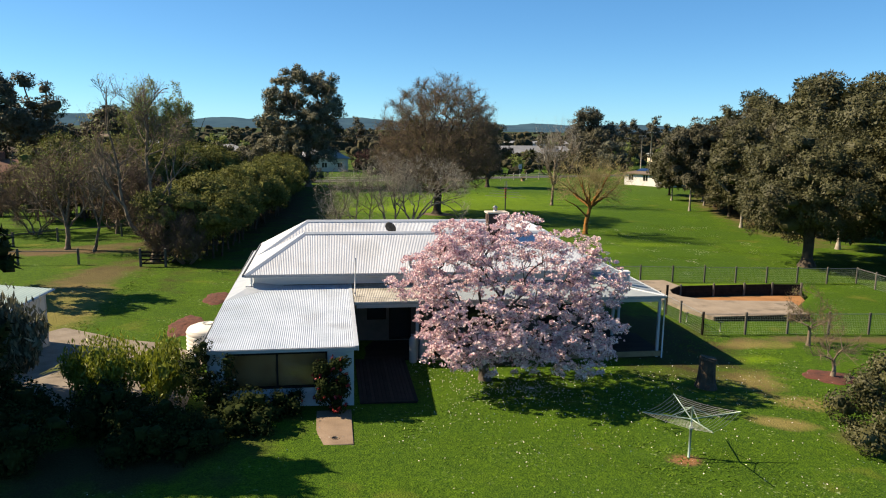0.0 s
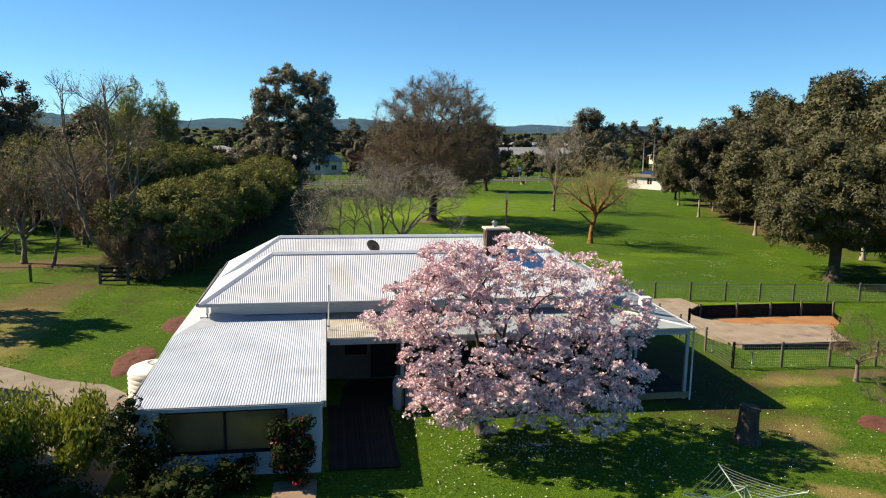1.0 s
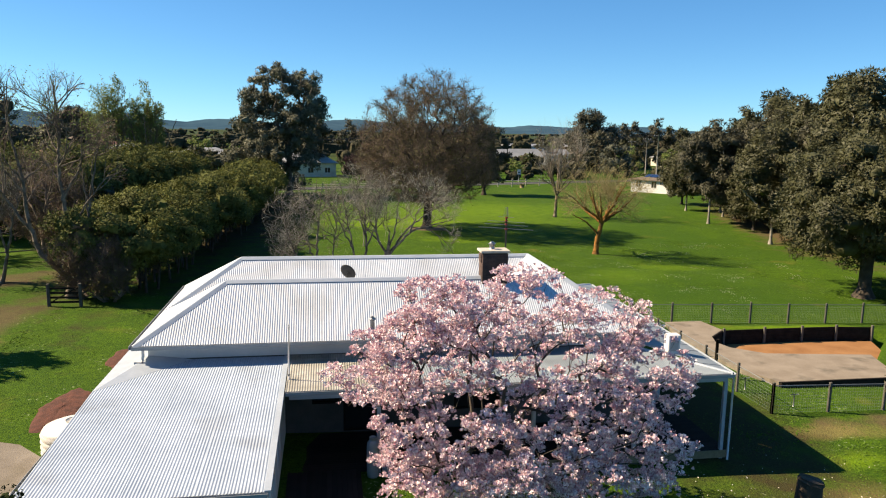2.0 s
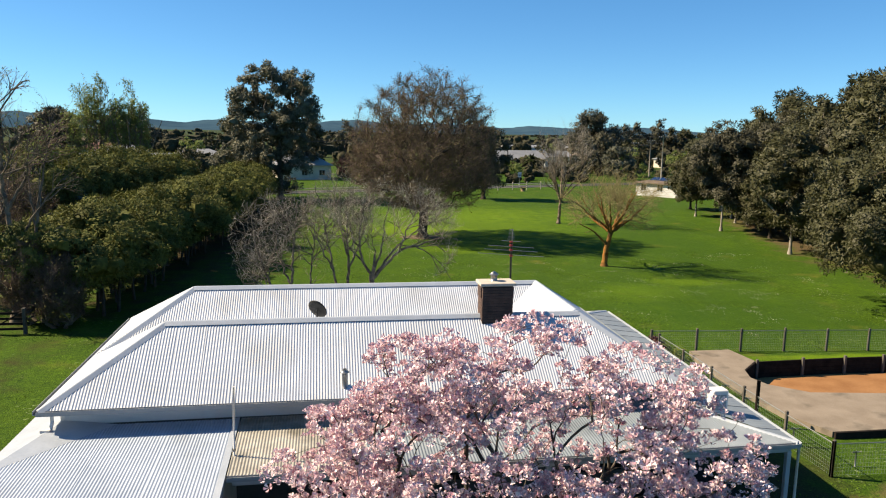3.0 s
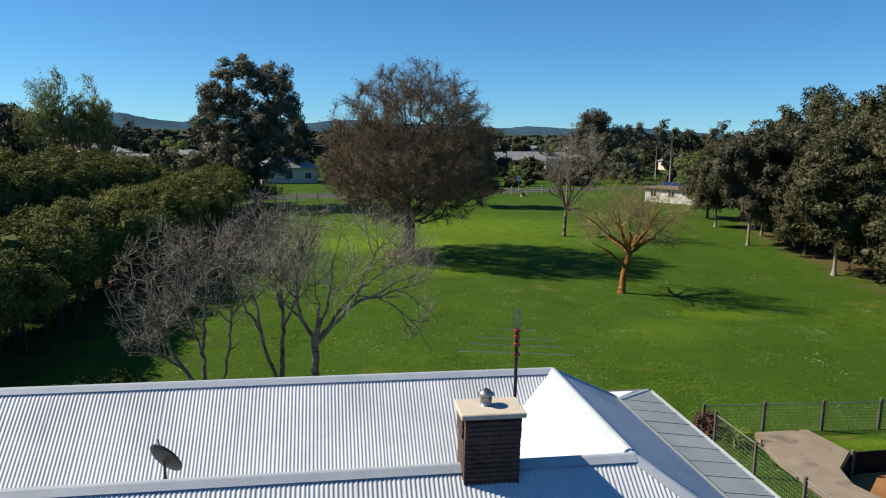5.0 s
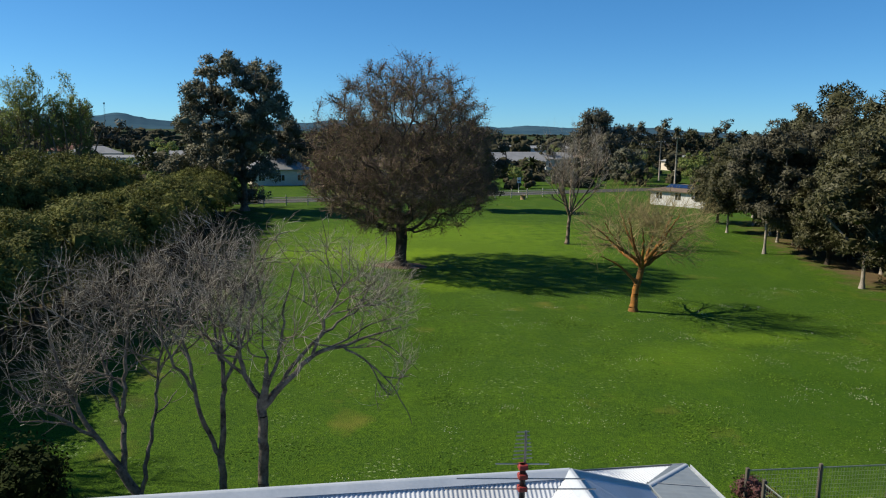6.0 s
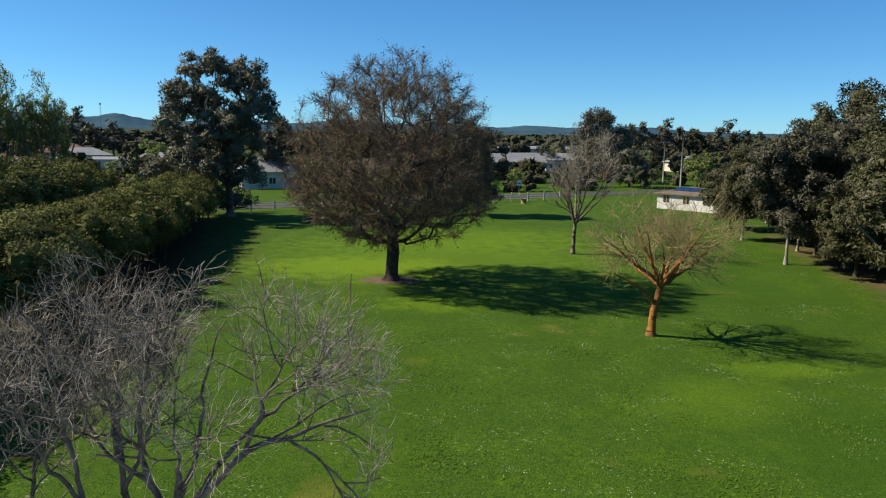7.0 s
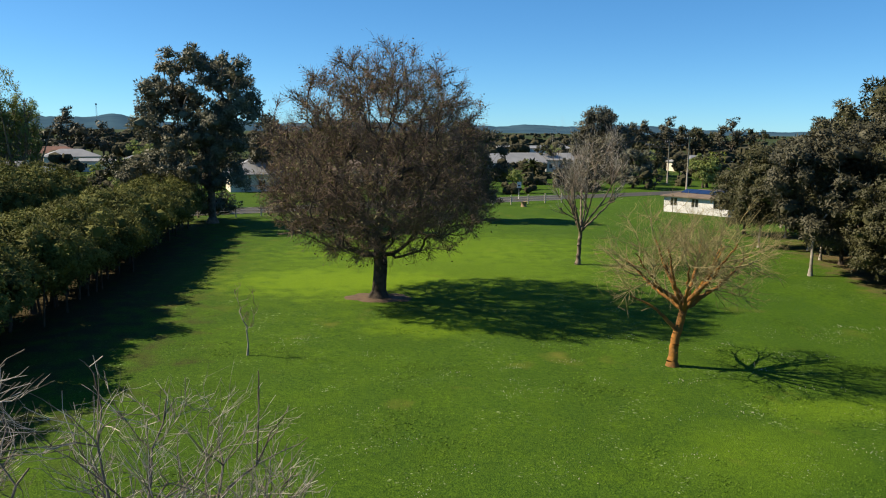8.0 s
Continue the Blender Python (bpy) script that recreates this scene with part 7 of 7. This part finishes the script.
def cottage(name, x, y, w, d, eave, ridge, rz, wall_mat, roof_mat, label, hip=True, windows=3, group="town houses", chim=False):
    h = thing(name, x, y, 0, label, "house", group, rz=rz)
    wall("wall", -w / 2, w / 2, -d / 2, -d / 2 + 0.2, -0.3, eave, [(-w / 2 + (k + 0.3) * w / windows, -w / 2 + (k + 0.65) * w / windows, 0.9, 2.1) for k in range(windows)], wall_mat, h)
    wall("wall", -w / 2, w / 2, d / 2 - 0.2, d / 2, -0.3, eave, [], wall_mat, h)
    for a in (-w / 2, w / 2 - 0.2):
        wall("wall", -d / 2 + 0.2, d / 2 - 0.2, a, a + 0.2, -0.3, eave, [(-0.8, 0.8, 0.9, 2.1)], wall_mat, h, along="y")
    for k in range(windows):
        window(-w / 2 + (k + 0.3) * w / windows, -w / 2 + (k + 0.65) * w / windows, 0.9, 2.1, -d / 2, h)
    o = 0.45
    X, Y, r = w / 2 + o, d / 2 + o, (w / 2 - d / 2 if hip else w / 2 + o)
    r = max(r, 0.3)
    v = [(-X, -Y, eave), (X, -Y, eave), (X, Y, eave), (-X, Y, eave), (-r, 0, ridge), (r, 0, ridge)]
    v += [(a, b, c - 0.12) for a, b, c in v[:4]]
    mesh("roof", v, [(0, 1, 5, 4), (1, 2, 5), (2, 3, 4, 5), (3, 0, 4), (9, 8, 7, 6), (0, 6, 7, 1), (1, 7, 8, 2), (2, 8, 9, 3), (3, 9, 6, 0)], roof_mat, h)
    if chim:
        box("chimney", -0.35, 0.35, -0.35, 0.35, eave, ridge + 1.0, M_TILE, h)
    return h


cottage("cottage", 0.6, 179, 11.0, 8.5, 3.1, 5.8, 12, M_CREAM, M_GREYROOF, "cream cottage with a pale iron roof across the road", chim=True)
cottage("cottage", 65.3, 137.9, 9.5, 7, 2.3, 3.2, -56, M_WHITE, M_BROWNROOF, "low white-walled house with solar panels on its roof", windows=3)
cottage("cottage", -40, 108, 13, 9, 2.8, 5.4, 10, M_BRICK, M_TILE, "brown brick house with a red tiled roof", chim=True)
cottage("cottage", -67.6, 280, 16, 9, 2.8, 5.0, 5, M_CREAM, M_TILE, "pale house with an orange-red tiled roof in the town")
cottage("cottage", -98, 350, 22, 12, 3.0, 5.4, -8, M_CREAM, M_BROWNROOF, "long house with a dark roof in the town")
cottage("cottage", -57, 262, 14, 9, 2.8, 4.8, 20, M_CREAM, M_GREYROOF, "pale house with a grey roof in the town")
cottage("shed_building", -42.7, 238, 9, 6, 2.6, 3.2, 5, M_WHITE, M_GREYROOF, "small white steel shed in the town", hip=False)
cottage("shed_building", 99, 338, 30, 12, 4.0, 5.0, 12, M_WHITE, M_GREYROOF, "long low white building in the town", hip=False)
cottage("cottage", 60, 229, 17, 10, 3.0, 5.2, 12, M_WHITE, M_GREYROOF, "white house with a wide pale iron roof across the road", hip=False)
cottage("cottage", -46, 190, 14, 9, 2.8, 4.6, 8, M_CREAM, M_GREYROOF, "pale house with a grey roof in the town")
cottage("cottage", -62, 215, 14, 9, 2.8, 4.8, -12, M_CREAM, M_TILE, "pale house with a red tiled roof in the town")
cottage("cottage", -30, 235, 15, 9, 2.8, 4.6, 8, M_WHITE, M_GREYROOF, "white house with a grey roof in the town")
cottage("cottage", -80, 200, 14, 9, 2.8, 4.6, 20, M_CREAM, M_BROWNROOF, "pale house with a brown roof in the town")
cottage("shed_building", 67.7, 242, 10, 8, 3.9, 5.0, 8, M_WHITE, M_GREYROOF, "white steel building across the road", hip=False)
cottage("shed_building", 76.5, 241, 9, 9, 3.2, 5.0, 8, M_WHITE, M_GREYROOF, "grey-roofed steel building across the road", hip=False)
cottage("cottage", 101, 262, 18, 11, 3.0, 5.4, 8, M_CREAM, M_BROWNROOF, "house with a wide tan roof across the road")
cottage("cottage", 120, 240, 16, 9, 2.8, 4.6, 18, M_CREAM, M_GREYROOF, "pale house with a grey roof in the town")
cottage("cottage", 20, 195, 13, 9, 2.8, 4.8, 8, M_CREAM, M_BROWNROOF, "pale house with a brown roof behind the oak")


def solar():
    s = thing("solar_panels", 64.3, 137.2, 2.75, "row of dark blue solar panels on the low roof", "solar panel", rz=-56)
    for k in range(5):
        b = box("panel", -3.0 + k * 1.2, -1.85 + k * 1.2, -1.0, 0.7, 0.0, 0.05, M_SOLAR, s)
        b.matrix_basis = pose(0, 0, 0.2, 14, 0, 0)


solar()
tagged(extrude_z("road", [(-60, 121.5), (-60, 127.5), (130, 190), (130, 184)], -0.05, 0.03, M_ASPHALT), "grey asphalt road beyond the paddock", "road", kind="structure")


def power_line():
    spots = [(-26, 150, 9.5), (20, 172, 9.5), (77.0, 166, 10.4), (86.8, 193, 9.4), (87.0, 203, 8.6)]
    for x, y, h in spots:
        p = thing("power_pole", x, y, 0, "weathered timber power pole with a crossarm", "power pole", "power poles")
        bar("pole", (0, 0, -0.3), (0, 0, h), 0.17, M_PALEBARK, p, r2=0.11)
        bm = bmesh.new()
        add_box(bm, -1.1, 1.1, -0.06, 0.06, h - 0.5, h - 0.36, 0.01)
        part("crossarm", bm, M_POST, p)
        for k in (-0.95, -0.4, 0.4, 0.95):
            bar("insulator", (k, 0, h - 0.36), (k, 0, h - 0.18), 0.05, M_WHITE, p, sides=6)
    for (xa, ya, ha), (xb, yb, hb) in zip(spots, spots[1:]):
        w = thing("power_line", xa, ya, ha - 0.2, "thin sagging power cables", "cable", "power lines")
        for k in (-0.95, 0.4, 0.95):
            t = np.linspace(0, 1, 17)
            P = np.column_stack([(xb - xa) * t + k, (yb - ya) * t, (hb - ha) * t - 1.2 * 4 * t * (1 - t)])
            r = np.full(16, 0.02)
            v, f = tubes(P[:-1], P[1:], r, r, 4)
            mesh("cable", v, f, M_DARKMETAL, w)


power_line()


def far_trees():
    arch = [(-6.5, 17.7), (-4.9, 20.0), (-3.0, 21.0), (-0.4, 21.8), (1.9, 21.1), (4.1, 20.0), (5.5, 18.5), (6.3, 16.8), (6.6, 15.4), (1.2, 19.0), (5.0, 16.4), (-5.6, 17.5), (-3.5, 17.4)]
    body = [(-7.3, 15.4), (-8.2, 13.7), (-7.5, 12.2), (-5.3, 11.4), (-2.1, 15.4), (0.1, 14.4), (2.3, 13.9), (4.2, 13.4), (-1.9, 12.4), (0.7, 11.7), (-3.9, 9.3), (-7.0, 8.5), (-9.4, 7.5), (-3.3, 7.0), (-0.2, 7.8), (2.5, 10.1), (-1.1, 5.0), (-5.2, 14.7), (-6.5, 5.0), (3.2, 6.5), (-3.5, 3.0), (1.2, 3.0)]
    lobes = [(a * 0.77, c * 0.89 - 0.5, 1.9) for a, c in arch] + [(a * 0.77, c * 0.88 - 0.2, 2.2) for a, c in body]
    leafy_tree("tall_gum", -1.1, 132, 20.8, 8.2, 101, M_BLUEGUM, M_BROWNBARK, "towering dark spreading gum at the paddock corner", "far trees", count=70000, leaf=0.3, trunk_r=0.42, low=0.2, flat=0.7, dense=0.45, lobes=lobes, feather=0.3)
    leafy_tree("dark_gum", 2.2, 178, 15.3, 3.4, 106, M_GUMDARK, M_BARK, "narrow dark gum beside the tall one", "far trees", clumps=34, count=12000, leaf=0.32, trunk_r=0.3, low=0.1, clump_r=0.32)
    leafy_tree("dark_evergreen", 30.5, 132, 13.2, 4.2, 107, M_GUMDARK, M_BARK, "dark evergreen tree at the paddock's end behind the oak", "far trees", clumps=40, count=16000, leaf=0.32, trunk_r=0.3, low=0.06, clump_r=0.25)
    for wx, wr, wh, sd in ((-28.4, 4.0, 17.8, 102), (-22.9, 3.0, 18.0, 113)):
        limb_tree("willow", wx, 134, spread_limbs(sd, (0.4, 0, 3.5), 0.34, 8, wh * 0.55, 52, 80, 0.2), sd, M_BROWNBARK, M_TWIG, "tall willow in light green new leaf", "far trees",
            ((60, 3.4, 0.06, 34, 0.3, 0.07), (300, 2.0, 0.03, 32, 0.1, 0.08), (1100, 1.3, 0.02, 30, -0.1, 0.08)), ((0, 0, wh * 0.56), (wr, wr, wh * 0.46)), leaf_mat=M_WILLOW, leaf_count=13000, leaf=0.24)
    leafy_tree("conifer", -43, 121, 19, 6.5, 103, M_GUMDARK, M_BARK, "dense dark conifer beyond the paddock", "far trees", clumps=70, count=22000, leaf=0.36, dense=0.55, trunk_r=0.5, low=0.05, clump_r=0.24)
    leafy_tree("conifer", -35, 135, 14, 5.0, 104, M_GUMDARK, M_BARK, "dense dark conifer beyond the paddock", "far trees", clumps=60, count=18000, leaf=0.36, dense=0.55, trunk_r=0.4, low=0.1, clump_r=0.24)
    leafy_tree("round_pine", 83, 222, 17.9, 7.9, 105, M_GUMDARK, M_BARK, "large round dark pine in the town", "far trees", clumps=44, count=12000, leaf=0.6, trunk_r=0.5, low=0.02, clump_r=0.34, hollow=0.7, shape=0.5)
    leafy_tree("pale_round_tree", 73, 180, 8.3, 3.9, 108, M_SILVER, M_BARK, "rounded pale green tree across the road", "far trees", clumps=40, count=9000, leaf=0.36, trunk_r=0.2, low=0.05, clump_r=0.27, hollow=0.7)
    leafy_tree("lime_tree", 89.5, 181, 7.2, 3.4, 109, M_WILLOW, M_BARK, "light green tree in young leaf across the road", "far trees", clumps=30, count=6000, leaf=0.36, trunk_r=0.18, low=0.1, clump_r=0.27)
    base = [leafy_tree("town_tree", 0, 0, 10, 4.5, 110, M_GUMDARK, M_BARK, "dark evergreen tree among the houses", "town trees", clumps=16, count=2300, leaf=0.46, sprays=5, trunk_r=0.25, low=0.1, clump_r=0.26),
            leafy_tree("town_tree", 0, 0, 10, 4.2, 111, M_GUM, M_BARK, "olive-green tree among the houses", "town trees", clumps=16, count=2300, leaf=0.46, sprays=5, trunk_r=0.25, low=0.12, clump_r=0.26),
            leafy_tree("town_tree", 0, 0, 9, 4.4, 112, M_WILLOW, M_BARK, "light green tree among the houses", "town trees", clumps=16, count=2300, leaf=0.45, sprays=5, trunk_r=0.2, low=0.1, clump_r=0.26)]
    rng = random.Random(12)
    spots = []
    for k in range(30):
        a = radians(rng.uniform(-42, 58))
        d = rng.uniform(190, 300)
        spots.append((rng.choice((0, 0, 1, 1, 2)), d * math.sin(a), 10 + d * math.cos(a), rng.uniform(0.55, 1.15)))
    spots += [(0, 122, 290, 1.5), (0, 131, 300, 1.6), (0, 141, 300, 1.75), (1, 150, 300, 1.6), (1, 157, 305, 1.5), (0, 166, 300, 1.75), (1, 177, 300, 1.5), (0, 112, 280, 1.4), (0, -69, 300, 1.8), (0, -59, 300, 1.35), (1, -64, 305, 1.25), (0, 13, 300, 1.5), (0, 28, 165, 0.9), (1, 33, 172, 1.0), (1, -20, 168, 0.8), (0, -14, 172, 0.8), (2, 80, 190, 0.9), (1, 62, 182, 0.6), (2, 88, 180, 0.8)]
    for k in range(36):
        x = rng.uniform(-50, 110)
        y = 148 + 0.33 * max(x, 0) + rng.uniform(0, 65)
        if not (-6 < x < 9 and y < 170):
            spots.append((rng.choice((0, 0, 1, 1, 2)), x, y, rng.uniform(0.25, 0.65)))
    done = set()
    for k, x, y, s in spots:
        m = pose(x, y, 0, 0, 0, rng.uniform(0, 360)) @ Matrix.Diagonal((s, s, s, 1))
        if k not in done:
            base[k].matrix_basis = pose(x, y, float(gz(x, y)))
            done.add(k)
        else:
            copy_thing(base[k], m)


far_trees()


def far_woods():
    """The mass of trees between and beyond the town's roofs."""
    rng = np.random.default_rng(77)
    V, F, base = [], [], 0
    homes = [(0.6, 180, 10), (-67.6, 280, 14), (-57, 262, 12), (-42.7, 238, 10), (-62, 215, 12), (60, 229, 12), (67.7, 242, 8), (76.5, 241, 8), (101, 262, 12), (20, 195, 9), (-46, 190, 10), (-30, 235, 9), (91, 192, 3), (93, 205, 3), (88, 200, 7)]
    n = 420
    a = np.radians(rng.uniform(-46, 60, n))
    d = 185 + 900 * rng.uniform(0, 1, n) ** 1.7
    for i in range(n):
        x, y = d[i] * math.sin(a[i]), 10 + d[i] * math.cos(a[i])
        if y < 165 + 0.33 * x or (-12 < x < 14 and y < 195):
            continue
        near = min(1.0, (d[i] - 185) / 120)
        h, r = rng.uniform(2.5, 4.5) * (1 - near) + rng.uniform(5, 10.5) * near, rng.uniform(2, 4) * (1 - near) + rng.uniform(3, 6.5) * near
        C = crown_points(rng, 6, r * 0.7, r * 0.7, 0.5, h * 0.9, lobes=4)
        rr = np.full(6, r * 0.5) * rng.uniform(0.7, 1.25, 6)
        p, dr = clump_points(rng, C, rr, 40, 0.1, 0.85)
        v, f = leaves(rng, p * (1, 1, 1), 0.9, 0.6, face=dr, jitter=0.3)
        v2, f2 = masses(rng, C, rr, 0.85, 0.9, 2, 0.12)
        v, f = np.concatenate([v, v2]), np.concatenate([f, f2 + len(v)])
        V.append(v + np.array([x, y, 0])), F.append(f + base)
        base += len(v)
    for i in range(230):
        x = rng.uniform(-60, 135)
        y = 151 + 0.33 * max(x, -20) + 95 * rng.uniform(0, 1) ** 1.3
        if any(abs(x - a) < c and abs(y - b) < c for a, b, c in homes) or (-10 < x < 14 and y < 178):
            continue
        r, h = rng.uniform(1.2, 3.6), rng.uniform(1.2, 4.6)
        C = crown_points(rng, 6, r * 0.8, r * 0.8, 0.2, h * 0.9, lobes=4)
        rr = np.full(6, r * 0.5) * rng.uniform(0.6, 1.25, 6)
        p, dr = clump_points(rng, C, rr, 50, 0.1, 0.85)
        v, f = leaves(rng, p, 0.6, 0.4, face=dr, jitter=0.4)
        v2, f2 = masses(rng, C, rr, 0.85, 0.85, 2, 0.2)
        V.append(np.concatenate([v, v2]) + np.array([x, y, 0])), F.append(np.concatenate([f, f2 + len(v)]) + base)
        base += len(v) + len(v2)
    for i in range(300):
        b, e = radians(rng.uniform(-48, 62)), 330 + 1500 * rng.uniform(0, 1) ** 1.6
        r, h = rng.uniform(7, 18), rng.uniform(4.5, 9)
        C = crown_points(rng, 6, r * 1.4, r * 0.7, 0.5, h * 0.8, lobes=4) * (1, 1, 0.7)
        v, f = masses(rng, C, np.full(6, r * 0.4), 0.6, 0.9, 1, 0.2)
        V.append(v + np.array([e * math.sin(b), 10 + e * math.cos(b), 0])), F.append(f + base)
        base += len(v)
    tagged(mesh("far_woods", np.concatenate(V), np.concatenate(F), M_FARLEAF), "mixed dark trees of the distant town and farms", "trees", kind="stuff")


far_woods()


bare_tree("plum_tree", 11, 168, 5.5, 2.8, 121, M_BARK, M_PLUM, "small purple-red plum tree beside the cottage", targets=120, shoots=2500, trunk_r=0.14, shoot=0.6, shoot_r=0.02, least=0.02, leaf_mat=M_PLUM, leaf_count=2500, leaf=0.25)


def radio_mast():
    m = thing("radio_mast", -239, 935, 12, "slender lattice radio mast on the far rise", "mast")
    for k in range(3):
        a = 2 * math.pi * k / 3
        bar("leg", (1.2 * math.cos(a), 1.2 * math.sin(a), 0), (0.35 * math.cos(a), 0.35 * math.sin(a), 24), 0.09, M_GALV, m, sides=5)
    for k in range(10):
        z, r = 2 + k * 2.2, 1.2 - 0.85 * (2 + k * 2.2) / 24
        for j in range(3):
            a, b = 2 * math.pi * j / 3, 2 * math.pi * (j + 1) / 3
            bar("brace", (r * math.cos(a), r * math.sin(a), z), (r * math.cos(b), r * math.sin(b), z + 1.1), 0.05, M_GALV, m, sides=4)
    box("antenna_head", -0.9, 0.9, -0.3, 0.3, 22.5, 24.5, M_GALV, m)


radio_mast()


# ---------------------------------------------------------------- small things along the road
leafy_tree("pale_bush", 90, 222, 5.6, 4.2, 131, M_SILVER, M_BARK, "large rounded pale grey-green bush beside the road", clumps=20, count=2500, leaf=0.5, trunk_r=0.15, low=0.02, clump_r=0.3)
leafy_tree("lime_bush", 101, 199, 7.5, 4.0, 132, M_LIME, M_BARK, "bright yellow-green bush beside the road", clumps=22, count=3000, leaf=0.45, trunk_r=0.15, low=0.02, clump_r=0.3)
shrub("round_bush", -1.2, 141.5, 1.5, 1.3, 133, M_DARKLEAF, "small round clipped bush by the road fence", count=900, leaf=0.2)
bare_tree("sapling", -3.6, 137.5, 8.0, 2.0, 134, M_BROWNBARK, M_TWIG, "thin leafless tree by the road fence", "", targets=60, shoots=400, trunk_r=0.09, fork=0.25, shoot=0.7, shoot_r=0.016, rise=0.8, least=0.02)


def palm():
    x, y = 55.9, 193
    rng = np.random.default_rng(135)
    p = thing("palm_tree", x, y, 0, "dark green fan palm in a front garden", "palm tree")
    bar("trunk", (0, 0, -0.2), (0.1, 0, 4.2), 0.35, M_BARK, p, sides=10, r2=0.28)
    for k in range(34):
        a, el, L = rng.uniform(0, 6.28), rng.uniform(-0.7, 1.3), rng.uniform(1.6, 2.4)
        s = np.linspace(0, 1, 6)
        out, up = L * s * math.cos(el), L * s * math.sin(el) - 0.7 * s ** 2
        half = 0.38 * np.sin(np.pi * (0.1 + 0.86 * s))
        c = np.column_stack([out * math.cos(a), out * math.sin(a), 4.2 + up])
        side = np.array([-math.sin(a), math.cos(a), 0])
        v = np.concatenate([c - side * half[:, None] - (0, 0, 0.1), c, c + side * half[:, None] - (0, 0, 0.1)])
        mesh("frond", v, [(i, i + 1, 7 + i, 6 + i) for i in range(5)] + [(6 + i, 7 + i, 13 + i, 12 + i) for i in range(5)], M_DARKLEAF, p)


palm()


def road_sign():
    s = thing("road_sign", 43.8, 159.4, 0, "white road sign plate on a slim post", "road sign")
    bar("post", (0, 0, -0.2), (0, 0, 2.7), 0.05, M_GALV, s)
    box("plate", -0.35, 0.35, -0.08, -0.05, 1.8, 2.8, M_WHITE, s)
    box("bar_marking", -0.22, 0.22, -0.086, -0.081, 2.1, 2.3, M_DARKMETAL, s)
    b = thing("timber_stump", 41.2, 147.2, 0, "short round timber block on the grass", "tree stump")
    bar("bole", (0, 0, -0.1), (0, 0, 0.75), 0.42, M_BUFF, b, sides=12)


road_sign()
